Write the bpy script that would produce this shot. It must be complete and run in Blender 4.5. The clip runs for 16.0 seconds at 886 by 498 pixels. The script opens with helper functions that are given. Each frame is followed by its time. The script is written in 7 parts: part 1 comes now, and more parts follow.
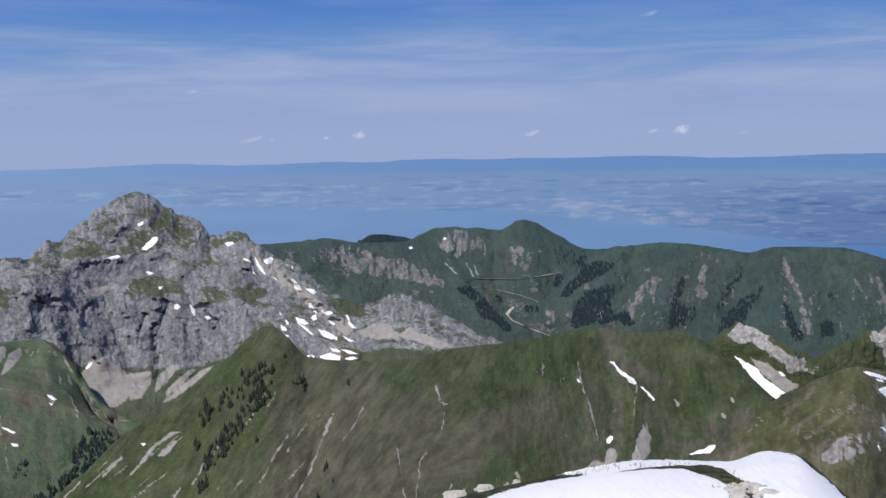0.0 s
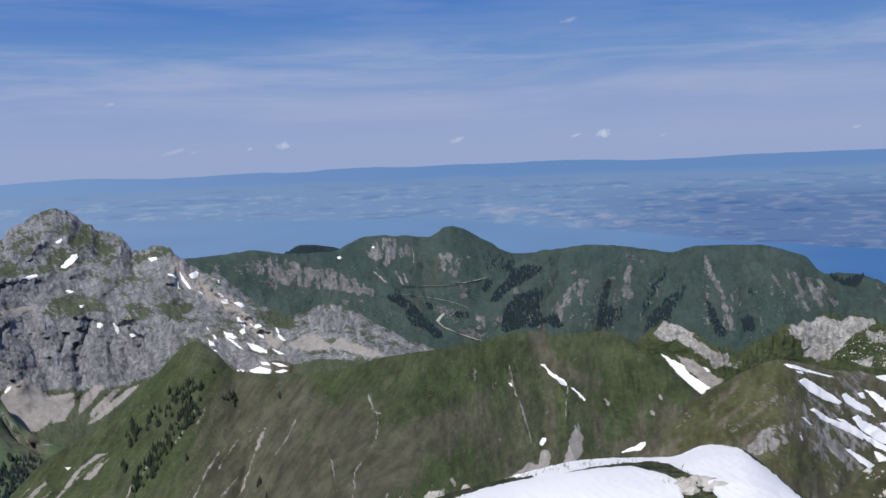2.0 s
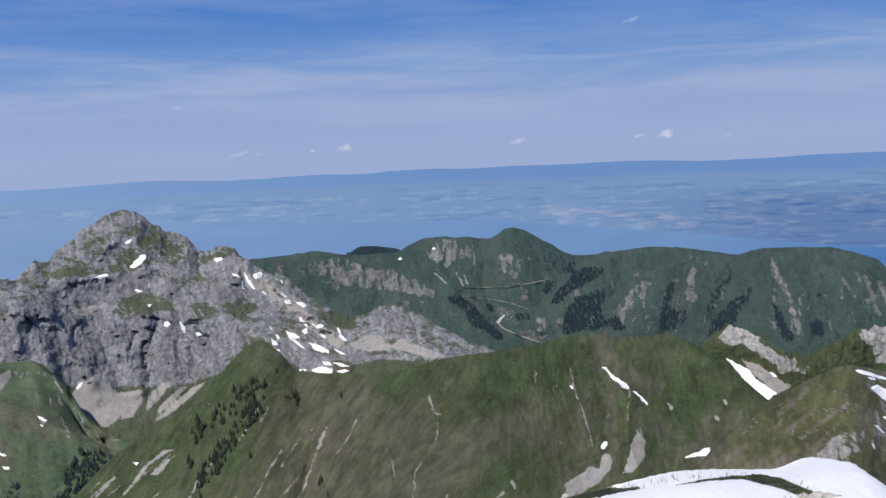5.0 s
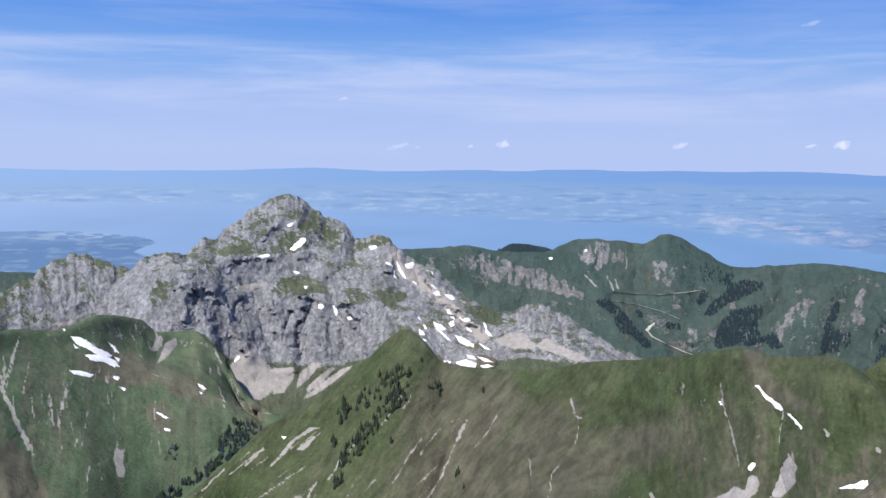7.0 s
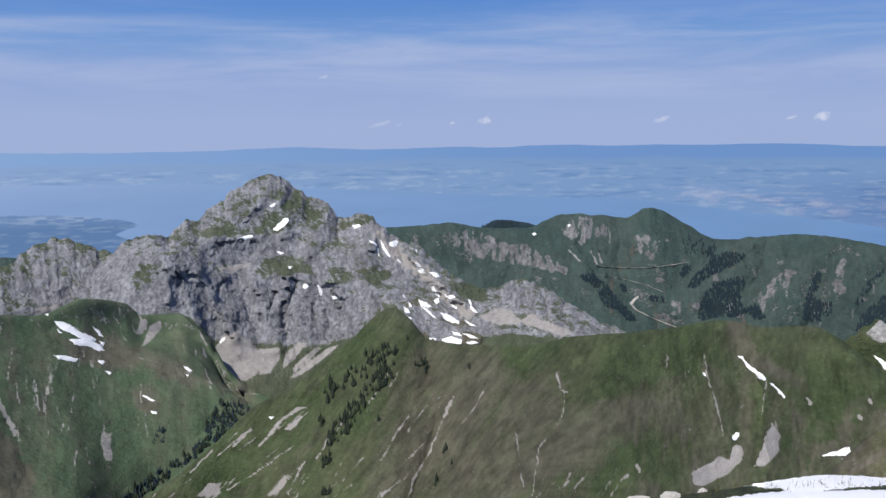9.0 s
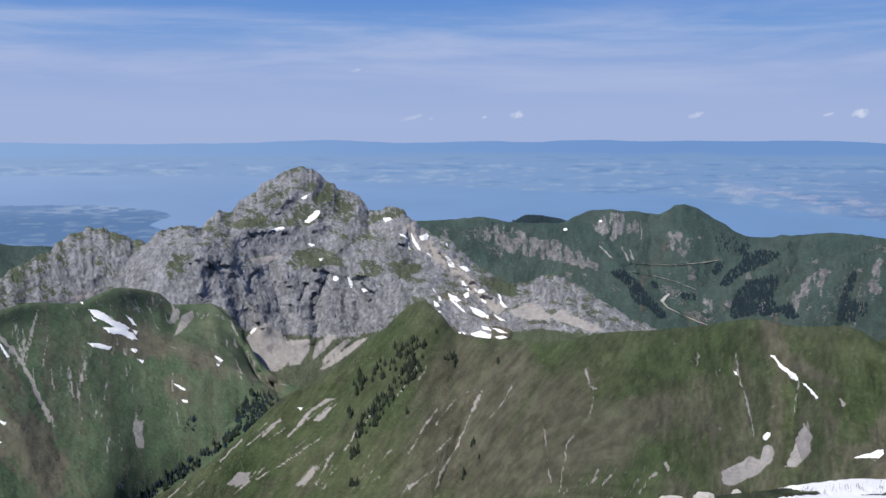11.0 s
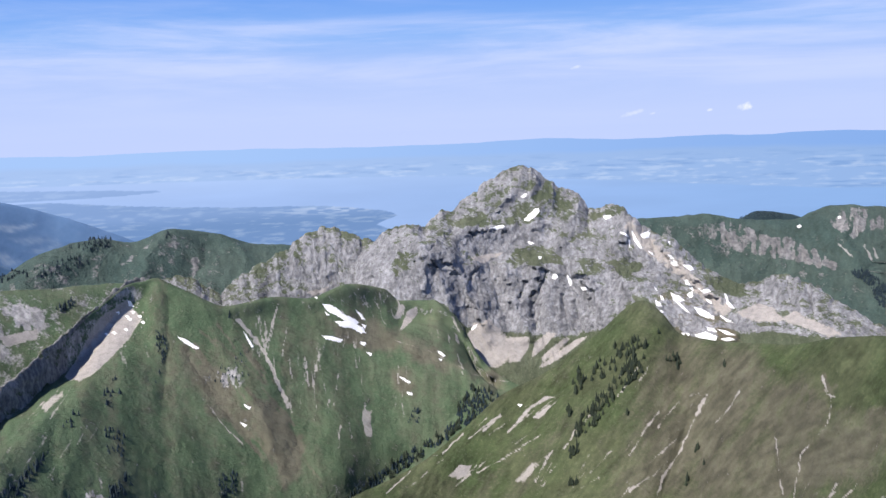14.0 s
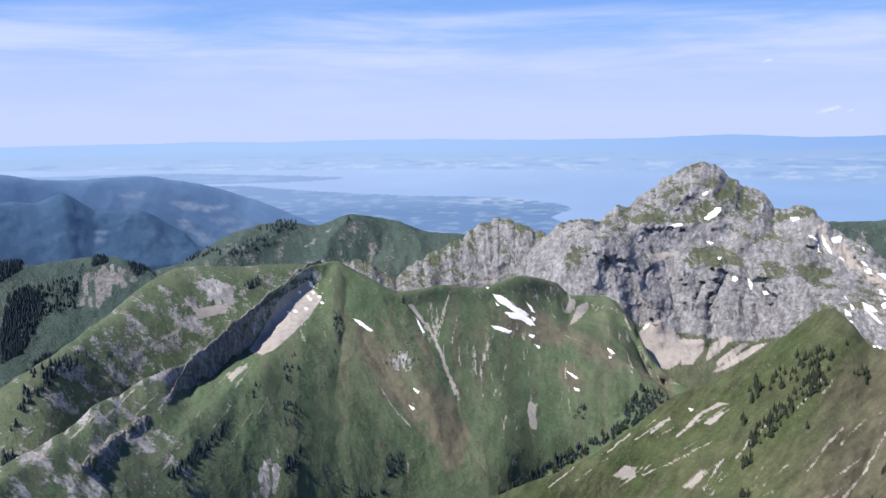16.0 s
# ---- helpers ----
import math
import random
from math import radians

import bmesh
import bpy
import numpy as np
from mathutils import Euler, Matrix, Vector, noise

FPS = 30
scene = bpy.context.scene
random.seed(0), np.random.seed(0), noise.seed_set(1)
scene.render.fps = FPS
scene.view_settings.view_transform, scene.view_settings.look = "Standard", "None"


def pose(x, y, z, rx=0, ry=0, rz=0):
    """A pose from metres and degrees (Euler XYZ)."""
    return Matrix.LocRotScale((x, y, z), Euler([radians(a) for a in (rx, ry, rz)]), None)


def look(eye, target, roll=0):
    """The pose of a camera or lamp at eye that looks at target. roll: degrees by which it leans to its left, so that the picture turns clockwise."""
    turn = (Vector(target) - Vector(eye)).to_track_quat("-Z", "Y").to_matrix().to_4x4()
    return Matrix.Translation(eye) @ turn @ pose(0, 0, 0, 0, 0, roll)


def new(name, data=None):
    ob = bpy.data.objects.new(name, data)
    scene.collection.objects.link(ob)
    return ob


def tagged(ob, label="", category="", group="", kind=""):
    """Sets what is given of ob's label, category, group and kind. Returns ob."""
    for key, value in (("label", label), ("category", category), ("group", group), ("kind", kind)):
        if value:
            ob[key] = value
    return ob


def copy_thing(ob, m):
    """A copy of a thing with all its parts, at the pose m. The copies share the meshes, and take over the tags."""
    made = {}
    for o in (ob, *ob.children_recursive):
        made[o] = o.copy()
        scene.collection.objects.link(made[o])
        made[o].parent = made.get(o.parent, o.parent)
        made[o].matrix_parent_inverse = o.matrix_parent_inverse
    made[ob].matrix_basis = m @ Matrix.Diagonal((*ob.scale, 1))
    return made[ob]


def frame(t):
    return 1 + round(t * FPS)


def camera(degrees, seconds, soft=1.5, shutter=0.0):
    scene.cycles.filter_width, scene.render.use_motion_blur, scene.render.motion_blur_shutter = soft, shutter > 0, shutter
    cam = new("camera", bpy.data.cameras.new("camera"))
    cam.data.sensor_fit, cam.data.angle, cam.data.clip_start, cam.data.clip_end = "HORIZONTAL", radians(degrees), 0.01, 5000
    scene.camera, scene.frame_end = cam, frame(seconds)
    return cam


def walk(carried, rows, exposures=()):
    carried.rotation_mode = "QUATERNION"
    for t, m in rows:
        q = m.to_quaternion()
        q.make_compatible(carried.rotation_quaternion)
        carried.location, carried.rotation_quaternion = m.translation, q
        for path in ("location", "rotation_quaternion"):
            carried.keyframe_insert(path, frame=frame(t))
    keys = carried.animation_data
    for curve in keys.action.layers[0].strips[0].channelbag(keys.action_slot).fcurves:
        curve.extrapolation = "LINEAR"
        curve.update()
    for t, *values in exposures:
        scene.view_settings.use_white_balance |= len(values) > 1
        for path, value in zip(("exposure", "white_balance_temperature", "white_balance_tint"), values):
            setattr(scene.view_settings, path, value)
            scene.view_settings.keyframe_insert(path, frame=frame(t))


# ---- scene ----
cam = camera(51.5, 16.0)
PATH = [
    (0, pose(0.000, 0, 0.000, 83.71, 0.99, -0.00)),
    (0.5, pose(-0.020, 0, 0.000, 83.62, 0.73, 2.45)),
    (1, pose(-0.035, 0, 0.000, 83.04, 2.00, 3.47)),
    (1.5, pose(-0.070, 0, 0.000, 83.27, 2.30, 1.80)),
    (2, pose(-0.100, 0, 0.000, 84.06, 2.22, -4.61)),
    (2.5, pose(-0.120, 0, 0.000, 85.20, -0.65, -8.02)),
    (3, pose(-0.130, 0, 0.000, 83.93, 0.78, -8.28)),
    (5.5, pose(-0.422, 0, 0.075, 84.45, 1.19, 1.93)),
    (6, pose(-0.427, 0, 0.080, 84.58, -0.43, 5.57)),
    (6.5, pose(-0.431, 0, 0.084, 83.56, -0.53, 9.52)),
    (7, pose(-0.436, 0, 0.089, 84.32, -0.36, 8.89)),
    (7.5, pose(-0.441, 0, 0.094, 84.69, -1.03, 8.45)),
    (8, pose(-0.445, 0, 0.098, 84.12, -0.76, 8.03)),
    (8.5, pose(-0.450, 0, 0.103, 82.75, 0.93, 7.69)),
    (9, pose(-0.458, 0, 0.103, 82.91, 0.57, 7.77)),
    (9.5, pose(-0.467, 0, 0.103, 82.89, 0.22, 8.87)),
    (12, pose(-0.550, 0, 0.143, 82.03, -0.08, 10.63)),
    (12.5, pose(-0.600, 0, 0.163, 81.70, -0.31, 14.62)),
    (13, pose(-0.603, 0, 0.163, 82.07, 0.93, 17.05)),
    (13.5, pose(-0.606, 0, 0.163, 82.63, 1.19, 19.98)),
    (14, pose(-0.609, 0, 0.163, 82.65, 1.81, 23.24)),
    (14.5, pose(-0.611, 0, 0.163, 82.89, 1.70, 26.44)),
    (15, pose(-0.614, 0, 0.163, 82.70, 1.33, 29.11)),
    (15.5, pose(-0.617, 0, 0.163, 82.62, 0.95, 31.65)),
    (16, pose(-0.620, 0, 0.163, 82.41, 0.72, 34.22)),
]
EXPOSURES = [(0.0, -0.08, 6500, 10), (2.0, -0.14, 6500, 10), (2.5, -0.24, 6500, 10), (3.0, -0.18, 6500, 10), (5.5, 0.08, 6500, 10), (6.0, 0.32, 6500, 10), (7.0, 0.45, 6500, 11), (8.0, 0.45, 6500, 11), (9.0, 0.05, 6500, 10), (9.7, 0.05, 6500, 10), (12.0, 0.28, 6600, 11), (12.5, 0.48, 6700, 12), (14.0, 0.65, 6800, 13), (16.0, 0.7, 6850, 13)]
walk(cam, PATH, EXPOSURES)

# ---- daylight: a clear midsummer afternoon, sun high behind the left shoulder ----
SUN_BEARING, SUN_HEIGHT = -149.0, 53.0
world = bpy.data.worlds.new("sky")
scene.world = world
world.use_nodes = True
wn, wl = world.node_tree.nodes, world.node_tree.links
wn.clear()
sky = wn.new("ShaderNodeTexSky")
sky.sky_type, sky.sun_disc = "NISHITA", False
sky.sun_elevation, sky.sun_rotation = radians(SUN_HEIGHT), radians(SUN_BEARING)
sky.altitude, sky.air_density, sky.dust_density, sky.ozone_density = 2200, 1.0, 0.6, 2.0
# haze towards the horizon, thin high cloud in bands
way = wn.new("ShaderNodeTexCoord")
axes = wn.new("ShaderNodeSeparateXYZ")
wl.new(way.outputs["Generated"], axes.inputs[0])
tint = wn.new("ShaderNodeMix")
tint.data_type, tint.blend_type = "RGBA", "MULTIPLY"
tint.inputs[0].default_value, tint.inputs[7].default_value = 1.0, (0.62, 0.72, 1.0, 1)
wl.new(sky.outputs[0], tint.inputs[6])
haze = wn.new("ShaderNodeValToRGB")
haze.color_ramp.elements[0].position, haze.color_ramp.elements[0].color = 0.0, (0.34, 0.425, 0.66, 1)
haze.color_ramp.elements[1].position, haze.color_ramp.elements[1].color = 0.56, (0.075, 0.215, 0.58, 1)
for at, col in ((0.11, (0.33, 0.42, 0.66, 1)), (0.26, (0.28, 0.385, 0.65, 1)), (0.38, (0.165, 0.315, 0.63, 1))):
    e = haze.color_ramp.elements.new(at)
    e.color = col
up = wn.new("ShaderNodeMapRange")
up.inputs[1].default_value, up.inputs[2].default_value = -0.02, 0.3
wl.new(axes.outputs[2], up.inputs[0])
wl.new(up.outputs[0], haze.inputs[0])
grain = wn.new("ShaderNodeMapping")
grain.inputs["Scale"].default_value = (1.5, 1.5, 15.0)
grain.inputs["Rotation"].default_value = (0.0, 0.05, 0.0)
wl.new(way.outputs["Generated"], grain.inputs[0])
wisps = wn.new("ShaderNodeTexNoise")
wisps.inputs["Scale"].default_value, wisps.inputs["Detail"].default_value, wisps.inputs["Roughness"].default_value = 2.2, 9, 0.6
wisps.inputs["Distortion"].default_value = 0.35
wl.new(grain.outputs[0], wisps.inputs["Vector"])
wispy = wn.new("ShaderNodeMapRange")
wispy.interpolation_type = "SMOOTHSTEP"
wispy.inputs[1].default_value, wispy.inputs[2].default_value, wispy.inputs[4].default_value = 0.36, 0.72, 0.75
wl.new(wisps.outputs[0], wispy.inputs[0])
layer = wn.new("ShaderNodeValToRGB")
for at, k in ((0.0, 0.1), (0.1, 0.25), (0.17, 0.75), (0.3, 1.0), (0.37, 0.8), (0.43, 0.3), (0.62, 0.35), (0.8, 0.1)):
    e = layer.color_ramp.elements.new(at)
    e.color = (k, k, k, 1)
high_up = wn.new("ShaderNodeMapRange")
high_up.inputs[1].default_value, high_up.inputs[2].default_value = 0.0, 0.3
wl.new(axes.outputs[2], high_up.inputs[0])
wl.new(high_up.outputs[0], layer.inputs[0])
veil = wn.new("ShaderNodeMath")
veil.operation = "MULTIPLY"
wl.new(wispy.outputs[0], veil.inputs[0])
wl.new(layer.outputs[0], veil.inputs[1])
cirrus = wn.new("ShaderNodeMix")
cirrus.data_type = "RGBA"
cirrus.inputs[7].default_value = (0.42, 0.49, 0.7, 1)
wl.new(veil.outputs[0], cirrus.inputs[0])
wl.new(haze.outputs[0], cirrus.inputs[6])
bright = wn.new("ShaderNodeMix")
bright.data_type, bright.blend_type = "RGBA", "MULTIPLY"
bright.inputs[0].default_value, bright.inputs[7].default_value = 1.0, (10, 10, 10, 1)
bright.clamp_result = False
wl.new(cirrus.outputs[2], bright.inputs[6])
fade = wn.new("ShaderNodeMapRange")
fade.interpolation_type = "SMOOTHSTEP"
fade.inputs[1].default_value, fade.inputs[2].default_value, fade.inputs[3].default_value, fade.inputs[4].default_value = 0.18, 0.5, 1.0, 0.0
wl.new(axes.outputs[2], fade.inputs[0])
whole = wn.new("ShaderNodeMix")
whole.data_type = "RGBA"
wl.new(fade.outputs[0], whole.inputs[0])
wl.new(tint.outputs[2], whole.inputs[6])
wl.new(bright.outputs[2], whole.inputs[7])
# small soft clouds above the far shore: bearing, height in degrees, width in metres at 4.7 km, flatness, density
CLOUDS = [(-11.74, 0.66, 150, 0.2, 0.35), (-7.20, 0.72, 40, 0.50, 0.6), (-5.18, 0.87, 92, 0.55, 0.9), (5.48, 0.81, 92, 0.35, 0.5), (12.81, 0.80, 60, 0.35, 0.6), (14.47, 0.84, 104, 0.50, 1.0), (12.56, 7.70, 130, 0.2, 0.3), (28.70, 0.61, 58, 0.30, 0.4), (30.82, 0.53, 121, 0.25, 0.5), (18.07, 0.61, 75, 0.30, 0.3), (-15.04, 3.56, 75, 0.30, 0.45), (-10.52, 0.62, 40, 0.30, 0.3)]
puff = wn.new("ShaderNodeTexNoise")
puff.inputs["Scale"].default_value, puff.inputs["Detail"].default_value, puff.inputs["Roughness"].default_value = 110, 5, 0.6
wl.new(way.outputs["Generated"], puff.inputs["Vector"])


def world_math(op, a, b):
    k = wn.new("ShaderNodeMath")
    k.operation = op
    for s, v in zip(k.inputs, (a, b)):
        if isinstance(v, (int, float)):
            s.default_value = v
        else:
            wl.new(v, s)
    return k.outputs[0]


def along(axis):
    k = wn.new("ShaderNodeVectorMath")
    k.operation = "DOT_PRODUCT"
    k.inputs[1].default_value = axis
    wl.new(way.outputs["Generated"], k.inputs[0])
    return k.outputs["Value"]


cloudy = 0.0
for bear, el, width, flat, thick_of in CLOUDS:
    sb, cb, se, ce = math.sin(radians(bear)), math.cos(radians(bear)), math.sin(radians(el)), math.cos(radians(el))
    toward, side, top = Vector((sb * ce, cb * ce, se)), Vector((cb, -sb, 0)), Vector((-sb * se, -cb * se, ce))
    tilt = radians(14)
    side, top = side * math.cos(tilt) + top * math.sin(tilt), top * math.cos(tilt) - side * math.sin(tilt)
    half = width / 4700 * 0.5
    u, w = along(side / half), along(top / (half * flat))
    u, w = world_math("SUBTRACT", u, toward.dot(side / half)), world_math("SUBTRACT", w, toward.dot(top / (half * flat)))
    r2 = world_math("ADD", world_math("MULTIPLY", u, u), world_math("MULTIPLY", w, w))
    dense = world_math("MAXIMUM", world_math("SUBTRACT", world_math("SUBTRACT", 1.0, r2), world_math("MULTIPLY", world_math("SUBTRACT", 0.62, puff.outputs[0]), 2.4)), 0.0)
    front = world_math("GREATER_THAN", along(toward), 0.5)
    cloudy = world_math("ADD", cloudy, world_math("MULTIPLY", world_math("MULTIPLY", dense, thick_of), front))
opaque = world_math("MINIMUM", world_math("MULTIPLY", cloudy, 0.9), 0.8)
clouded = wn.new("ShaderNodeMix")
clouded.data_type = "RGBA"
clouded.inputs[7].default_value = (7.2, 7.5, 8.6, 1)
wl.new(opaque, clouded.inputs[0])
wl.new(whole.outputs[2], clouded.inputs[6])
back = wn.new("ShaderNodeBackground")
back.inputs["Strength"].default_value = 0.1
wout = wn.new("ShaderNodeOutputWorld")
wl.new(clouded.outputs[2], back.inputs[0])
wl.new(back.outputs[0], wout.inputs[0])

sun = new("sun", bpy.data.lights.new("sun", "SUN"))
sun.data.energy, sun.data.angle, sun.data.color = 4.3, radians(0.53), (1.0, 0.96, 0.9)
sb, sh = radians(SUN_BEARING), radians(SUN_HEIGHT)
sun.matrix_world = look((math.sin(sb) * math.cos(sh) * 100, math.cos(sb) * math.cos(sh) * 100, math.sin(sh) * 100), (0, 0, 0))

# ---- tools for relief ----
def hashed(i, j, k, seed):
    n = (i * 374761393 + j * 668265263 + k * 2147483647 + seed * 1274126177) & 0xFFFFFFFF
    n = ((n ^ (n >> 13)) * 1274126177) & 0xFFFFFFFF
    return ((n ^ (n >> 16)) & 0xFFFF) / 65535.0


def value_noise(x, y, z, seed=0):
    """Smooth noise from 0 to 1 on arrays."""
    xi, yi, zi = np.floor(x).astype(np.int64), np.floor(y).astype(np.int64), np.floor(z).astype(np.int64)
    fx, fy, fz = x - xi, y - yi, z - zi
    fx, fy, fz = [f * f * f * (f * (f * 6 - 15) + 10) for f in (fx, fy, fz)]
    total = 0
    for a in (0, 1):
        for b in (0, 1):
            for c in (0, 1):
                w = (fx if a else 1 - fx) * (fy if b else 1 - fy) * (fz if c else 1 - fz)
                total = total + w * hashed(xi + a, yi + b, zi + c, seed)
    return total


def fractal(x, y, z, octaves=4, seed=0, ridged=False, gain=0.52):
    """Sum of octaves, about -1 to 1 (ridged: sharp crests, about 0 to 1)."""
    total, amp, norm = 0, 1.0, 0.0
    for o in range(octaves):
        n = value_noise(x * 2.03 ** o, y * 2.03 ** o, z * 2.03 ** o, seed + o) * 2 - 1
        total = total + amp * ((1 - np.abs(n) * 1.6) if ridged else n)
        norm += amp
        amp *= gain
        x, y, z = 0.80 * x - 0.48 * y + 0.36 * z + 3.1, 0.60 * x + 0.64 * y - 0.48 * z + 1.7, 0.60 * y + 0.80 * z + 5.3
    return total / norm


def pchip(xs, ys, x):
    """Smooth curve through points without overshoot; ys may have more columns."""
    xs, ys = np.asarray(xs, float), np.asarray(ys, float)
    h = np.diff(xs)
    shape = (-1,) + (1,) * (ys.ndim - 1)
    d = np.diff(ys, axis=0) / h.reshape(shape)
    m = np.zeros_like(ys)
    m[0], m[-1] = d[0], d[-1]
    if len(xs) > 2:
        a, b = d[:-1], d[1:]
        m[1:-1] = np.where(a * b > 0, 2 * a * b / np.where(np.abs(a + b) < 1e-9, 1e-9, a + b), 0)
    x = np.clip(x, xs[0], xs[-1])
    i = np.clip(np.searchsorted(xs, x, side="right") - 1, 0, len(xs) - 2)
    s = ((x - xs[i]) / h[i]).reshape((-1,) + (1,) * (ys.ndim - 1))
    hh = h[i].reshape(s.shape)
    return ((1 + 2 * s) * (1 - s) ** 2 * ys[i] + s * (1 - s) ** 2 * hh * m[i]
            + s * s * (3 - 2 * s) * ys[i + 1] + s * s * (s - 1) * hh * m[i + 1])


def smooth(lo, hi, v):
    s = np.clip((v - lo) / (hi - lo), 0, 1)
    return s * s * (3 - 2 * s)


def signed_off(line, x, y):
    """Distance of the points from a broken line, negative to the left of one who looks at it from the summit."""
    best, side = np.full(x.shape, 1e9), np.ones(x.shape)
    for (x0, y0), (x1, y1) in zip(line, line[1:]):
        dx, dy = x1 - x0, y1 - y0
        k = np.clip(((x - x0) * dx + (y - y0) * dy) / max(dx * dx + dy * dy, 1e-9), 0, 1)
        px, py = x - x0 - k * dx, y - y0 - k * dy
        far = np.hypot(px, py)
        side = np.where(far < best, np.where(dx * py - dy * px > 0, 1.0, -1.0), side)
        best = np.minimum(best, far)
    return best * side


def shape_forms(pts, forms, seed):
    """Spurs (metres > 0) and gullies (< 0) along lines of bearing and fall, with a width in degrees on either side."""
    flat = np.hypot(pts[..., 0], pts[..., 1])
    bear, fall = np.degrees(np.arctan2(pts[..., 0], pts[..., 1])), np.degrees(np.arctan2(pts[..., 2], flat))
    wob = 0.22 * fractal(bear * 1.3, fall * 1.3, 0 * bear, 3, seed + 90)
    wob2 = 0.22 * fractal(bear * 1.3 + 40, fall * 1.3, 0 * bear, 3, seed + 95)
    out = np.zeros(bear.shape)
    for metres, wide_left, wide_right, line in forms:
        off = signed_off(line, bear + wob, fall + wob2)
        k = np.clip(1 - np.where(off < 0, -off / wide_left, off / wide_right), 0, 1)
        out += metres * (0.55 * k + 0.45 * k * k)
    return pts * (1 - out / np.maximum(np.linalg.norm(pts, axis=2), 1e-9))[..., None]


def relief(rows, step, counts, rough, grain, flute=1.0, seed=0, octaves=5, forms=(), tilt=0.0, gain=0.52):
    """A slope as a grid of points. rows, from behind the crest down to the foot: (bearing in degrees, fall or rise in degrees,
    metres), as one would survey them from the summit. counts: steps between rows. rough: relief in metres, per row.
    grain: size of the largest bumps in metres. flute > 1 draws them out down the slope."""
    b = np.arange(max(r[0][0] for r in rows), min(r[-1][0] for r in rows) + step / 2, step)
    lines = []
    for r in rows:
        r = np.array(r, float)
        ed = pchip(r[:, 0], r[:, 1:], b)
        d = ed[:, 1]
        lines.append(np.stack([d * np.sin(np.radians(b)), d * np.cos(np.radians(b)), d * np.tan(np.radians(ed[:, 0]))], -1))
    lines = np.array(lines)
    v = np.concatenate([[i + j / n for j in range(n)] for i, n in enumerate(counts)] + [[len(rows) - 1.0]])
    pts = pchip(np.arange(len(rows)), lines, v)
    if forms:
        pts = shape_forms(pts, forms, seed)
    amp = np.interp(v, np.arange(len(rows)), rough)[:, None]
    du, dv = np.gradient(pts, axis=1), np.gradient(pts, axis=0)
    nrm = np.cross(du, dv)
    nrm /= np.maximum(np.linalg.norm(nrm, axis=2, keepdims=True), 1e-9)
    nrm *= np.where(nrm[..., 2:3] < 0, -1, 1)
    across = np.linalg.norm(pts[..., :2], axis=2).mean(0)[None, :] * np.radians(b)[None, :] + 0 * v[:, None]
    x, y, z = pts[..., 0] / grain, pts[..., 1] / grain, pts[..., 2] / grain
    big = fractal(x / 3, y / 3, z / 3, 3, seed + 50)
    if flute > 1:
        f = fractal(across / grain + tilt * z + big * 1.2, y / flute, z / flute, octaves, seed, True, gain)
        f = 0.6 * f + 0.55 * fractal(x * 0.8 + 7, y * 0.8, z * 0.8, octaves, seed + 20, True, gain)
    else:
        f = fractal(x, y, z, octaves, seed, True)
    pts = pts + nrm * (amp * (f - 0.25 + big * 0.8))[..., None]
    return b, v, pts


def sheet(name, pts, material, cover=None, facets=False):
    """A grid of points as one smooth mesh; cover: columns rock, scree, earth, lush per point."""
    nv, nb = pts.shape[:2]
    me = bpy.data.meshes.new(name)
    idx = np.arange(nv * nb).reshape(nv, nb)
    quads = np.stack([idx[:-1, :-1], idx[1:, :-1], idx[1:, 1:], idx[:-1, 1:]], -1).reshape(-1, 4)
    me.vertices.add(nv * nb)
    me.vertices.foreach_set("co", pts.reshape(-1).astype(np.float32))
    me.loops.add(quads.size)
    me.loops.foreach_set("vertex_index", quads.reshape(-1).astype(np.int32))
    me.polygons.add(len(quads))
    me.polygons.foreach_set("loop_start", np.arange(0, quads.size, 4, dtype=np.int32))
    me.update(calc_edges=True)
    me.polygons.foreach_set("use_smooth", np.full(len(quads), not facets))
    if cover is not None:
        at = me.attributes.new("cover", "FLOAT_COLOR", "POINT")
        at.data.foreach_set("color", np.clip(cover, 0, 1).reshape(-1).astype(np.float32))
    me.materials.append(material)
    me.validate()
    return new(name, me)


def inside(poly, x, y):
    """Which of the points lie in the outline."""
    hit = np.zeros(x.shape, bool)
    for (x0, y0), (x1, y1) in zip(poly, poly[1:] + poly[:1]):
        if y0 != y1:
            hit ^= ((y0 > y) != (y1 > y)) & (x < (x1 - x0) * (y - y0) / (y1 - y0) + x0)
    return hit


def off_line(line, x, y):
    """Distance of the points from a broken line."""
    best = np.full(x.shape, 1e9)
    for (x0, y0), (x1, y1) in zip(line, line[1:]):
        dx, dy = x1 - x0, y1 - y0
        k = np.clip(((x - x0) * dx + (y - y0) * dy) / max(dx * dx + dy * dy, 1e-9), 0, 1)
        best = np.minimum(best, np.hypot(x - x0 - k * dx, y - y0 - k * dy))
    return best


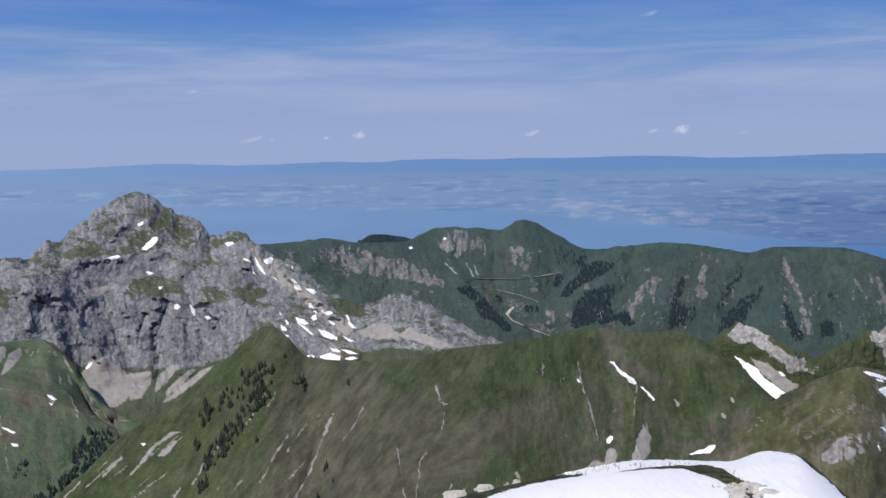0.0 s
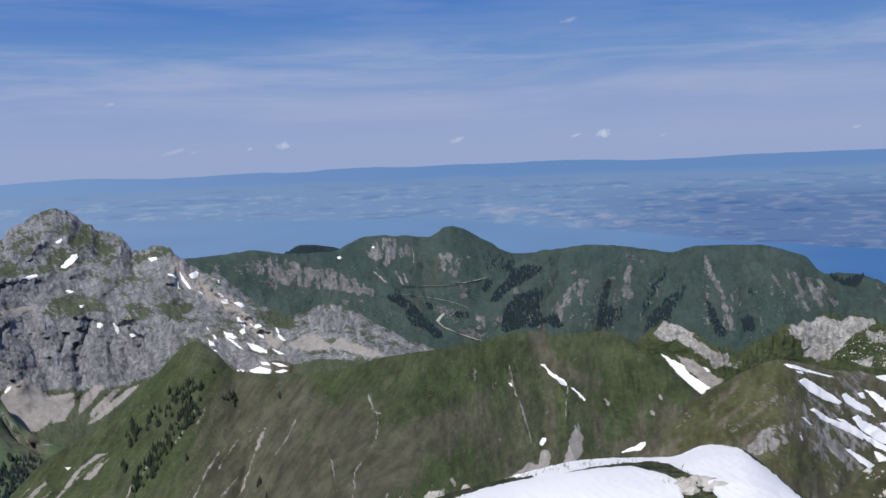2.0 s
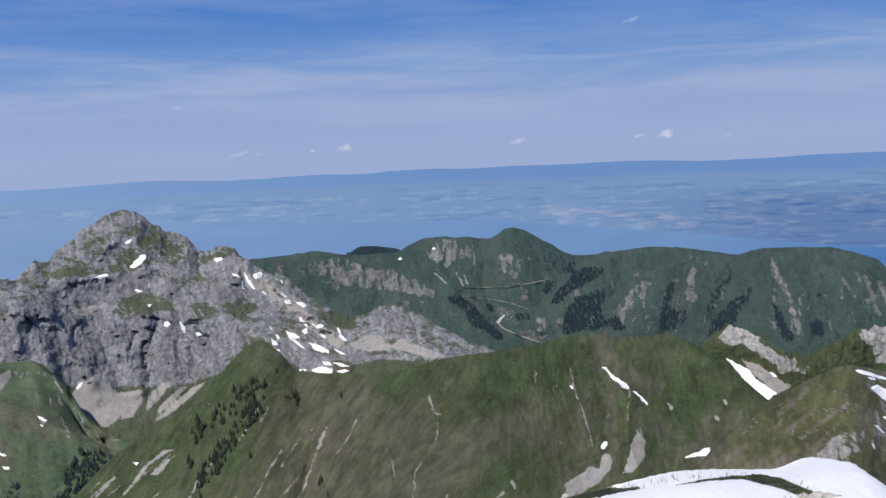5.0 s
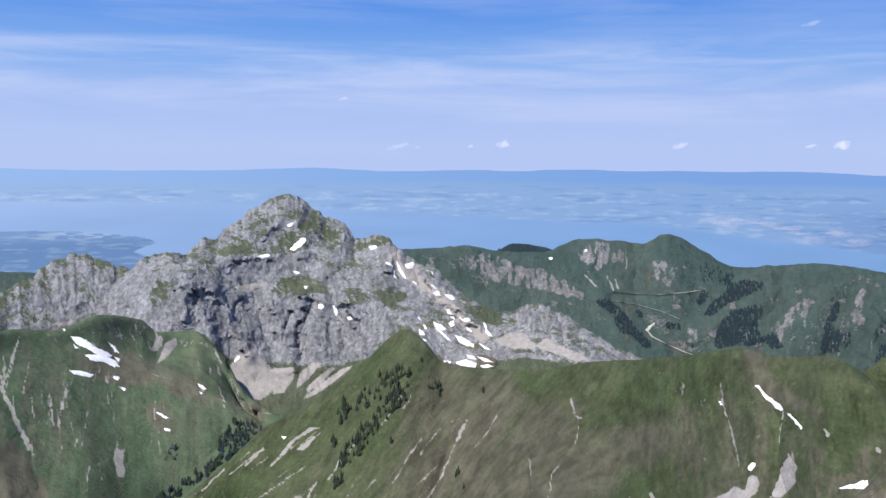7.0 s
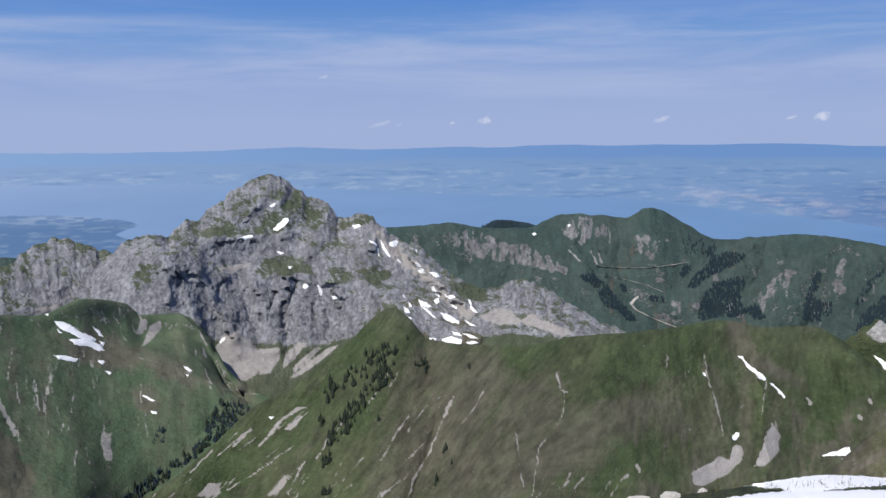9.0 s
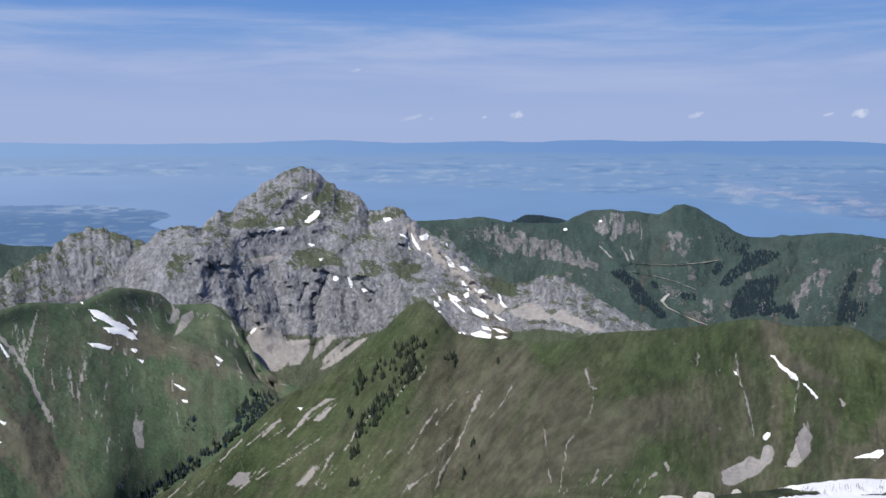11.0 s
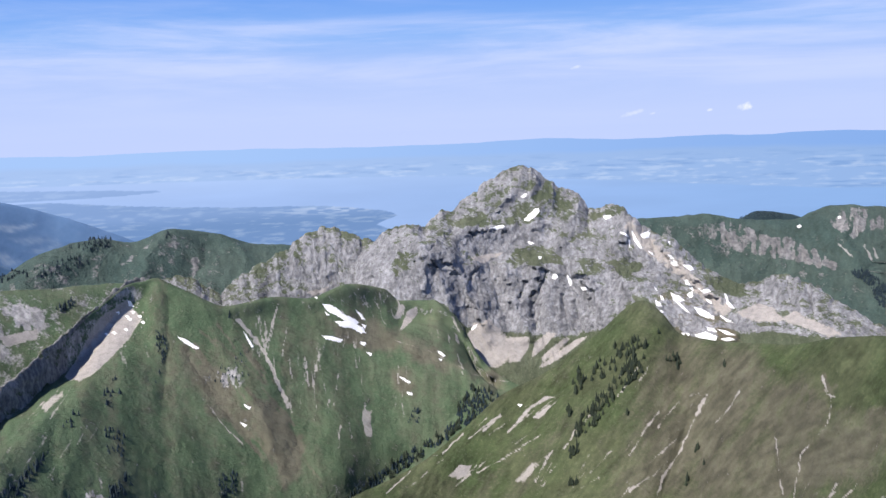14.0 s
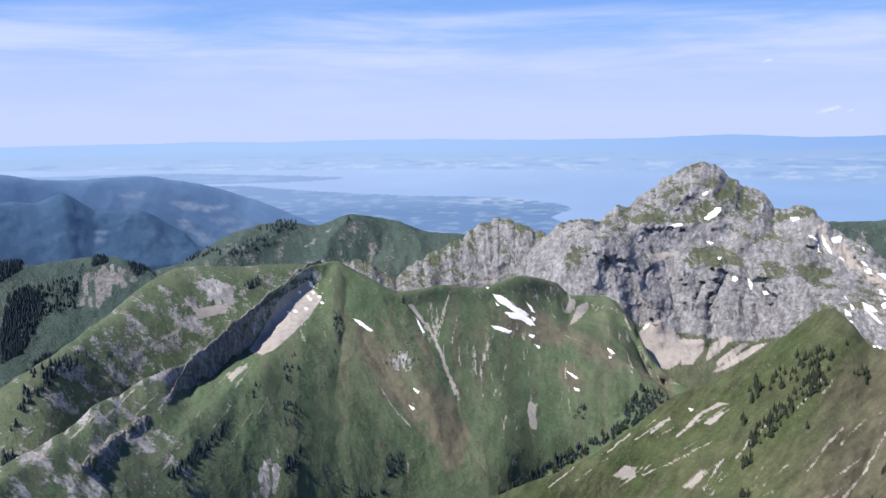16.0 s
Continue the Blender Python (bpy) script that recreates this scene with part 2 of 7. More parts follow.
class Land:
    """One mountain or slope: its relief, its cover, and where a sight line from the summit meets it."""

    def __init__(self, rows, crest, *args, **more):
        self.b, self.v, self.pts = relief(rows, *args, **more)
        self.crest = int(np.argmin(np.abs(self.v - crest)))
        flat = np.hypot(self.pts[..., 0], self.pts[..., 1])
        self.bear = np.degrees(np.arctan2(self.pts[..., 0], self.pts[..., 1]))
        self.fall = np.degrees(np.arctan2(self.pts[..., 2], flat))
        g = np.cross(np.gradient(self.pts, axis=1), np.gradient(self.pts, axis=0))
        self.up = np.abs(g[..., 2]) / np.maximum(np.linalg.norm(g, axis=2), 1e-9)
        self.steep = 1 - self.up
        self.parts = []
        self.store = {}
        self.cover = np.zeros((*self.pts.shape[:2], 4))

    def flow(self, size, seed, length=5.0, lean=0.0):
        """Noise drawn out down the fall line, about -1 to 1."""
        return fractal((self.bear - lean * (self.fall + 12)) / size + 0.3 * fractal(self.bear / size, self.fall / size, 0 * self.bear, 2, seed + 9),
                       self.fall / size / length, 0 * self.bear, 5, seed)

    def kept(self, key, make):
        if key not in self.store:
            self.store[key] = make()
        return self.store[key]

    def fill(self, channel, strength, outline, soft=0.0):
        wob = self.kept("wob", lambda: 0.16 * fractal(self.bear * 3, self.fall * 3, 0 * self.bear, 3, 77))
        lo, hi = np.searchsorted(self.b, (min(p[0] for p in outline) - 0.8 - 2 * soft, max(p[0] for p in outline) + 0.8 + 2 * soft))
        cut = np.s_[:, lo:hi]
        bear, fall = self.bear[cut] + wob[cut], self.fall[cut] + wob[cut] * 0.7
        inner = inside(outline, bear, fall)
        far = off_line(outline + outline[:1], bear, fall)
        mask = np.where(inner, smooth(-0.05, 0.2, far) * 0.6 + 0.4, smooth(0.1, 0.0, far) * 0.4)
        if channel == 0 and strength > 0:
            mask = mask * np.clip(0.7 + 2.2 * self.kept("ribs", lambda: self.flow(0.22, 31, 3.5))[cut], 0, 1.6)
        if soft:
            drift = self.kept("drift", lambda: fractal(self.bear * 0.8, self.fall * 0.8, 0 * self.bear, 5, 79))[cut]
            mask = smooth(-soft, soft, np.where(inner, far, -far) + drift * soft * 1.3)
        self.cover[..., channel][cut] += strength * mask

    def streak(self, channel, strength, width, line):
        lo, hi = np.searchsorted(self.b, (min(p[0] for p in line) - 2 * width - 0.5, max(p[0] for p in line) + 2 * width + 0.5))
        cut = np.s_[:, lo:hi]
        wob = self.kept("wob2", lambda: 0.1 * fractal(self.bear * 3, self.fall * 3, 0 * self.bear, 3, 78))[cut]
        uneven = self.kept("uneven", lambda: 0.45 + 1.0 * value_noise(self.bear * 5, self.fall * 5, 0 * self.bear, 5))[cut]
        broken = self.kept("broken", lambda: 0.5 + 0.7 * value_noise(self.bear * 3, self.fall * 3, 0 * self.bear, 6))[cut]
        mask = smooth(1.6, 0.5, off_line(line, self.bear[cut] + wob, self.fall[cut]) / (max(width * 0.8, 0.045) * uneven))
        self.cover[..., channel][cut] += strength * mask * broken

    def runnels(self, channel, strength, outline, count, lean, length, width, seed):
        """Many thin lines of bare earth or stones down a slope."""
        rng = random.Random(seed)
        xs, ys = [p[0] for p in outline], [p[1] for p in outline]
        made = 0
        while made < count:
            x, y = rng.uniform(min(xs), max(xs)), rng.uniform(min(ys), max(ys))
            if not inside(outline, np.array([x]), np.array([y]))[0]:
                continue
            made += 1
            line, turn, go = [(x, y)], rng.uniform(-0.25, 0.25), length * rng.uniform(0.4, 1.4)
            for k in range(4):
                x, y = x + (lean + turn) * go / 4 + rng.uniform(-0.03, 0.03), y - go / 4
                line.append((x, y))
            self.streak(channel, strength * rng.uniform(0.5, 1.2), width * rng.uniform(0.7, 1.5), line)

    def at(self, bearing, fall):
        i = float(np.clip((bearing - self.b[0]) / (self.b[1] - self.b[0]), 0, len(self.b) - 1.001))
        k, f = int(i), i % 1
        col = self.pts[self.crest:, k] * (1 - f) + self.pts[self.crest:, k + 1] * f
        el = self.fall[self.crest:, k] * (1 - f) + self.fall[self.crest:, k + 1] * f
        j = int(np.argmax(el <= fall)) if (el <= fall).any() else len(el) - 1
        if j == 0:
            return Vector(col[0])
        s = np.clip((fall - el[j - 1]) / min(el[j] - el[j - 1], -1e-6), 0, 1)
        return Vector(col[j - 1] * (1 - s) + col[j] * s)

    def build(self, name, material, label, category, kind="", facets=False):
        c = self.cover
        lean = self.lean if hasattr(self, "lean") else 0.0
        fine = self.flow(0.16, 91, 3.0, lean) + 0.7 * self.flow(0.6, 92, 2.0, lean) + 0.6 * fractal(self.bear, self.fall * 1.5, 0 * self.bear, 4, 93)
        c[..., 3] = 0.5 + 0.55 * fine
        ob = tagged(sheet(name, self.pts, material, c, facets), label, category, kind=kind)
        for p in self.parts:
            p.parent = ob
        return ob


def mesh_part(name, verts, faces, material, parent=None, smooth_faces=True):
    me = bpy.data.meshes.new(name)
    me.from_pydata(verts, [], faces)
    me.materials.append(material)
    if smooth_faces:
        me.polygons.foreach_set("use_smooth", np.ones(len(me.polygons), bool))
    ob = new(name, me)
    if parent:
        ob.parent = parent
    return ob

# ---- materials ----
def nodes_of(name):
    m = bpy.data.materials.new(name)
    m.use_nodes = True
    return m, m.node_tree.nodes, m.node_tree.links, m.node_tree.nodes["Principled BSDF"]


def ground_material(name, grass, grass2, rock, rock2, scree, earth, scale=1.0, bump=1.0, tones=(0.8, 1.2)):
    """Alpine ground: turf, rock, scree and bare earth, mixed by the cover attribute and broken up by noise."""
    m, n, l, p = nodes_of(name)
    p.inputs["Roughness"].default_value = 0.95
    p.inputs["Specular IOR Level"].default_value = 0.15
    pos = n.new("ShaderNodeNewGeometry")
    cov = n.new("ShaderNodeAttribute")
    cov.attribute_name = "cover"
    sep = n.new("ShaderNodeSeparateColor")
    l.new(cov.outputs["Color"], sep.inputs[0])

    def noise_at(size, detail=6, rough=0.6, stretch=(1, 1, 1)):
        mp = n.new("ShaderNodeMapping")
        mp.inputs["Scale"].default_value = [s / size for s in stretch]
        t = n.new("ShaderNodeTexNoise")
        t.inputs["Detail"].default_value, t.inputs["Roughness"].default_value, t.inputs["Scale"].default_value = detail, rough, 1.0
        l.new(pos.outputs["Position"], mp.inputs[0])
        l.new(mp.outputs[0], t.inputs["Vector"])
        return t.outputs[0]

    def math_(op, a, b, clamp=False):
        k = n.new("ShaderNodeMath")
        k.operation, k.use_clamp = op, clamp
        for s, v in zip(k.inputs, (a, b)):
            if isinstance(v, (int, float)):
                s.default_value = v
            else:
                l.new(v, s)
        return k.outputs[0]

    def ramp(v, lo, hi):
        r = n.new("ShaderNodeMapRange")
        r.interpolation_type = "SMOOTHSTEP"
        r.inputs[1].default_value, r.inputs[2].default_value = lo, hi
        l.new(v, r.inputs[0])
        return r.outputs[0]

    def mix(f, a, b):
        x = n.new("ShaderNodeMix")
        x.data_type = "RGBA"
        l.new(f, x.inputs[0])
        for s, v in ((x.inputs[6], a), (x.inputs[7], b)):
            if isinstance(v, tuple):
                s.default_value = (*v, 1)
            else:
                l.new(v, s)
        return x.outputs[2]

    big, mid, fine = noise_at(160 * scale), noise_at(26 * scale, 8, 0.65), noise_at(5 * scale, 8, 0.7)
    streak = noise_at(9 * scale, 6, 0.65, (1, 1, 0.5))
    turf = mix(ramp(big, 0.4, 0.62), grass, grass2)
    turf = mix(ramp(mid, 0.45, 0.8), turf, tuple(c * 0.72 for c in grass))
    turf = mix(ramp(fine, 0.5, 0.75), turf, tuple(c * 1.25 for c in grass2))
    # dark cracks, with the shadow of pockets in the rock painted in
    crack_shade = noise_at(11 * scale, 9, 0.78, (1, 1, 0.6))
    stone = mix(ramp(streak, 0.38, 0.62), rock, rock2)
    stone = mix(ramp(crack_shade, 0.57, 0.72), stone, tuple(c * 0.45 for c in rock))
    stone = mix(ramp(fine, 0.55, 0.8), stone, tuple(c * 1.15 for c in rock2))
    weather = n.new("ShaderNodeMapRange")
    weather.inputs[1].default_value, weather.inputs[2].default_value, weather.inputs[3].default_value, weather.inputs[4].default_value = 0.1, 0.9, 0.74, 1.36
    l.new(cov.outputs["Alpha"], weather.inputs[0])
    aged = n.new("ShaderNodeVectorMath")
    aged.operation = "SCALE"
    l.new(stone, aged.inputs[0])
    l.new(weather.outputs[0], aged.inputs[3])
    stone = aged.outputs[0]
    debris = mix(ramp(fine, 0.4, 0.7), scree, tuple(c * 0.8 for c in scree))
    soil = mix(ramp(mid, 0.4, 0.7), earth, tuple(c * 0.75 for c in earth))
    brk = math_("MULTIPLY", math_("SUBTRACT", math_("ADD", mid, math_("MULTIPLY", fine, 0.8)), 0.9), 1.6)

    def part_of(channel, soft=0.22, by=1.0):
        return ramp(math_("ADD", channel, math_("MULTIPLY", brk, by)), 0.5 - soft, 0.5 + soft)

    col = mix(part_of(sep.outputs[2], 0.5, 0.8), turf, soil)
    tone = n.new("ShaderNodeMapRange")
    tone.inputs[1].default_value, tone.inputs[2].default_value, tone.inputs[3].default_value, tone.inputs[4].default_value = 0.1, 0.9, *tones
    l.new(math_("ADD", cov.outputs["Alpha"], math_("MULTIPLY", math_("SUBTRACT", fine, 0.5), 0.5)), tone.inputs[0])
    toned = n.new("ShaderNodeVectorMath")
    toned.operation = "SCALE"
    l.new(col, toned.inputs[0])
    l.new(tone.outputs[0], toned.inputs[3])
    col = toned.outputs[0]
    scrub = noise_at(3.2 * scale, 5, 0.6)
    col = mix(ramp(math_("ADD", scrub, math_("MULTIPLY", big, 0.35)), 0.85, 0.95), col, tuple(c * 0.6 for c in grass))
    pebble = noise_at(4.1 * scale, 6, 0.7)
    col = mix(ramp(math_("ADD", pebble, math_("MULTIPLY", mid, 0.4)), 0.94, 1.02), col, tuple(c * 0.8 for c in scree))
    col = mix(part_of(sep.outputs[0], 0.16), col, stone)
    col = mix(part_of(sep.outputs[1], 0.25, 0.8), col, debris)
    l.new(col, p.inputs["Base Color"])
    bp = n.new("ShaderNodeBump")
    bp.inputs["Strength"].default_value, bp.inputs["Distance"].default_value = 1.0, 3.0 * scale * bump
    l.new(math_("ADD", math_("MULTIPLY", mid, 2.0), fine), bp.inputs["Height"])
    l.new(bp.outputs[0], p.inputs["Normal"])
    return m


near_ground = ground_material("alpine_turf", (0.051, 0.073, 0.032), (0.075, 0.089, 0.047), (0.17, 0.17, 0.172), (0.31, 0.305, 0.3),
                              (0.36, 0.34, 0.315), (0.108, 0.105, 0.075), 1.0, 1.0, (0.7, 1.34))
# meadow greens and earth cooled a little, haze included in the colour
valley_ground = ground_material("meadow_turf", (0.07, 0.11, 0.063), (0.098, 0.13, 0.079), (0.21, 0.21, 0.215), (0.36, 0.355, 0.35),
                                (0.4, 0.38, 0.345), (0.135, 0.13, 0.096), 1.0, 0.8, (0.84, 1.16))
# dark limestone, darkened further to stand for the shade on the steep face
shaded_cliff_rock = ground_material("shaded_cliff", (0.07, 0.085, 0.045), (0.095, 0.11, 0.06), (0.12, 0.12, 0.122), (0.24, 0.235, 0.23),
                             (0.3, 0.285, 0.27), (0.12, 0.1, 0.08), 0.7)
# grey limestone; its slight blue tint is haze put into the rock colours
massif_ground = ground_material("limestone_and_turf", (0.075, 0.092, 0.058), (0.1, 0.114, 0.078), (0.16, 0.163, 0.174), (0.274, 0.279, 0.294),
                                (0.38, 0.355, 0.33), (0.135, 0.115, 0.085))
pale_crag = ground_material("pale_limestone_and_turf", (0.05, 0.07, 0.032), (0.075, 0.09, 0.045), (0.24, 0.235, 0.225), (0.42, 0.41, 0.39),
                            (0.4, 0.37, 0.34), (0.12, 0.105, 0.075), 0.5)
hill_ground = ground_material("dry_turf", (0.075, 0.082, 0.036), (0.1, 0.102, 0.052), (0.2, 0.19, 0.18), (0.32, 0.31, 0.3),
                              (0.4, 0.37, 0.33), (0.15, 0.132, 0.1), 0.25, 0.6, (0.7, 1.3))
# turf for the far slopes, the blue haze of distance mixed into its colours
far_hazed_ground = ground_material("far_hazed_turf", (0.058, 0.094, 0.084), (0.08, 0.115, 0.1), (0.15, 0.153, 0.158), (0.265, 0.26, 0.257),
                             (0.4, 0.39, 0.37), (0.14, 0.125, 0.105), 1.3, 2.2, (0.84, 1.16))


def plain(name, colour, rough=0.8):
    m, n, l, p = nodes_of(name)
    p.inputs["Base Color"].default_value, p.inputs["Roughness"].default_value = (*colour, 1), rough
    return m


def speckled(name, colours, size, rough=0.95, bump=0.5, depth=1.0):
    """Colours broken up by noise of two sizes, with relief."""
    m, n, l, p = nodes_of(name)
    p.inputs["Roughness"].default_value = rough
    p.inputs["Specular IOR Level"].default_value = 0.2
    geo = n.new("ShaderNodeNewGeometry")
    t1, t2 = n.new("ShaderNodeTexNoise"), n.new("ShaderNodeTexNoise")
    for t, s in ((t1, 1 / size), (t2, 7 / size)):
        t.inputs["Scale"].default_value, t.inputs["Detail"].default_value, t.inputs["Roughness"].default_value = s, 8, 0.65
        l.new(geo.outputs["Position"], t.inputs["Vector"])
    mixv = n.new("ShaderNodeMath")
    mixv.operation = "MULTIPLY_ADD"
    mixv.inputs[1].default_value = 0.5
    hv = n.new("ShaderNodeMath")
    hv.operation = "MULTIPLY"
    hv.inputs[1].default_value = 0.5
    l.new(t2.outputs[0], hv.inputs[0])
    l.new(t1.outputs[0], mixv.inputs[0])
    l.new(hv.outputs[0], mixv.inputs[2])
    r = n.new("ShaderNodeValToRGB")
    r.color_ramp.elements[0].position, r.color_ramp.elements[1].position = 0.32, 0.68
    r.color_ramp.elements[0].color, r.color_ramp.elements[1].color = (*colours[0], 1), (*colours[-1], 1)
    for i, col in enumerate(colours[1:-1]):
        r.color_ramp.elements.new(0.32 + 0.36 * (i + 1) / (len(colours) - 1)).color = (*col, 1)
    l.new(mixv.outputs[0], r.inputs[0])
    l.new(r.outputs[0], p.inputs["Base Color"])
    bp = n.new("ShaderNodeBump")
    bp.inputs["Strength"].default_value, bp.inputs["Distance"].default_value = bump, depth
    l.new(mixv.outputs[0], bp.inputs["Height"])
    l.new(bp.outputs[0], p.inputs["Normal"])
    return m


scree_mat = speckled("scree", ((0.19, 0.178, 0.168), (0.34, 0.32, 0.305), (0.43, 0.41, 0.39)), 14, 0.95, 1.0, 3.0)
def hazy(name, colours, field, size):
    """Woods far off, blue haze painted into their colours, with paler pastures where the cover says so."""
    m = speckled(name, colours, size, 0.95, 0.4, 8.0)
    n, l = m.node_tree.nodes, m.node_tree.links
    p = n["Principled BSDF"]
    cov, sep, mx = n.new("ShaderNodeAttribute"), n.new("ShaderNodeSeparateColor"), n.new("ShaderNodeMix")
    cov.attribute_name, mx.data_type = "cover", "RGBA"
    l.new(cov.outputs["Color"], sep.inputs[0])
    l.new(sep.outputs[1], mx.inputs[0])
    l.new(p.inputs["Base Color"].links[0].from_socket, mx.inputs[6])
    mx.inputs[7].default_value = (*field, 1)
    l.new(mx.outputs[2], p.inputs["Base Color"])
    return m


# the farther range holds more of the painted haze: paler and bluer
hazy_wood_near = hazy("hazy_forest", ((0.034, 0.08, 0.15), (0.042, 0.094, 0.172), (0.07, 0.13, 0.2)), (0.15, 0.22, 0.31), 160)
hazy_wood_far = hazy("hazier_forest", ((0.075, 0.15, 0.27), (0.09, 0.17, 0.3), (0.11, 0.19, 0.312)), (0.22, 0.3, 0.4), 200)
snow_mat = speckled("old_snow", ((0.93, 0.93, 0.93), (0.96, 0.96, 0.96), (0.98, 0.98, 0.98)), 3.0, 0.6, 0.1, 0.03)
gravel_mat = speckled("pale_gravel", ((0.42, 0.4, 0.35), (0.5, 0.48, 0.43), (0.56, 0.54, 0.5)), 20, 0.9, 0.2)
needle_mat, n, l, p = nodes_of("spruce_needles")
info = n.new("ShaderNodeObjectInfo")
geo = n.new("ShaderNodeNewGeometry")
r = n.new("ShaderNodeValToRGB")
r.color_ramp.elements[0].color, r.color_ramp.elements[1].color = (0.011, 0.02, 0.013, 1), (0.026, 0.04, 0.02, 1)
add = n.new("ShaderNodeMath")
add.operation = "MULTIPLY_ADD"
add.inputs[1].default_value = 0.5
half = n.new("ShaderNodeMath")
half.operation = "MULTIPLY"
half.inputs[1].default_value = 0.5
l.new(geo.outputs["Random Per Island"], half.inputs[0])
l.new(info.outputs["Random"], add.inputs[0])
l.new(half.outputs[0], add.inputs[2])
l.new(add.outputs[0], r.inputs[0])
l.new(r.outputs[0], p.inputs["Base Color"])
p.inputs["Roughness"].default_value = 0.9
# needles seen from afar: blue haze is put into the colour
hazed_needle_mat = plain("hazed_far_woods", (0.011, 0.026, 0.036), 0.95)
bark_mat = plain("bark", (0.09, 0.065, 0.045), 0.95)
# same blue haze in the tones of the wooded hill
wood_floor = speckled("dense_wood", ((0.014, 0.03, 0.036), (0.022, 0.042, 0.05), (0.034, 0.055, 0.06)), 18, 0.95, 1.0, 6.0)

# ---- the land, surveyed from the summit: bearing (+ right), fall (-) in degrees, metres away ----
def cover_of(shape, rock=0.0, scree=0.0, earth=0.0):
    c = np.zeros((*shape[:2], 4))
    c[..., 0], c[..., 1], c[..., 2] = rock, scree, earth
    return c


def jag(row, amp, seed, gap=0.14):
    """A crest line broken into teeth and notches."""
    row = np.array(row, float)
    q = np.arange(row[0, 0], row[-1, 0], gap)
    e, dd = np.interp(q, row[:, 0], row[:, 1]), np.interp(q, row[:, 0], row[:, 2])
    teeth = fractal(q * 1.6, 0 * q, 0 * q, 4, seed, True) - 0.3 + 0.5 * (value_noise(q * 5, 0 * q, 0 * q, seed + 5) - 0.5)
    return [(float(a), float(b + amp * t), float(c)) for a, b, c, t in zip(q, e, dd, teeth)]


# base ground under everything
a = np.radians(np.arange(-180, 180.1, 1.0))
r = np.concatenate([np.linspace(0, 400, 12), np.linspace(450, 4400, 60)])
gz = -790 - 150 * smooth(2000, 4200, r)
base = np.stack([r[:, None] * np.sin(a), r[:, None] * np.cos(a), gz[:, None] + 0 * a], -1)
base[..., 2] += 25 * fractal(base[..., 0] / 300, base[..., 1] / 300, 0 * base[..., 2], 4, 3)
tagged(sheet("ground", base, far_hazed_ground, cover_of(base.shape)), "valley floors between the mountains, green pasture", "ground", kind="structure")

# main rocky massif
CREST = [(-29.0, -7.60, 2500), (-26.94, -6.07, 2450), (-26.08, -5.94, 2450), (-25.4, -5.81, 2450), (-24.55, -5.96, 2530), (-24.19, -5.48, 2540), (-23.49, -5.00, 2550), (-22.87, -5.15, 2570),
         (-22.28, -4.49, 2580), (-21.23, -3.87, 2600), (-20.87, -3.35, 2610), (-19.65, -2.68, 2630), (-19.12, -2.41, 2630), (-18.6, -2.27, 2640), (-17.9, -2.40, 2630), (-17.45, -2.78, 2630),
         (-17.03, -3.20, 2620), (-16.5, -3.62, 2620), (-15.97, -3.79, 2610), (-15.02, -4.03, 2590), (-14.81, -4.49, 2580), (-14.45, -5.08, 2570), (-14.03, -5.08, 2550), (-12.97, -4.83, 2500),
         (-12.26, -5.07, 2470), (-11.83, -5.42, 2460), (-11.19, -6.11, 2440), (-10.3, -6.63, 2420), (-9.41, -6.96, 2400), (-7.3, -8.80, 2350), (-5.2, -9.70, 2300), (-4.1, -9.40, 2280),
         (-2.7, -8.90, 2250), (-0.9, -9.90, 2200), (1.2, -11.2, 2150), (3.7, -12.2, 2100)]
BENCH = [(-29, -9.4, 2350), (-26.5, -7.4, 2330), (-24.9, -7.0, 2320), (-22.3, -7.4, 2380), (-19.6, -8.2, 2380), (-17.1, -7.2, 2400), (-14.4, -7.7, 2360), (-12.3, -8.1, 2330),
         (-8.7, -10.2, 2250), (-5, -10.9, 2200), (-2, -10.6, 2150), (3.7, -13, 2050)]
FOOT = [(-29, -11.0, 2120), (-26.4, -11.3, 2100), (-23.7, -10.7, 2120), (-21.8, -12.2, 2080), (-19.0, -12.5, 2080), (-15.9, -12.8, 2080), (-13.0, -12.1, 2090), (-11.2, -10.6, 2150),
        (-10.2, -11.3, 2120), (-8, -12.9, 2060), (-5.5, -12.9, 2040), (-3.7, -12.4, 2040), (3.7, -13.6, 1980)]
FOOT = [(b, e, float(np.interp(b, [q[0] for q in BENCH], [q[2] for q in BENCH])) - (130 if b < -11.5 else 140)) for b, e, d in FOOT]
CREST = jag(CREST, 0.19, 5, 0.08)
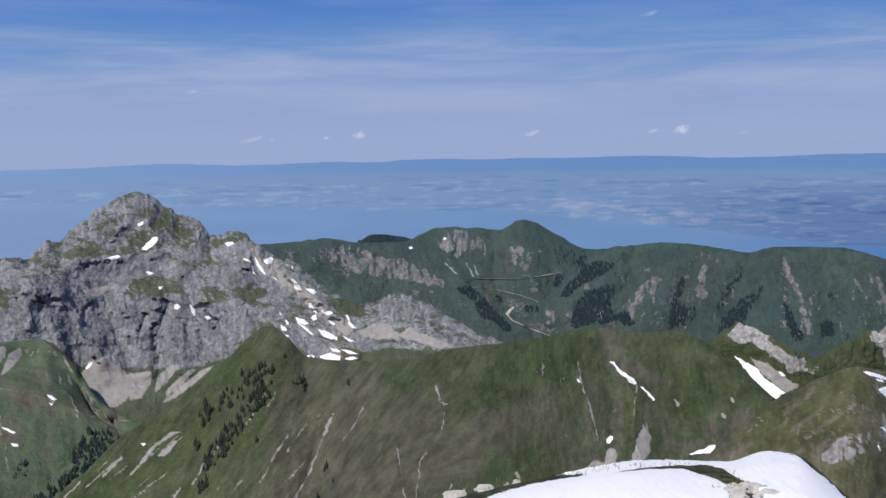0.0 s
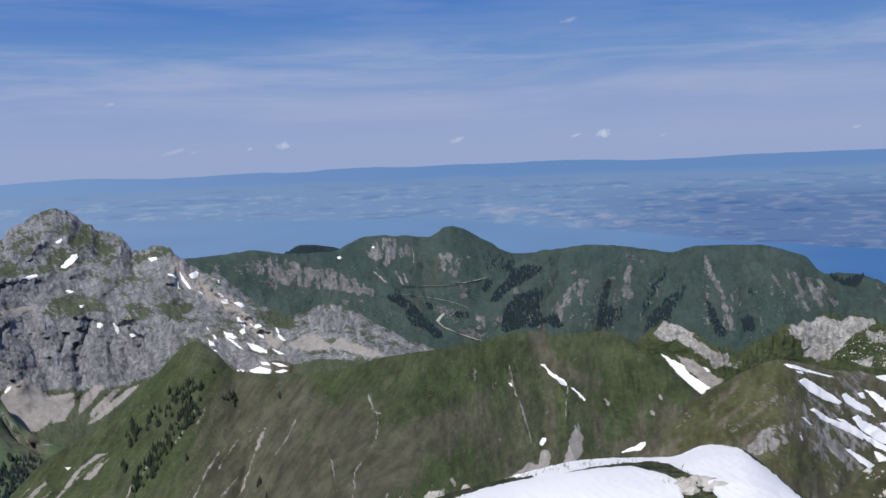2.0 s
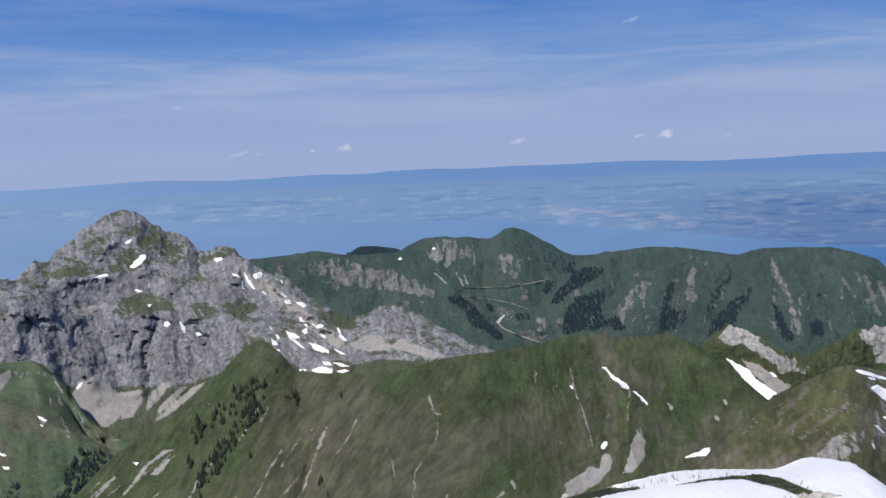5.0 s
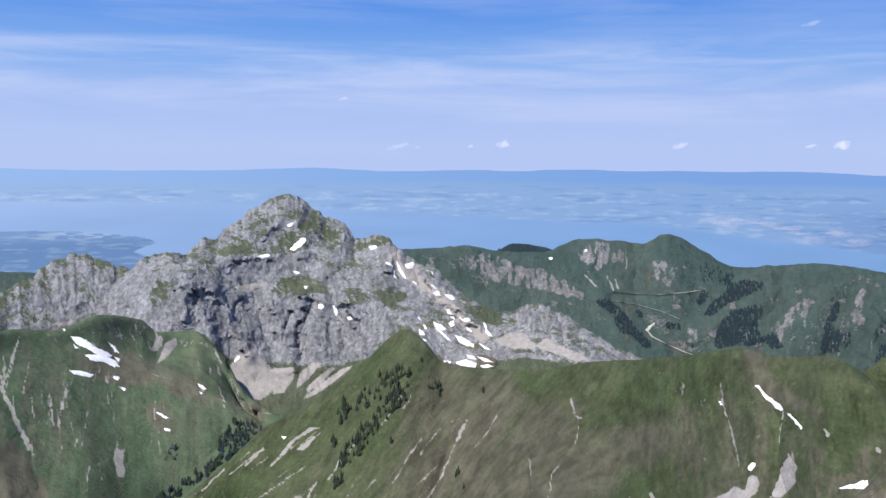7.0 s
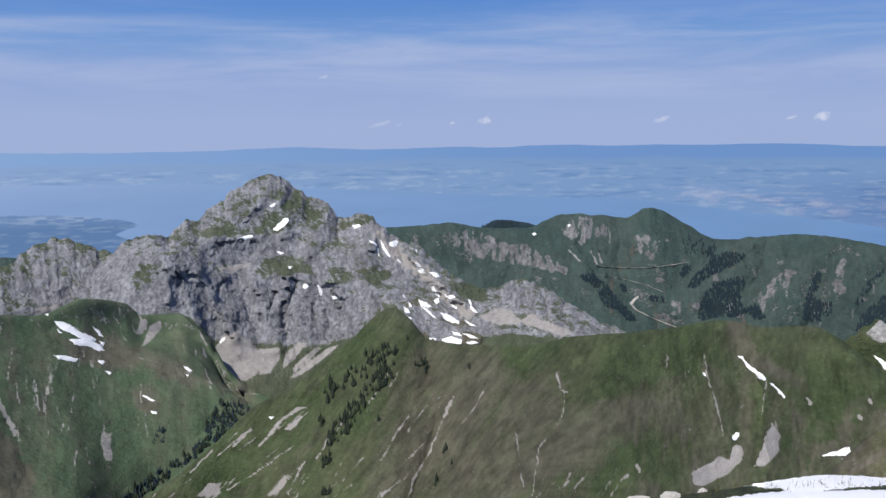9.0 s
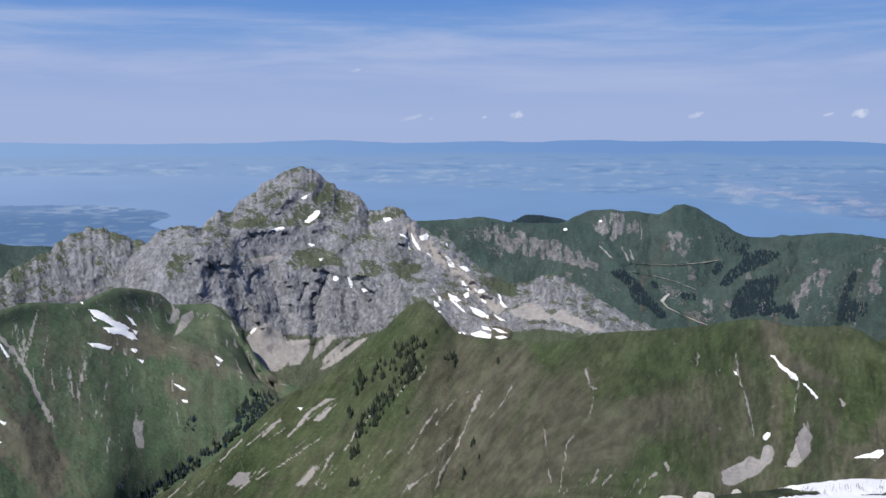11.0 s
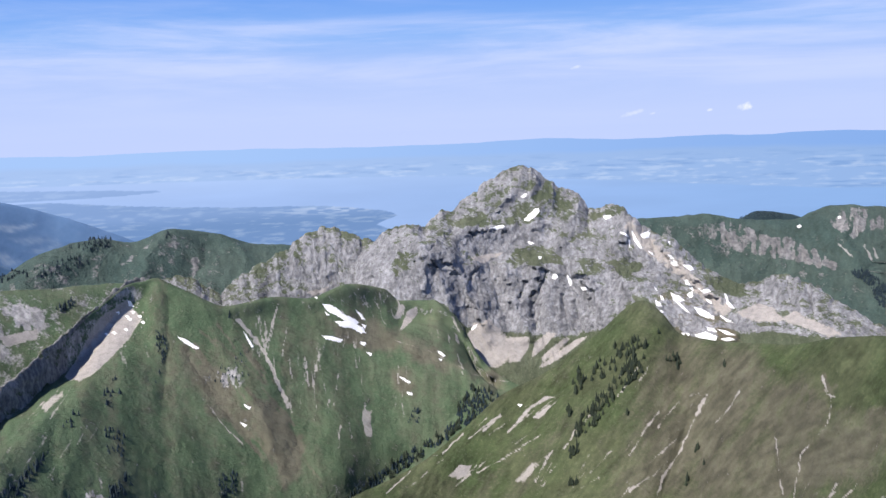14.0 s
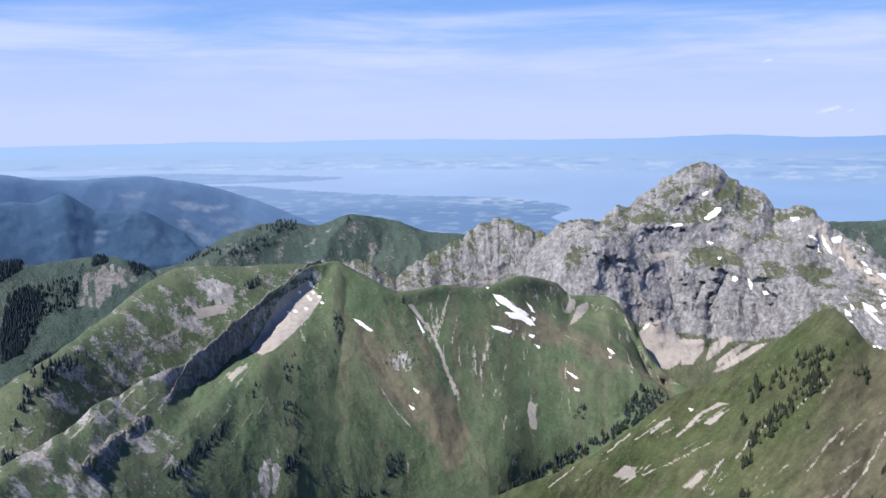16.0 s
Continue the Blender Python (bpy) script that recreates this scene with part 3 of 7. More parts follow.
MASSIF_FORMS = [
    (32.8, 1.9, 1.7, [(-23.93, -6.82), (-23.01, -7.75), (-22.1, -9.48), (-21.08, -12.11)]),
    (20.3, 1.0, 0.9, [(-25.19, -5.99), (-24.97, -6.92), (-24.64, -8.31), (-24.78, -9.69)]),
    (26.5, 1.5, 1.6, [(-18.44, -2.15), (-18.89, -3.55), (-20.02, -4.9), (-21.73, -6.15), (-23.0, -6.83)]),
    (15.6, 0.7, 0.9, [(-16.33, -3.69), (-17.21, -4.92), (-17.88, -6.06)]),
    (18.7, 0.9, 1.0, [(-14.58, -3.93), (-15.0, -5.16), (-15.87, -6.4), (-16.2, -7.41)]),
    (23.4, 1.1, 0.9, [(-11.67, -4.93), (-12.07, -6.04), (-12.7, -7.27), (-12.36, -8.26)]),
    (23.4, 1.0, 0.9, [(-11.3, -5.26), (-10.37, -6.79), (-9.2, -8.19), (-7.31, -10.07), (-4.86, -11.64)]),
    (-17.2, 0.8, 0.8, [(-10.69, -6.8), (-9.4, -8.63), (-7.91, -10.31), (-6.25, -11.73)]),
    (15.6, 0.6, 0.9, [(-10.01, -9.09), (-8.94, -10.58), (-7.67, -11.81), (-6.42, -12.8)]),
    (17.2, 0.8, 1.0, [(-19.46, -8.79), (-18.89, -11.07), (-18.43, -12.87)]),
    (18.7, 0.9, 1.0, [(-17.87, -8.56), (-17.07, -10.82), (-16.27, -12.94)]),
    (-20.3, 0.6, 0.7, [(-17.08, -9.0), (-17.64, -10.82), (-17.86, -12.41)]),
    (18.7, 0.9, 0.9, [(-14.97, -8.3), (-14.07, -10.31), (-12.95, -12.27)]),
    (-15.6, 0.6, 0.6, [(-15.85, -8.99), (-15.17, -10.55), (-14.94, -12.34)]),
    (14, 0.8, 0.7, [(-13.01, -8.5), (-11.9, -10.25), (-11.46, -10.89)]),
    (-18.7, 0.9, 1.0, [(-20.6, -8.34), (-20.37, -9.94), (-19.92, -11.53)]),
    (-14, 0.7, 0.7, [(-22.88, -6.02), (-23.24, -6.94)]),
    (18.7, 0.7, 0.6, [(-4.5, -10.57), (-5.25, -11.67), (-5.62, -12.75)]),
    (15, 1.0, 0.9, [(-22.99, -6.06), (-21.08, -6.15), (-18.97, -6.09)]),
    (13, 0.85, 0.6, [(-25.92, -6.02), (-24.55, -5.97)]),
    (9, 1.0, 0.9, [(-19.69, -8.68), (-17.57, -8.55), (-16.14, -9.05), (-14.0, -9.25), (-12.21, -9.3)]),
    (7, 1.2, 0.5, [(-25.27, -7.83), (-23.19, -7.59), (-21.1, -8.25), (-19.69, -8.44)]),
    (12, 0.5, 0.5, [(-20.72, -4.92), (-19.31, -4.4)]),
    (8, 0.5, 0.5, [(-17.56, -5.98), (-15.44, -5.52), (-14.38, -5.87)]),
    (-10, 0.3, 0.25, [(-17.85, -10.38), (-17.93, -12.48)]),
    (-9, 0.25, 0.25, [(-15.96, -10.38), (-15.85, -11.96)]),
    (-12, 0.25, 0.25, [(-21.39, -8.59), (-21.82, -9.46)]),
    (-12, 0.25, 0.25, [(-18.28, -9.6), (-18.71, -10.55)]),
    (-12, 0.3, 0.3, [(-15.07, -9.32), (-14.34, -11.08)]),
    (10, 0.5, 0.5, [(-19.65, -2.83), (-20.01, -3.7), (-20.71, -4.75)]),
    (10, 0.4, 0.5, [(-17.9, -2.48), (-17.55, -3.35), (-17.91, -4.05)]),
    (-10, 0.3, 0.3, [(-18.95, -2.49), (-19.13, -3.36), (-19.66, -4.23)]),
    (12, 0.5, 0.6, [(-23.02, -8.05), (-21.83, -10.34), (-20.79, -11.93)]),
    (9, 0.4, 0.4, [(-24.24, -7.85), (-23.57, -9.61), (-22.91, -11.71)]),
    (15, 0.5, 0.5, [(-3.26, -9.08), (-3.03, -10.63)]),
    (15, 0.5, 0.5, [(-2.22, -9.22), (-1.81, -11.09)]),
    (14, 0.5, 0.5, [(-1.17, -10.03), (-0.59, -11.71)]),
    (12, 0.5, 0.5, [(0.05, -11.0), (0.61, -12.32)]),
    (-10, 0.3, 0.3, [(-2.73, -9.41), (-2.41, -10.77)]),
    (-10, 0.3, 0.3, [(-1.51, -10.05), (-1.18, -11.4)]),
    (-10, 0.3, 0.3, [(-0.3, -10.67), (-0.01, -12.02)]),
    (12, 0.5, 0.5, [(-11.9, -5.43), (-11.17, -7.53), (-10.26, -9.27)]),
    (-9, 0.3, 0.3, [(-11.19, -5.95), (-10.46, -7.52)]),
]
rows = [[(b, e - 6, d + 350) for b, e, d in CREST], CREST, BENCH, FOOT, [(b, e - 4.5, d - 190) for b, e, d in FOOT]]
massif = Land(rows, 1, 0.06, (14, 90, 120, 30), (2, 6, 9.5, 9.5, 2), 24, 1.9, 1, 6, forms=MASSIF_FORMS, tilt=0.35, gain=0.6)
strata = fractal(massif.bear / 1.3 + massif.fall * 0.5, massif.fall / 0.32 - massif.bear * 0.35, 0 * massif.bear, 5, 3)
massif.cover[..., 0] = 1.1 * massif.steep + 0.42 * strata + 0.3 * fractal(massif.bear / 0.3 + massif.fall, massif.fall / 0.16, 0 * massif.bear, 4, 4)
massif.cover[..., 0] += 0.72 + 0.16 * smooth(-7.5, -9.0, massif.fall) * smooth(-13, -17, massif.bear) - np.median(massif.cover[..., 0])
massif.cover[..., 0] *= smooth(3.12, 2.96, massif.v)[:, None]

# crags behind the saddle
CREST2 = [(-46, -11, 2500), (-43.7, -9.8, 2500), (-40.9, -8.5, 2500), (-39.4, -8.2, 2500), (-37.3, -9.6, 2480), (-35.9, -8.4, 2500), (-34.1, -7.5, 2520), (-32.0, -6.2, 2540), (-30.2, -5.8, 2540), (-28.8, -6.4, 2520),
          (-26, -7.5, 2500)]
CREST2 = jag(CREST2, 0.3, 9, 0.1)
rows = [[(b, e - 4, d + 250) for b, e, d in CREST2], CREST2, [(b, -12.5, d - 170) for b, e, d in CREST2]]
crag = Land(rows, 1, 0.07, (8, 80), (4, 10, 9), 24, 1.6, 7, 6, tilt=0.3, gain=0.6)
crag.cover[..., 0] = 0.6 + 1.0 * (crag.steep - 0.4) + 0.3 * crag.flow(0.6, 4, 2.0)

# grassy ridge in front
RIDGE_FORMS = [
    (16, 2.6, 3.0, [(-10.2, -12.64), (-13.15, -16.71), (-16.88, -21.55)]),
    (-9, 0.9, 0.9, [(-7.36, -16.15), (-8.84, -19.2), (-9.99, -22.17)]),
    (9, 1.0, 1.0, [(-4.82, -15.46), (-6.29, -19.22), (-7.41, -22.21)]),
    (-8, 0.8, 0.8, [(-3.38, -17.17), (-2.83, -21.84)]),
    (-8, 0.9, 0.9, [(-0.52, -14.72), (-0.15, -16.76), (-1.92, -21.82)]),
    (10, 1.6, 1.6, [(5.07, -13.85), (4.45, -17.92), (2.76, -21.96)]),
    (-9, 0.9, 0.9, [(8.11, -13.37), (8.65, -15.0), (9.39, -17.59)]),
    (10, 0.9, 0.9, [(10.03, -11.42), (10.44, -14.22), (10.54, -17.49)]),
    (-10, 0.9, 0.9, [(11.07, -13.52), (11.93, -15.1), (11.85, -17.38), (12.56, -19.23)]),
    (9, 1.2, 1.2, [(13.87, -11.69), (14.62, -15.19), (14.12, -18.42)]),
    (-8, 0.9, 0.9, [(15.77, -13.16), (16.18, -15.67), (16.6, -18.13)]),
    (-14, 1.6, 1.4, [(-13.81, -13.94), (-16.0, -15.91), (-18.88, -17.78), (-21.79, -20.52)]),
    (8, 0.8, 0.8, [(-14.62, -18.01), (-17.57, -20.85)]),
]
RIDGE = [(-34, -24.2, 1400), (-30.9, -22.6, 1450), (-25.6, -20.5, 1560), (-22.7, -18.6, 1640), (-19.8, -16.3, 1690), (-17.6, -15.3, 1700), (-14, -12.8, 1720), (-11.1, -10.7, 1750), (-10, -11.4, 1730),
         (-8.8, -12.7, 1690), (-5.5, -13.1, 1590), (-2.7, -13.1, 1500), (0.2, -12.5, 1400), (3.3, -12.2, 1300), (6.1, -11.8, 1200), (9.7, -11.2, 1100), (11.7, -11.5, 1060),
         (14.3, -11.3, 1000), (17.4, -13, 950), (19.4, -14.5, 920), (23, -17.5, 900)]
def down(e, rows, fall=0.62):
    k = math.tan(radians(-e))
    return [(b, e, d * (fall + math.tan(radians(-e0))) / (fall + k)) if e < e0 - 1 else (b, e0 - 1, d * 0.97) for b, e0, d in rows]
rows = [[(b, e - 3, d + 120) for b, e, d in RIDGE], RIDGE, down(-17.5, RIDGE), down(-25, RIDGE), down(-34, RIDGE)]
ridge = Land(rows, 1, 0.08, (8, 70, 80, 30), (1, 2, 6, 8, 8), 75, 4.0, 11, forms=RIDGE_FORMS, tilt=-0.5)
ridge.lean = 0.75 * smooth(6, -4, ridge.bear)
ridge.cover[..., 0] = 0.04
ridge.cover[..., 2] = 0.5 - 0.25 * smooth(-9, -15, ridge.bear) + 0.5 * ridge.flow(0.9, 12, 6.0, ridge.lean)
ridge.cover[..., 1] = 0.9 * smooth(0.42, 0.8, ridge.flow(0.5, 14, 7.0, ridge.lean)) * 0.4

BANDED_FORMS = [
    (27, 6.0, 5.0, [(-41.72, -8.19), (-41.76, -10.25), (-42.95, -12.22), (-43.61, -14.88), (-43.94, -17.53), (-43.98, -21.12)]),
    (-7.9, 1.0, 1.0, [(-40.42, -9.64), (-40.73, -12.38), (-41.23, -15.42)]),
    (-9.4, 1.6, 1.6, [(-36.28, -10.72), (-34.63, -14.1), (-33.81, -16.21), (-33.36, -18.95)]),
    (10.1, 1.6, 1.8, [(-38.68, -9.39), (-37.43, -12.92), (-36.12, -15.75), (-34.43, -18.56)]),
    (-5.8, 0.8, 0.8, [(-39.55, -13.14), (-37.59, -16.69), (-34.83, -19.55)]),
    (7.9, 2.2, 2.2, [(-31.65, -10.72), (-31.4, -14.22), (-30.41, -17.7), (-29.37, -19.75)]),
    (-7.9, 1.5, 1.5, [(-29.17, -11.49), (-26.69, -13.28), (-24.19, -14.34), (-20.28, -15.68)]),
    (-3.6, 0.8, 0.8, [(-29.29, -9.38), (-28.81, -11.5)]),
    (-4.3, 0.7, 0.7, [(-26.97, -9.42), (-27.01, -11.18)]),
    (5, 0.9, 0.9, [(-24.32, -10.68), (-23.64, -12.95)]),
    (-14.4, 2.0, 1.4, [(-21.71, -16.05), (-24.25, -19.12), (-27.94, -21.28), (-31.67, -23.0)]),
    (6.5, 1.2, 1.2, [(-48.09, -14.45), (-49.88, -16.85), (-51.98, -19.42)]),
    (-5.8, 1.0, 1.0, [(-46.46, -14.62), (-47.96, -17.42), (-50.45, -20.28)]),
    (5.8, 1.2, 1.2, [(-45.38, -13.38), (-45.92, -16.66), (-47.48, -20.06)]),
    (34, 1.9, 0.6, [(-23.6, -11.0), (-22.4, -12.7), (-21.8, -14.0), (-20.9, -15.2)]),
]

# ridge with the rock band, at the head of the side valley
CREST3 = [(-68, -22, 850), (-61.1, -18.6, 1050), (-58, -17.3, 1150), (-54.7, -15.4, 1300), (-51.4, -14.1, 1450), (-47.9, -12, 1620), (-45.5, -10, 1760), (-41.9, -7.9, 1900), (-39.5, -9.0, 1880),
          (-37, -10.2, 1860), (-34.1, -9.8, 1940), (-32, -10, 1980), (-29.5, -9.3, 2050), (-27.3, -9.7, 2130), (-26.3, -10.5, 2140), (-24.3, -10.5, 2170), (-23, -11.4, 2160), (-22.2, -12.6, 2140), (-21.6, -13.8, 2080), (-20.2, -15.2, 1990), (-17, -16.6, 1950), (-13, -17.5, 1900)]
MID3 = [(-68, -24, 830), (-60, -21, 985), (-50, -17, 1330), (-45, -14.2, 1600), (-41, -14, 1690), (-36, -15, 1700), (-31, -13.5, 1860), (-26, -13, 1960), (-23.5, -14.2, 1930), (-20, -16.2, 1880), (-13, -18.5, 1820)]
LOW3 = [(-68, -27, 780), (-60, -25, 900), (-52, -24, 1050), (-45.5, -20.6, 1320), (-41, -22, 1390), (-36, -22.5, 1480), (-31, -21.5, 1560), (-28, -18.8, 1720), (-24, -18.2, 1760), (-20, -18.4, 1760), (-13, -20, 1720)]
CREST3 = [(float(q), float(pchip([c[0] for c in CREST3], [c[1] for c in CREST3], np.array([q]))[0]), float(pchip([c[0] for c in CREST3], [c[2] for c in CREST3], np.array([q]))[0])) for q in np.arange(-68, -12.9, 0.25)]
CREST3 = [(b, e + (0.3 * noise.noise((b * 0.6, 0, 7)) + 0.1 * noise.noise((b * 1.9, 0, 2))) * float(smooth(-40.5, -42.5, b) * smooth(-64, -56, b)), d) for b, e, d in CREST3]
HIGH3 = [(-57, 0), (-55.5, 0.5), (-54, 0.8), (-52.3, 0.9), (-51.3, 1.3), (-50, 1.3), (-48.8, 1.3), (-47.5, 1.5), (-46.6, 1.7), (-45.4, 1.7), (-44.4, 1.2), (-43.6, 1.0), (-42.5, 1.0), (-41.8, 0.7), (-41.2, 0)]
CREST_RAW = list(CREST3)
CREST3 = [(b, e - 0.45 * float(smooth(-40.8, -42, b) * smooth(-52, -49, b)), d) for b, e, d in CREST3]
BAND = [(b, e - 0.25 - 0.95 * float(smooth(-41.3, -40, b)) - float(np.interp(b, [q[0] for q in HIGH3], [q[1] for q in HIGH3])) * float(smooth(-40.8, -41.5, b) * smooth(-52, -50, b)) * 0.95 - 0.4 * float(smooth(-49, -52, b)), d - 9 - 36 * float(smooth(-41.3, -40, b)) - 30 * float(smooth(-49, -52, b))) for b, e, d in CREST3]
rows = [[(b, e - 5, d + 200) for b, e, d in CREST3], CREST3, BAND, MID3, LOW3, [(b, e - 9, d * 0.86) for b, e, d in LOW3]]
banded = Land(rows, 1, 0.08, (8, 26, 70, 80, 20), (3, 2, 3, 6, 6, 6), 60, 3.0, 17, forms=BANDED_FORMS)
banded.cover[..., 0] = 0.1 + 0.8 * smooth(-52, -58, banded.bear) * banded.flow(0.7, 20, 2.0) + 0.75 * (banded.steep - 0.35)
banded.cover[..., 0] += 0.42 * smooth(-47, -54, banded.bear) + 0.6 * smooth(-47, -54, banded.bear) * fractal(banded.bear * 1.3 + banded.fall * 1.2, banded.fall * 0.6, 0 * banded.bear, 5, 21)
banded.cover[..., 0] += 0.55 * smooth(-45.5, -47.5, banded.bear) * smooth(2.3, 1.0, banded.v)[:, None] * np.clip(0.15 + 2.2 * banded.flow(0.35, 22, 2.0), 0, 1.4)
banded.cover[..., 2] = 0.2 + 0.5 * banded.flow(0.8, 18, 6.0)
banded.cover[..., 1] = 0.6 * smooth(0.4, 0.8, banded.flow(0.4, 19, 8.0))

# the cliff band itself, a part of that ridge
LOW_TOP = [(-56.8, -19.2), (-55.58, -18.11), (-54.35, -17.27), (-52.99, -16.72), (-51.55, -15.53), (-50.7, -14.3)]
TOP3 = [(b, e, math.hypot(*banded.at(b, e).xy)) for b, e in LOW_TOP]
TOP3 = jag(TOP3 + [(b, e - 0.45 + 0.4 * min(1.0, float(np.interp(b, [q[0] for q in HIGH3], [q[1] for q in HIGH3])) / 0.5), d) for b, e, d in CREST_RAW if -50.4 < b < -41.2], 0.25, 33, 0.13)


def band_row(drop, near, lift=0.0):
    return [(b, e + lift - drop * float(np.interp(b, [q[0] for q in HIGH3], [q[1] for q in HIGH3])) * (0.75 + 0.5 * float(value_noise(np.array([b * 1.7]), np.zeros(1), np.zeros(1), 35)[0])),
             d - near * (1 + 0.7 * float(smooth(-50, -51.5, b)))) for b, e, d in TOP3]


cliff = Land([band_row(0.5, -40, -0.1), band_row(0.0, 5, -0.18), band_row(0.5, 10), band_row(1.05, 16), band_row(1.3, 26, -0.5)], 1, 0.06, (6, 16, 20, 6), (2, 4, 7, 5, 1), 16, 2.2, 37, 6, gain=0.6)
cliff.cover[..., 0] = 0.8 + 0.6 * fractal(cliff.bear / 0.7, cliff.fall / 0.5, 0 * cliff.bear, 4, 38)
cliff.cover[..., 0] *= 1 - 0.6 * (cliff.v < 0.8)[:, None]

# slope behind the rock band
CREST4 = [(-68, -16.5, 1500), (-62, -15, 1550), (-59, -13.5, 1600), (-55, -11, 1800), (-53, -9.5, 1900), (-50, -8.3, 2000), (-46, -8.3, 2050), (-42, -8.6, 2100), (-38, -10.5, 2100)]
rows = [[(b, e - 4, d + 200) for b, e, d in CREST4], CREST4, [(b, e - 9, d * 0.85) for b, e, d in CREST4]]
behind = Land(rows, 1, 0.1, (6, 90), (3, 7, 9), 70, 2.5, 23)
behind.cover[..., 0] = 0.36 + 0.6 * (behind.steep - 0.35)
behind.cover[..., 2] = 0.25 + 0.3 * behind.flow(0.8, 24, 3.0)
behind.cover[..., 0] += 0.5 * fractal(behind.bear * 1.2 + behind.fall * 1.6, behind.fall * 0.5 - behind.bear * 0.4, 0 * behind.bear, 5, 25)

# green mountains behind
LEFTH_FORMS = [
    (35, 1.6, 1.6, [(-39.87, -5.23), (-41.31, -6.83), (-42.43, -8.83)]),
    (-25, 1.2, 1.2, [(-37.83, -5.76), (-38.24, -7.32), (-39.36, -9.0)]),
    (28, 1.1, 1.1, [(-36.61, -5.81), (-35.8, -7.42)]),
    (25, 1.2, 1.2, [(-43.94, -5.67), (-45.99, -6.91), (-48.62, -7.75)]),
]
GREEN_FORMS = [
    (36, 1.4, 1.5, [(4.93, -4.51), (4.76, -6.2), (5.49, -8.31)]),
    (-28, 1.3, 1.3, [(3.0, -5.15), (3.0, -7.26), (3.37, -9.71), (5.87, -11.45)]),
    (24, 1.2, 1.2, [(1.07, -4.91), (0.2, -6.9), (1.25, -8.3)]),
    (9, 1.2, 1.2, [(-6.94, -5.79), (-4.27, -7.03), (-1.88, -8.1), (0.55, -9.0), (3.02, -11.1)]),
    (-8, 1.2, 1.2, [(-8.59, -6.44), (-4.62, -8.91), (-1.2, -10.36)]),
    (36, 1.3, 1.4, [(10.43, -6.49), (9.75, -8.26), (7.64, -10.04), (6.58, -11.1)]),
    (-32, 1.1, 1.1, [(11.85, -6.82), (11.18, -8.94), (10.5, -11.05)]),
    (36, 1.2, 1.3, [(14.31, -6.24), (13.3, -8.89), (12.29, -11.7)]),
    (-32, 1.0, 1.0, [(15.72, -6.73), (14.72, -9.2), (14.07, -11.65)]),
    (40, 1.3, 1.3, [(17.1, -6.34), (16.11, -8.81), (15.48, -11.6)]),
    (-32, 1.1, 1.1, [(18.48, -6.65), (17.86, -9.1), (17.22, -11.53)]),
    (40, 1.4, 1.4, [(20.52, -6.3), (20.93, -8.62), (22.18, -10.94)]),
    (-28, 1.1, 1.1, [(22.54, -6.67), (22.78, -8.87), (23.19, -11.22)]),
    (36, 1.2, 1.2, [(24.52, -6.59), (25.57, -8.72), (26.31, -11.0)]),
    (-20, 0.8, 0.8, [(25.84, -7.03), (26.87, -8.97), (27.57, -10.58)]),
    (28, 0.9, 0.9, [(27.47, -7.94), (28.48, -9.52)]),
    (24, 0.9, 0.9, [(29.97, -8.11), (30.67, -10.01)]),
]
CREST5 = [(-56, -11, 2900), (-52.7, -8.6, 2950), (-50.1, -7.8, 3000), (-47, -6.2, 3050), (-44.2, -5.7, 3100), (-42.2, -6, 3100), (-40.1, -5.3, 3120), (-37.3, -5.8, 3120), (-35.2, -6.5, 3100), (-32, -6.9, 3080), (-27, -8, 3000)]
rows = [[(b, e - 4, d + 250) for b, e, d in CREST5], CREST5, [(b, -11.5, d - 330) for b, e, d in CREST5]]
lefth = Land(rows, 1, 0.1, (6, 70), (3, 7, 9), 80, 2.0, 29, forms=LEFTH_FORMS)
lefth.cover[..., 0] = 0.24 + 0.45 * lefth.flow(0.5, 30, 2.5) + 0.6 * (lefth.steep - 0.35)

CREST6 = [(-14, -6.2, 3000), (-10.8, -5.7, 3000), (-6.9, -5.5, 3000), (-5.5, -5.8, 3020), (-2.7, -5.8, 3080), (-0.2, -5.0, 3150), (1.9, -5.0, 3180), (3.6, -5.1, 3200), (4.7, -4.5, 3220), (5.9, -4.9, 3200), (6.9, -5.5, 3180), (9.2, -6.4, 3150),
          (10.4, -6.3, 3120), (13.9, -6.0, 3080), (18.3, -6.5, 3000), (20.5, -6.2, 2980), (23.2, -6.2, 2950), (25.8, -6.7, 2920), (27.1, -7.8, 2900), (28.3, -7.72, 2890), (29.4, -7.95, 2880), (30.3, -8.4, 2850), (31.3, -9.5, 2840), (33.3, -9.3, 2800), (38, -11, 2800)]
FOOT6 = [(-14, -8.5, 2870), (-6.6, -8.7, 2870), (-3.7, -9.4, 2850), (1.9, -10.9, 2790), (4, -11.4, 2770), (6.7, -12, 2740), (17.2, -12.2, 2620), (22.7, -12.2, 2600), (38, -13, 2500)]
rows = [[(b, e - 4, d + 250) for b, e, d in CREST6], CREST6, FOOT6, [(b, e - 4, d - 250) for b, e, d in FOOT6]]
green = Land(rows, 1, 0.08, (6, 110, 20), (3, 9, 16, 8), 70, 2.0, 31, forms=GREEN_FORMS)
green.cover[..., 0] = 0.14 + 0.9 * (green.steep - 0.35) + 0.35 * green.flow(0.6, 32, 4.0)

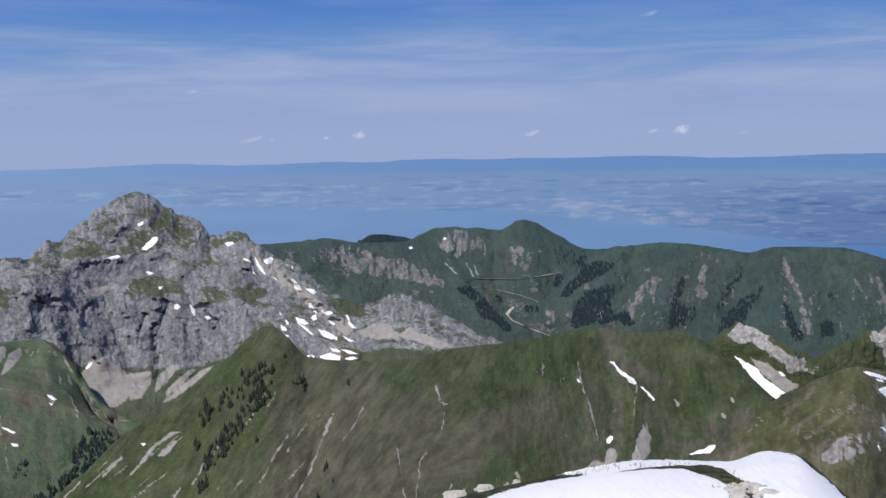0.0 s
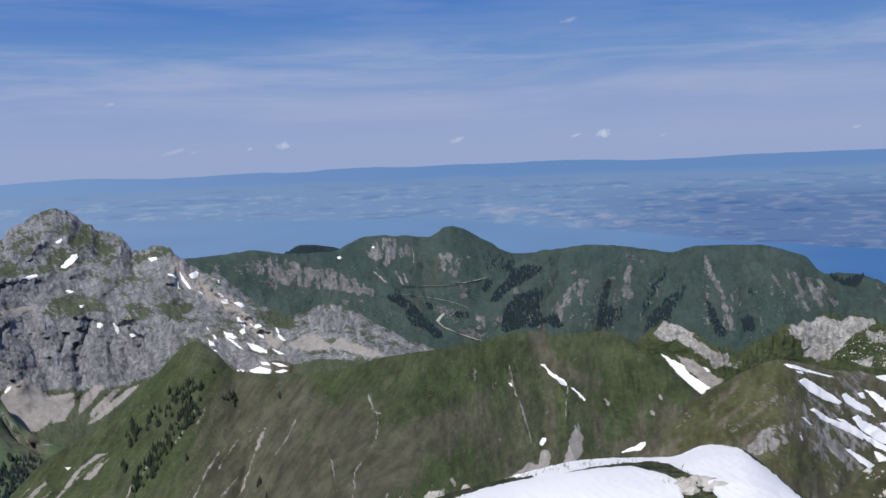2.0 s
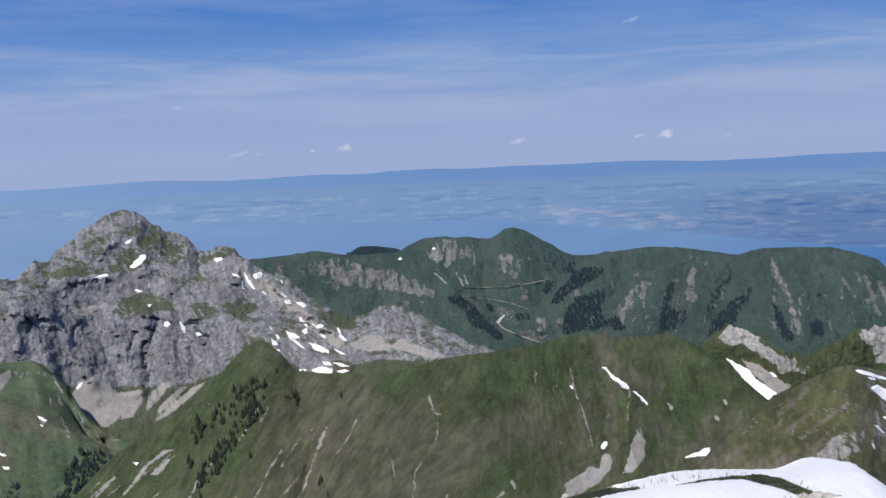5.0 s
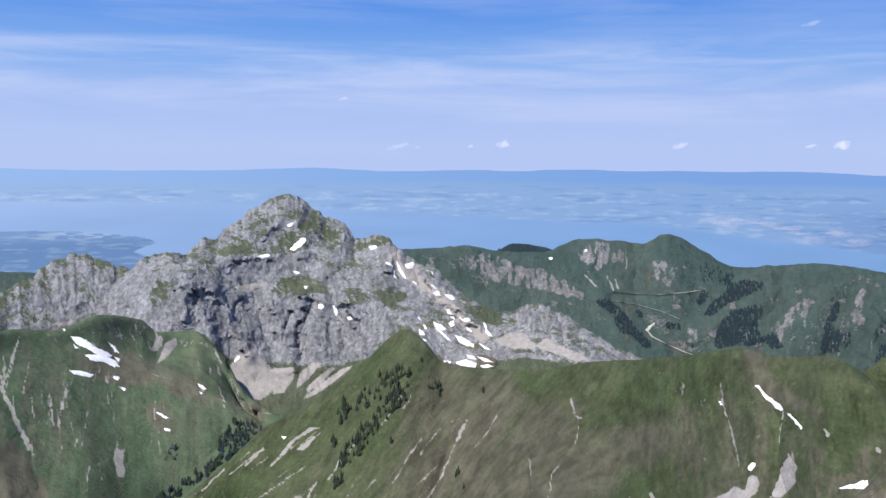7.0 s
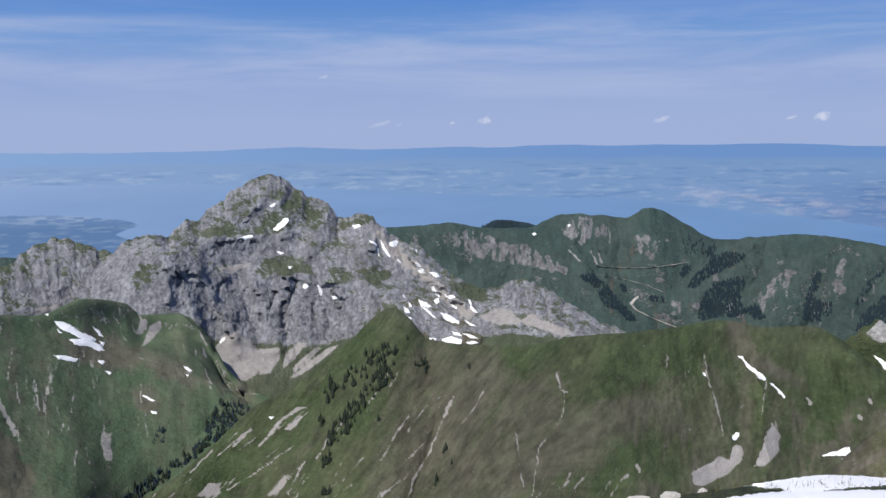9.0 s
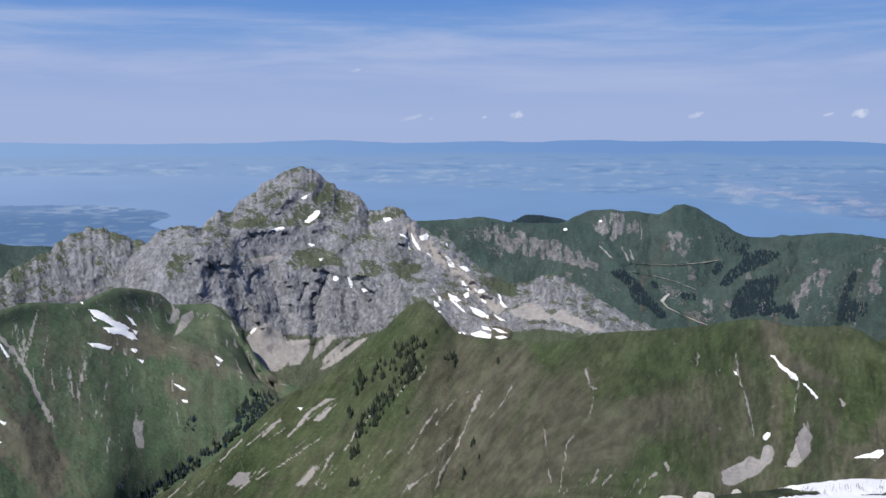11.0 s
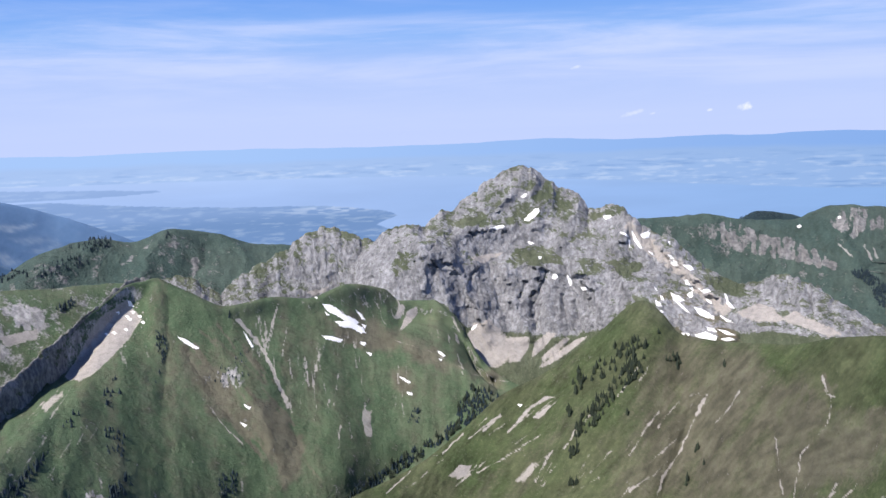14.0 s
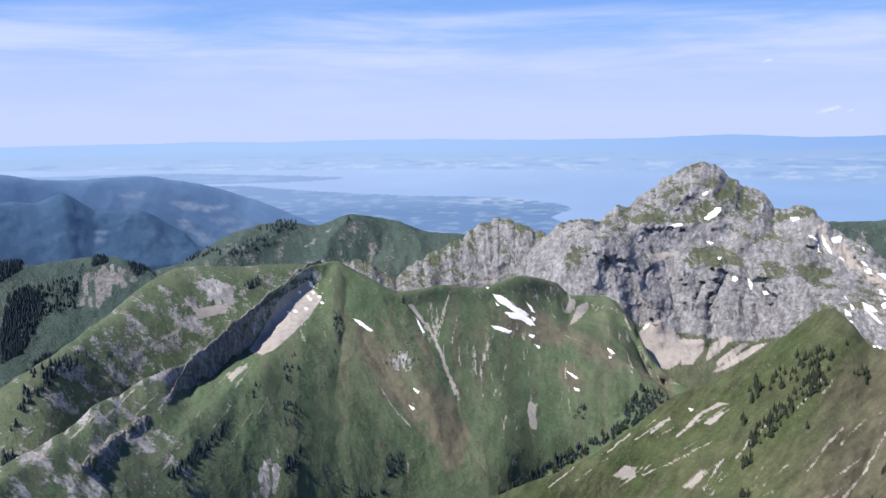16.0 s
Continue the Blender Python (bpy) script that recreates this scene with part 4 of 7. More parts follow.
rows = [[(-9, -7, 3700), (-1, -7, 3700)], [(-9, -6.4, 3500), (-5.5, -5.75, 3500), (-4.4, -5.3, 3500), (-2.5, -5.5, 3500), (-1, -6.2, 3500)], [(-9, -8, 3300), (-1, -8, 3300)]]
behindw = Land(rows, 1, 0.1, (3, 20), (3, 3, 3), 30, 1, 37)

# wooded plateau and blue mountains
CREST7 = [(-70, -8, 2650), (-60.3, -7.3, 2700), (-58.6, -7.6, 2700), (-56.4, -7.4, 2700), (-54.6, -7.4, 2700), (-53, -7.9, 2680), (-51.1, -9.4, 2600), (-49, -11, 2600)]
rows = [[(b, e - 2, d + 250) for b, e, d in CREST7], CREST7, [(b, -17, d - 520) for b, e, d in CREST7]]
wooded = Land(rows, 1, 0.1, (6, 90), (4, 8, 10), 70, 2, 41)
wooded.cover[..., 0] = 0.2 * wooded.steep

CREST8 = [(-72, -4.4, 3700), (-60.1, -4.0, 3700), (-58.3, -4.1, 3700), (-56.8, -3.6, 3700), (-55.9, -4.2, 3700), (-55, -4.7, 3700), (-52.9, -4.8, 3700), (-51, -5.7, 3700), (-49.4, -6.8, 3680), (-46, -9, 3650)]
rows = [[(b, e - 5, d + 250) for b, e, d in CREST8], CREST8, [(b, -11, d - 300) for b, e, d in CREST8]]
blue_near = Land(rows, 1, 0.1, (6, 60), (2, 16, 18), 200, 1, 43)
CREST9 = [(-72, -2.0, 4200), (-60, -2.4, 4200), (-58.2, -2.7, 4200), (-56.2, -2.8, 4200), (-52.7, -2.7, 4200), (-50.8, -3, 4200), (-48.5, -3.4, 4200), (-46.6, -4, 4200), (-44.9, -4.7, 4180), (-40, -7, 4150)]
rows = [[(b, e - 5, d + 100) for b, e, d in CREST9], CREST9, [(b, -9, d - 200) for b, e, d in CREST9]]
blue_far = Land(rows, 1, 0.12, (6, 50), (3, 8, 9), 220, 1, 47)

# near hill with snow stripes, crags behind it
HILL = [(14, -21.5, 215), (16.4, -18.7, 225), (19.4, -15.8, 240), (22.8, -13.7, 255), (24.8, -13, 265), (27.1, -13.3, 290), (29.9, -13.4, 320), (32.4, -13.7, 340), (34.4, -15, 340), (40, -17, 330), (60, -22, 280)]
rows = [[(b, e - 9, d + 90) for b, e, d in HILL], HILL, [(b, e - 9, d * 0.78) for b, e, d in HILL], [(b, e - 18, d * 0.6) for b, e, d in HILL]]
hill = Land(rows, 1, 0.1, (10, 110, 30), (1, 1.4, 2.5, 3), 14, 3, 53)
hill.cover[..., 0] = 0.15
hill.cover[..., 2] = 0.46 + 0.4 * hill.flow(1.2, 54, 3.0)
hill.cover[..., 0] += 0.05 * smooth(22, 28, hill.bear) + 0.4 * hill.flow(1.0, 55, 2.0) * smooth(20, 28, hill.bear)
CRAG = [(15, -13, 1250), (17, -11.6, 1250), (17.6, -10.8, 1250), (18.8, -10.9, 1250), (20, -11.7, 1240), (22.1, -12.6, 1200), (24.7, -11.1, 1250), (26.9, -10.3, 1300), (29.4, -10.3, 1300), (31, -10.9, 1300), (33.1, -9.9, 1300), (34.2, -9.8, 1300), (42, -10.5, 1300)]
CRAG = jag(CRAG, 0.35, 13)
rows = [[(b, e - 4, d + 150) for b, e, d in CRAG], CRAG, [(b, e - 4, d - 55) for b, e, d in CRAG], [(b, e - 9, d - 260) for b, e, d in CRAG]]
crags = Land(rows, 1, 0.07, (8, 70, 20), (2.5, 5, 4, 3), 10, 1.2, 59, 6, gain=0.6)
crags.cover[..., 0] = 0.02 + 0.45 * fractal(crags.bear / 0.9, crags.fall / 0.5, 0 * crags.bear, 5, 60)

# summit ground under the camera
EDGE = [(-180, -20, 5), (-60, -26, 5), (-10, -24, 6), (2, -21.2, 6.3), (8.6, -19.85, 6.6), (12.2, -19.1, 6.9), (17.2, -18.95, 7.2), (20, -18.15, 7.6), (21.2, -18.15, 7.7), (24.0, -20.2, 7.4), (28, -23, 7), (60, -26, 6), (180, -20, 5)]
EDGE = [(b, e - 0.02, d) for b, e, d in EDGE]
rows = [[(b, -42, 520) for b, e, d in EDGE], [(b, -48, 120) for b, e, d in EDGE], [(b, -40, 14) for b, e, d in EDGE], EDGE, [(b, (e - 28) / 2, 3.8) for b, e, d in EDGE], [(b, -46, 1.7) for b, e, d in EDGE], [(b, -88, 0.06) for b, e, d in EDGE]]
summit = Land(rows, 3, 0.25, (10, 10, 20, 40, 8, 3), (20, 4, 0.3, 0.03, 0.05, 0.04, 0), 1.5, 1, 61)
summit.cover[..., 0] = 0.15
summit.cover[..., 2] = 0.5

KNOLL = [(20, -27, 60), (26, -21.4, 62), (28, -20, 66), (30.3, -18.3, 72), (33, -18.0, 78), (40, -18.5, 80), (60, -24, 70)]
rows = [[(b, e - 12, d + 25) for b, e, d in KNOLL], KNOLL, [(b, e - 8, d * 0.8) for b, e, d in KNOLL], [(b, e - 20, d * 0.6) for b, e, d in KNOLL]]
knoll = Land(rows, 1, 0.15, (6, 50, 20), (0.4, 0.5, 0.8, 0.8), 5, 1.5, 67)
knoll.cover[..., 0], knoll.cover[..., 2] = 0.1, 0.3


# ---- kinds of things that lie or stand on the land ----
from mathutils.geometry import delaunay_2d_cdt


def draped(name, land, outline, material, thick=None, edge=0.05, ragged=1.0, gap=0.0):
    """A thin body that lies on the slope, rounded at its rim."""
    area = abs(sum(x0 * y1 - x1 * y0 for (x0, y0), (x1, y1) in zip(outline, outline[1:] + outline[:1]))) / 2
    rim = []
    for (x0, y0), (x1, y1) in zip(outline, outline[1:] + outline[:1]):
        n = max(2, int(math.hypot(x1 - x0, y1 - y0) / edge))
        for k in range(n):
            x, y = x0 + (x1 - x0) * k / n, y0 + (y1 - y0) * k / n
            w = min(0.05, area ** 0.5 * 0.1) * ragged
            rim.append(Vector((x + w * (noise.noise((x * 7, y * 7, 1)) + noise.noise((x * 19, y * 19, 1)) * 0.6), y + w * noise.noise((x * 9, y * 9, 4)))))
    lo = [min(p[i] for p in rim) for i in (0, 1)]
    hi = [max(p[i] for p in rim) for i in (0, 1)]
    pts = list(rim)
    gap = gap or max(edge * 1.2, (area / 400) ** 0.5)
    loop = [tuple(p) for p in rim]
    for x in np.arange(lo[0], hi[0], gap):
        ys = np.arange(lo[1], hi[1], gap)
        if len(ys):
            xs = np.full(len(ys), x)
            ok = inside(loop, xs, ys) & (off_line(loop + loop[:1], xs, ys) > gap * 0.45)
            pts += [Vector((x, y)) for y in ys[ok]]
    n = len(rim)
    vs, _, fs, ov, _, _ = delaunay_2d_cdt(pts, [(i, (i + 1) % n) for i in range(n)], [], 1, 1e-5)
    mid = land.at((lo[0] + hi[0]) / 2, (lo[1] + hi[1]) / 2)
    rim_low = -0.3 if thick else 0.35
    t = thick or min(2.0, 0.25 + mid.length * 0.0009)
    out = []
    rims = off_line(loop + loop[:1], np.array([v.x for v in vs]), np.array([v.y for v in vs]))
    for v, edge_d in zip(vs, rims):
        p = land.at(v.x, v.y)
        lift = t * (smooth(0, gap * 1.4, edge_d) * (1 - rim_low) + rim_low) * (1 + 0.3 * noise.noise(p * (0.6 / t)))
        out.append(p + (Vector((0, 0, 1)) - p.normalized()) * lift * 0.8 - mid)
    faces = [f if (vs[f[1]] - vs[f[0]]).cross(vs[f[2]] - vs[f[0]]) > 0 else f[::-1] for f in fs]
    ob = mesh_part(name, [tuple(p) for p in out], [tuple(f) for f in faces], material)
    ob.location = mid
    return ob


def snow_patch(land, outline, thick=None, edge=0.05, gap=0.0):
    ob = draped("snow_patch", land, outline, snow_mat, thick, edge, 1.2, gap)
    return tagged(ob, "patch of old white snow lying on the slope", "snow patch", "snow patches")


def scree_fan(land, outline):
    """Loose pale stones under a cliff or in a gully, part of the mountain."""
    land.parts.append(draped("scree_fan", land, outline, scree_mat, 0.45, 0.05, 2.2))


def track(land, line, width):
    """A pale gravel track cut into the slope."""
    pts = []
    for (x0, y0), (x1, y1) in zip(line, line[1:]):
        n = max(2, int(math.hypot(x1 - x0, y1 - y0) / 0.12))
        pts += [land.at(x0 + (x1 - x0) * k / n, y0 + (y1 - y0) * k / n) for k in range(n)]
    pts.append(land.at(*line[-1]))
    verts, faces = [], []
    for i, p in enumerate(pts):
        d = pts[min(i + 1, len(pts) - 1)] - pts[max(i - 1, 0)]
        side = Vector((d.y, -d.x, 0)).normalized() * width * 1.4 * (0.8 + 0.4 * noise.noise(p * 0.05))
        side += Vector((0, 0, 0.5)) * (1 if side.dot(p) > 0 else -1)
        verts += [tuple(p + side + Vector((0, 0, 2.2))), tuple(p - side + Vector((0, 0, 1.2))), tuple(p - side * 1.1 - Vector((0, 0, 3)))]
        if i:
            a = 3 * i
            faces += [(a - 3, a, a + 1, a - 2), (a - 2, a + 1, a + 2, a - 1)]
    tagged(mesh_part("track", verts, faces, gravel_mat), "pale gravel farm track across the pasture", "track", kind="structure")


def cone_tree(rng, high, wide, tiers, seg):
    """Trunk and crown of a spruce: ragged drooping whorls."""
    verts, faces = [], []
    for k in range(tiers):
        f = k / tiers
        r = wide * (1 - f) ** 0.8 * rng.uniform(0.85, 1.15)
        z0, z1 = high * (0.1 + 0.82 * f), high * (0.1 + 0.82 * f) + high * (0.9 - 0.82 * f) * rng.uniform(0.42, 0.6) + high * 0.06
        base = len(verts)
        for j in range(seg):
            a = 2 * math.pi * (j + rng.random() * 0.5) / seg
            q = r * rng.uniform(0.65, 1.2) * (1 if j % 2 else 0.7)
            verts.append((q * math.cos(a), q * math.sin(a), z0 - rng.uniform(0, 0.05) * high))
        verts.append((rng.uniform(-0.03, 0.03) * wide, rng.uniform(-0.03, 0.03) * wide, min(z1, high)))
        verts.append((0, 0, z0 + 0.05 * high))
        top = len(verts) - 2
        for j in range(seg):
            faces += [(base + j, base + (j + 1) % seg, top), (base + (j + 1) % seg, base + j, top + 1)]
    return verts, faces


def make_spruce(seed):
    rng = random.Random(seed)
    root = new("spruce")
    verts, faces = cone_tree(rng, 1.0, 0.24 if seed % 2 else 0.19, 9, 9)
    crown = mesh_part("crown", verts, faces, needle_mat, root, False)
    tr = [(0.025 * math.cos(a) * k, 0.025 * math.sin(a) * k, z) for z, k in ((-0.06, 1.2), (0.3, 0.8), (0.8, 0.25)) for a in [2 * math.pi * j / 6 for j in range(6)]]
    trunk = mesh_part("trunk", tr, [(r * 6 + j, r * 6 + (j + 1) % 6, r * 6 + 6 + (j + 1) % 6, r * 6 + 6 + j) for r in (0, 1) for j in range(6)], bark_mat, root)
    return tagged(root, "dark green spruce standing on the grassy slope", "tree", "spruces on the slopes")


SPRUCES = []
tree_rng = random.Random(5)


def spots(outline, count):
    xs, ys = [p[0] for p in outline], [p[1] for p in outline]
    x = np.array([tree_rng.uniform(min(xs), max(xs)) for _ in range(count * 12)])
    y = np.array([tree_rng.uniform(min(ys), max(ys)) for _ in range(count * 12)])
    ok = inside(outline, x, y)
    return list(zip(x[ok].tolist(), y[ok].tolist()))[:count]


def conifers(land, outline, count, where=""):
    """Single spruces inside an outline."""
    for x, y in spots(outline, count):
        p = land.at(x, y)
        high = tree_rng.uniform(9, 19) * (0.75 if where else 1)
        m = Matrix.Translation(p) @ Matrix.Rotation(tree_rng.uniform(0, 6.3), 4, "Z") @ Matrix.Diagonal((high * tree_rng.uniform(0.85, 1.3), high * 1.05, high, 1))
        if len(SPRUCES) < 4:
            t = make_spruce(len(SPRUCES))
            t.matrix_basis = m
            SPRUCES.append((t, t.scale.copy()))
        else:
            src = tree_rng.choice(SPRUCES)[0]
            keep = src.scale.copy()
            src.scale = (1, 1, 1)
            copy_thing(src, m)
            src.scale = keep


WOODS = {}


def wood(land, outline, count, low=8, tall=15):
    """Dense far woods, many small crowns; gathered by land into one mesh."""
    verts, faces = WOODS.setdefault(id(land), ([], []))
    for x, y in spots(outline, count):
        p = land.at(x, y)
        high = tree_rng.uniform(low, tall)
        v, f = cone_tree(tree_rng, high, high * tree_rng.uniform(0.24, 0.34), 3, 6)
        a = len(verts)
        verts += [(p.x + q[0], p.y + q[1], p.z + q[2] - 0.5) for q in v]
        faces += [tuple(a + i for i in q) for q in f]

# ---- snow, scree, earth, woods: outlines by bearing and fall ----
snow_patch(massif, [(-18.35, -5.73), (-18.22, -5.50), (-17.70, -5.02), (-17.43, -4.99), (-17.40, -5.18), (-17.77, -5.56), (-18.08, -5.75)])
snow_patch(massif, [(-20.57, -6.14), (-20.07, -6.03), (-19.66, -5.94), (-19.60, -6.08), (-20.08, -6.26)])
snow_patch(massif, [(-18.53, -4.22), (-18.33, -4.07), (-18.13, -4.05), (-18.23, -4.26), (-18.45, -4.32)])
snow_patch(massif, [(-18.23, -7.05), (-17.97, -7.03), (-17.74, -7.16), (-17.97, -7.23)])
snow_patch(massif, [(-17.52, -7.97), (-17.27, -7.95), (-17.34, -8.13), (-17.49, -8.14)])
snow_patch(massif, [(-16.65, -9.09), (-16.43, -9.05), (-16.30, -9.26), (-16.44, -9.44), (-16.63, -9.32)])
snow_patch(massif, [(-15.78, -9.16), (-15.66, -9.15), (-15.45, -9.59), (-15.49, -9.84), (-15.61, -9.79)])
snow_patch(massif, [(-14.92, -9.88), (-14.70, -9.90), (-14.58, -10.06), (-14.77, -10.12)])
snow_patch(massif, [(-13.55, -5.52), (-13.03, -5.49), (-12.98, -5.62), (-13.38, -5.77)])
snow_patch(massif, [(-14.58, -4.85), (-14.30, -5.03), (-14.36, -5.14), (-14.52, -5.03)])
snow_patch(massif, [(-12.39, -6.51), (-12.26, -6.54), (-12.08, -6.81), (-12.17, -6.86)])
snow_patch(massif, [(-11.85, -6.43), (-11.70, -6.55), (-11.48, -6.87), (-11.33, -7.19), (-11.05, -7.59), (-11.25, -7.51), (-11.61, -7.03)])
snow_patch(massif, [(-11.32, -6.64), (-10.81, -6.49), (-10.65, -6.57), (-10.77, -6.92), (-11.17, -6.91)])
snow_patch(massif, [(-12.08, -7.02), (-11.93, -6.99), (-11.89, -7.42), (-11.75, -7.54), (-11.93, -7.46)])
snow_patch(massif, [(-10.83, -7.67), (-10.55, -7.83), (-10.47, -7.99), (-10.68, -7.91)])
snow_patch(massif, [(-9.72, -7.88), (-9.44, -7.93), (-9.25, -8.17), (-9.47, -8.19)])
snow_patch(massif, [(-9.57, -8.24), (-9.13, -8.32), (-8.94, -8.61), (-9.29, -8.61)])
snow_patch(massif, [(-8.75, -8.52), (-8.25, -8.57), (-8.08, -8.81), (-8.31, -8.89)])
snow_patch(massif, [(-9.65, -7.09), (-9.49, -7.12), (-9.49, -7.34)])
snow_patch(massif, [(-8.79, -9.38), (-8.47, -9.43), (-8.22, -9.75), (-8.06, -10.10), (-8.35, -9.91), (-8.58, -9.59)])
snow_patch(massif, [(-8.54, -10.30), (-8.19, -10.10), (-8.10, -10.41), (-8.36, -10.53)])
snow_patch(massif, [(-7.74, -9.91), (-7.23, -10.00), (-7.11, -10.11), (-7.31, -10.23), (-7.55, -10.10)])
snow_patch(massif, [(-7.32, -10.54), (-7.00, -10.70), (-7.00, -10.86), (-7.24, -10.73)])
snow_patch(massif, [(-6.32, -10.21), (-6.18, -10.27), (-6.04, -10.71), (-5.67, -11.10), (-5.88, -11.10), (-6.15, -10.74)])
snow_patch(massif, [(-9.47, -10.21), (-8.99, -10.40), (-8.65, -10.69), (-8.84, -10.76), (-9.31, -10.52)])
snow_patch(massif, [(-9.44, -10.49), (-8.84, -10.84), (-8.13, -11.48), (-8.52, -11.32), (-9.16, -10.81)])
snow_patch(massif, [(-8.12, -11.04), (-7.72, -11.14), (-6.93, -11.64), (-7.25, -11.73), (-7.81, -11.48)])
snow_patch(massif, [(-10.45, -9.88), (-10.30, -9.96), (-10.23, -10.15), (-10.39, -10.06)])
snow_patch(massif, [(-10.43, -10.66), (-10.12, -10.82), (-10.04, -11.06), (-10.36, -11.01)])
snow_patch(massif, [(-10.14, -10.35), (-9.98, -10.43), (-9.96, -10.70), (-10.08, -10.67)])
snow_patch(massif, [(-10.12, -11.29), (-9.93, -11.33), (-9.89, -11.45), (-10.06, -11.48)])
snow_patch(massif, [(-8.05, -12.72), (-7.35, -12.53), (-6.63, -12.78), (-6.8, -13.03), (-7.69, -12.96)])
snow_patch(massif, [(-8.66, -12.6), (-8.31, -12.66), (-8.37, -12.84)])
snow_patch(massif, [(-7.36, -12.21), (-6.82, -12.34), (-6.64, -12.54), (-7.17, -12.45)])
snow_patch(massif, [(-8.13, -11.04), (-7.47, -11.23), (-6.90, -11.60), (-6.91, -11.79), (-7.66, -11.41)])
snow_patch(massif, [(-6.62, -11.42), (-5.96, -11.79), (-5.68, -11.92), (-6.15, -11.88)])
snow_patch(massif, [(-8.85, -12.60), (-8.66, -12.64), (-8.66, -12.75), (-8.81, -12.71)])
snow_patch(massif, [(-21.90, -12.43), (-21.67, -12.16), (-21.40, -12.07), (-21.50, -12.28), (-21.78, -12.47)])
snow_patch(banded, [(-31.24, -12.37), (-30.60, -12.50), (-30.01, -12.73), (-30.08, -12.81), (-30.77, -12.62)])
snow_patch(banded, [(-31.66, -9.98), (-31.47, -9.99), (-31.51, -10.13)])
snow_patch(banded, [(-28.98, -12.88), (-28.60, -12.97), (-28.61, -13.07), (-28.90, -13.01)])
snow_patch(banded, [(-28.56, -13.52), (-28.24, -13.66), (-28.31, -13.74)])
snow_patch(banded, [(-24.10, -13.65), (-23.87, -13.72), (-23.53, -13.99), (-23.71, -14.03), (-23.97, -13.84)])
snow_patch(banded, [(-24.02, -14.10), (-23.77, -14.22), (-23.88, -14.32)])
snow_patch(banded, [(-26.56, -15.10), (-26.22, -15.27), (-25.80, -15.55), (-25.98, -15.59), (-26.40, -15.32)])
snow_patch(banded, [(-26.11, -16.10), (-25.75, -16.18), (-25.72, -16.33), (-26.01, -16.30)])
snow_patch(banded, [(-42.81, -9.35), (-42.57, -9.46), (-42.42, -9.80), (-42.72, -9.73)])
snow_patch(banded, [(-40.14, -11.75), (-39.64, -11.96), (-38.83, -12.59), (-39.04, -12.66), (-39.74, -12.16)])
snow_patch(banded, [(-36.38, -16.15), (-35.92, -16.38), (-36.04, -16.53), (-36.31, -16.33)])
snow_patch(banded, [(-36.69, -17.18), (-36.24, -17.39), (-36.40, -17.53)])
snow_patch(banded, [(-36.14, -11.79), (-35.94, -12.09), (-35.54, -12.80), (-35.70, -12.80), (-35.98, -12.25)])
snow_patch(ridge, [(10.28, -13.23), (10.45, -13.26), (10.85, -13.72), (11.37, -14.00), (11.89, -14.25), (12.10, -14.53), (11.93, -14.61), (11.38, -14.34), (10.77, -13.90)])
snow_patch(ridge, [(12.27, -14.69), (12.49, -14.72), (12.93, -15.12), (13.24, -15.47), (13.11, -15.53), (12.67, -15.05)])
snow_patch(ridge, [(8.22, -14.34), (8.36, -14.37), (8.47, -14.57), (8.33, -14.55)])
snow_patch(ridge, [(10.25, -17.92), (10.45, -17.70), (10.63, -17.71), (10.60, -17.92), (10.40, -18.18), (10.24, -18.12)])
snow_patch(ridge, [(15.16, -18.57), (15.94, -18.17), (16.17, -17.95), (16.81, -17.87), (16.91, -18.22), (16.68, -18.38), (16.03, -18.41), (15.47, -18.53)])
snow_patch(ridge, [(16.23, -18.55), (16.92, -18.48), (16.85, -18.59), (16.37, -18.62)])
snow_patch(ridge, [(-19.04, -17.03), (-18.70, -17.05), (-18.86, -17.22)])
snow_patch(crags, [(17.72, -12.63), (18.48, -13.01), (19.04, -13.30), (19.43, -13.82), (20.37, -14.40), (20.71, -14.59), (19.66, -15.34), (19.18, -14.74), (18.97, -14.12), (18.20, -13.25)])
snow_patch(crags, [(20.20, -13.36), (20.44, -13.40), (20.67, -13.65), (20.45, -13.67)])
snow_patch(banded, [(-31.22, -10.43), (-30.67, -10.53), (-30.11, -10.9), (-29.78, -11.32), (-30.21, -11.28), (-30.86, -10.94)])
snow_patch(banded, [(-30.67, -10.98), (-29.93, -11.17), (-29.37, -11.4), (-28.97, -11.73), (-29.28, -11.86), (-29.84, -11.58)])
snow_patch(banded, [(-30.49, -11.53), (-29.56, -11.63), (-28.82, -12.0), (-28.58, -12.39), (-28.88, -12.39), (-29.47, -12.04), (-30.13, -11.9)])
snow_patch(banded, [(-29.18, -10.91), (-28.81, -11.18), (-28.59, -11.59), (-28.81, -11.51)])
snow_patch(banded, [(-31.35, -12.38), (-30.69, -12.44), (-30.01, -12.72), (-30.14, -12.89), (-31.07, -12.62)])
snow_patch(banded, [(-28.85, -11.79), (-28.52, -11.92), (-28.63, -12.13)])
snow_patch(banded, [(-29.05, -12.95), (-28.61, -13.04), (-28.72, -13.19)])
snow_patch(banded, [(-28.68, -13.51), (-28.24, -13.73), (-28.35, -13.82)])
snow_patch(banded, [(-31.08, -10.89), (-30.77, -11.17), (-30.96, -11.16)])
snow_patch(banded, [(-43.5, -10.01), (-43.32, -9.97), (-43.21, -10.09), (-43.35, -10.16)])
snow_patch(banded, [(-43.0, -10.29), (-42.82, -10.25), (-42.71, -10.37), (-42.84, -10.44)])
snow_patch(banded, [(-42.69, -10.04), (-42.51, -10.01), (-42.4, -10.13), (-42.54, -10.2)])
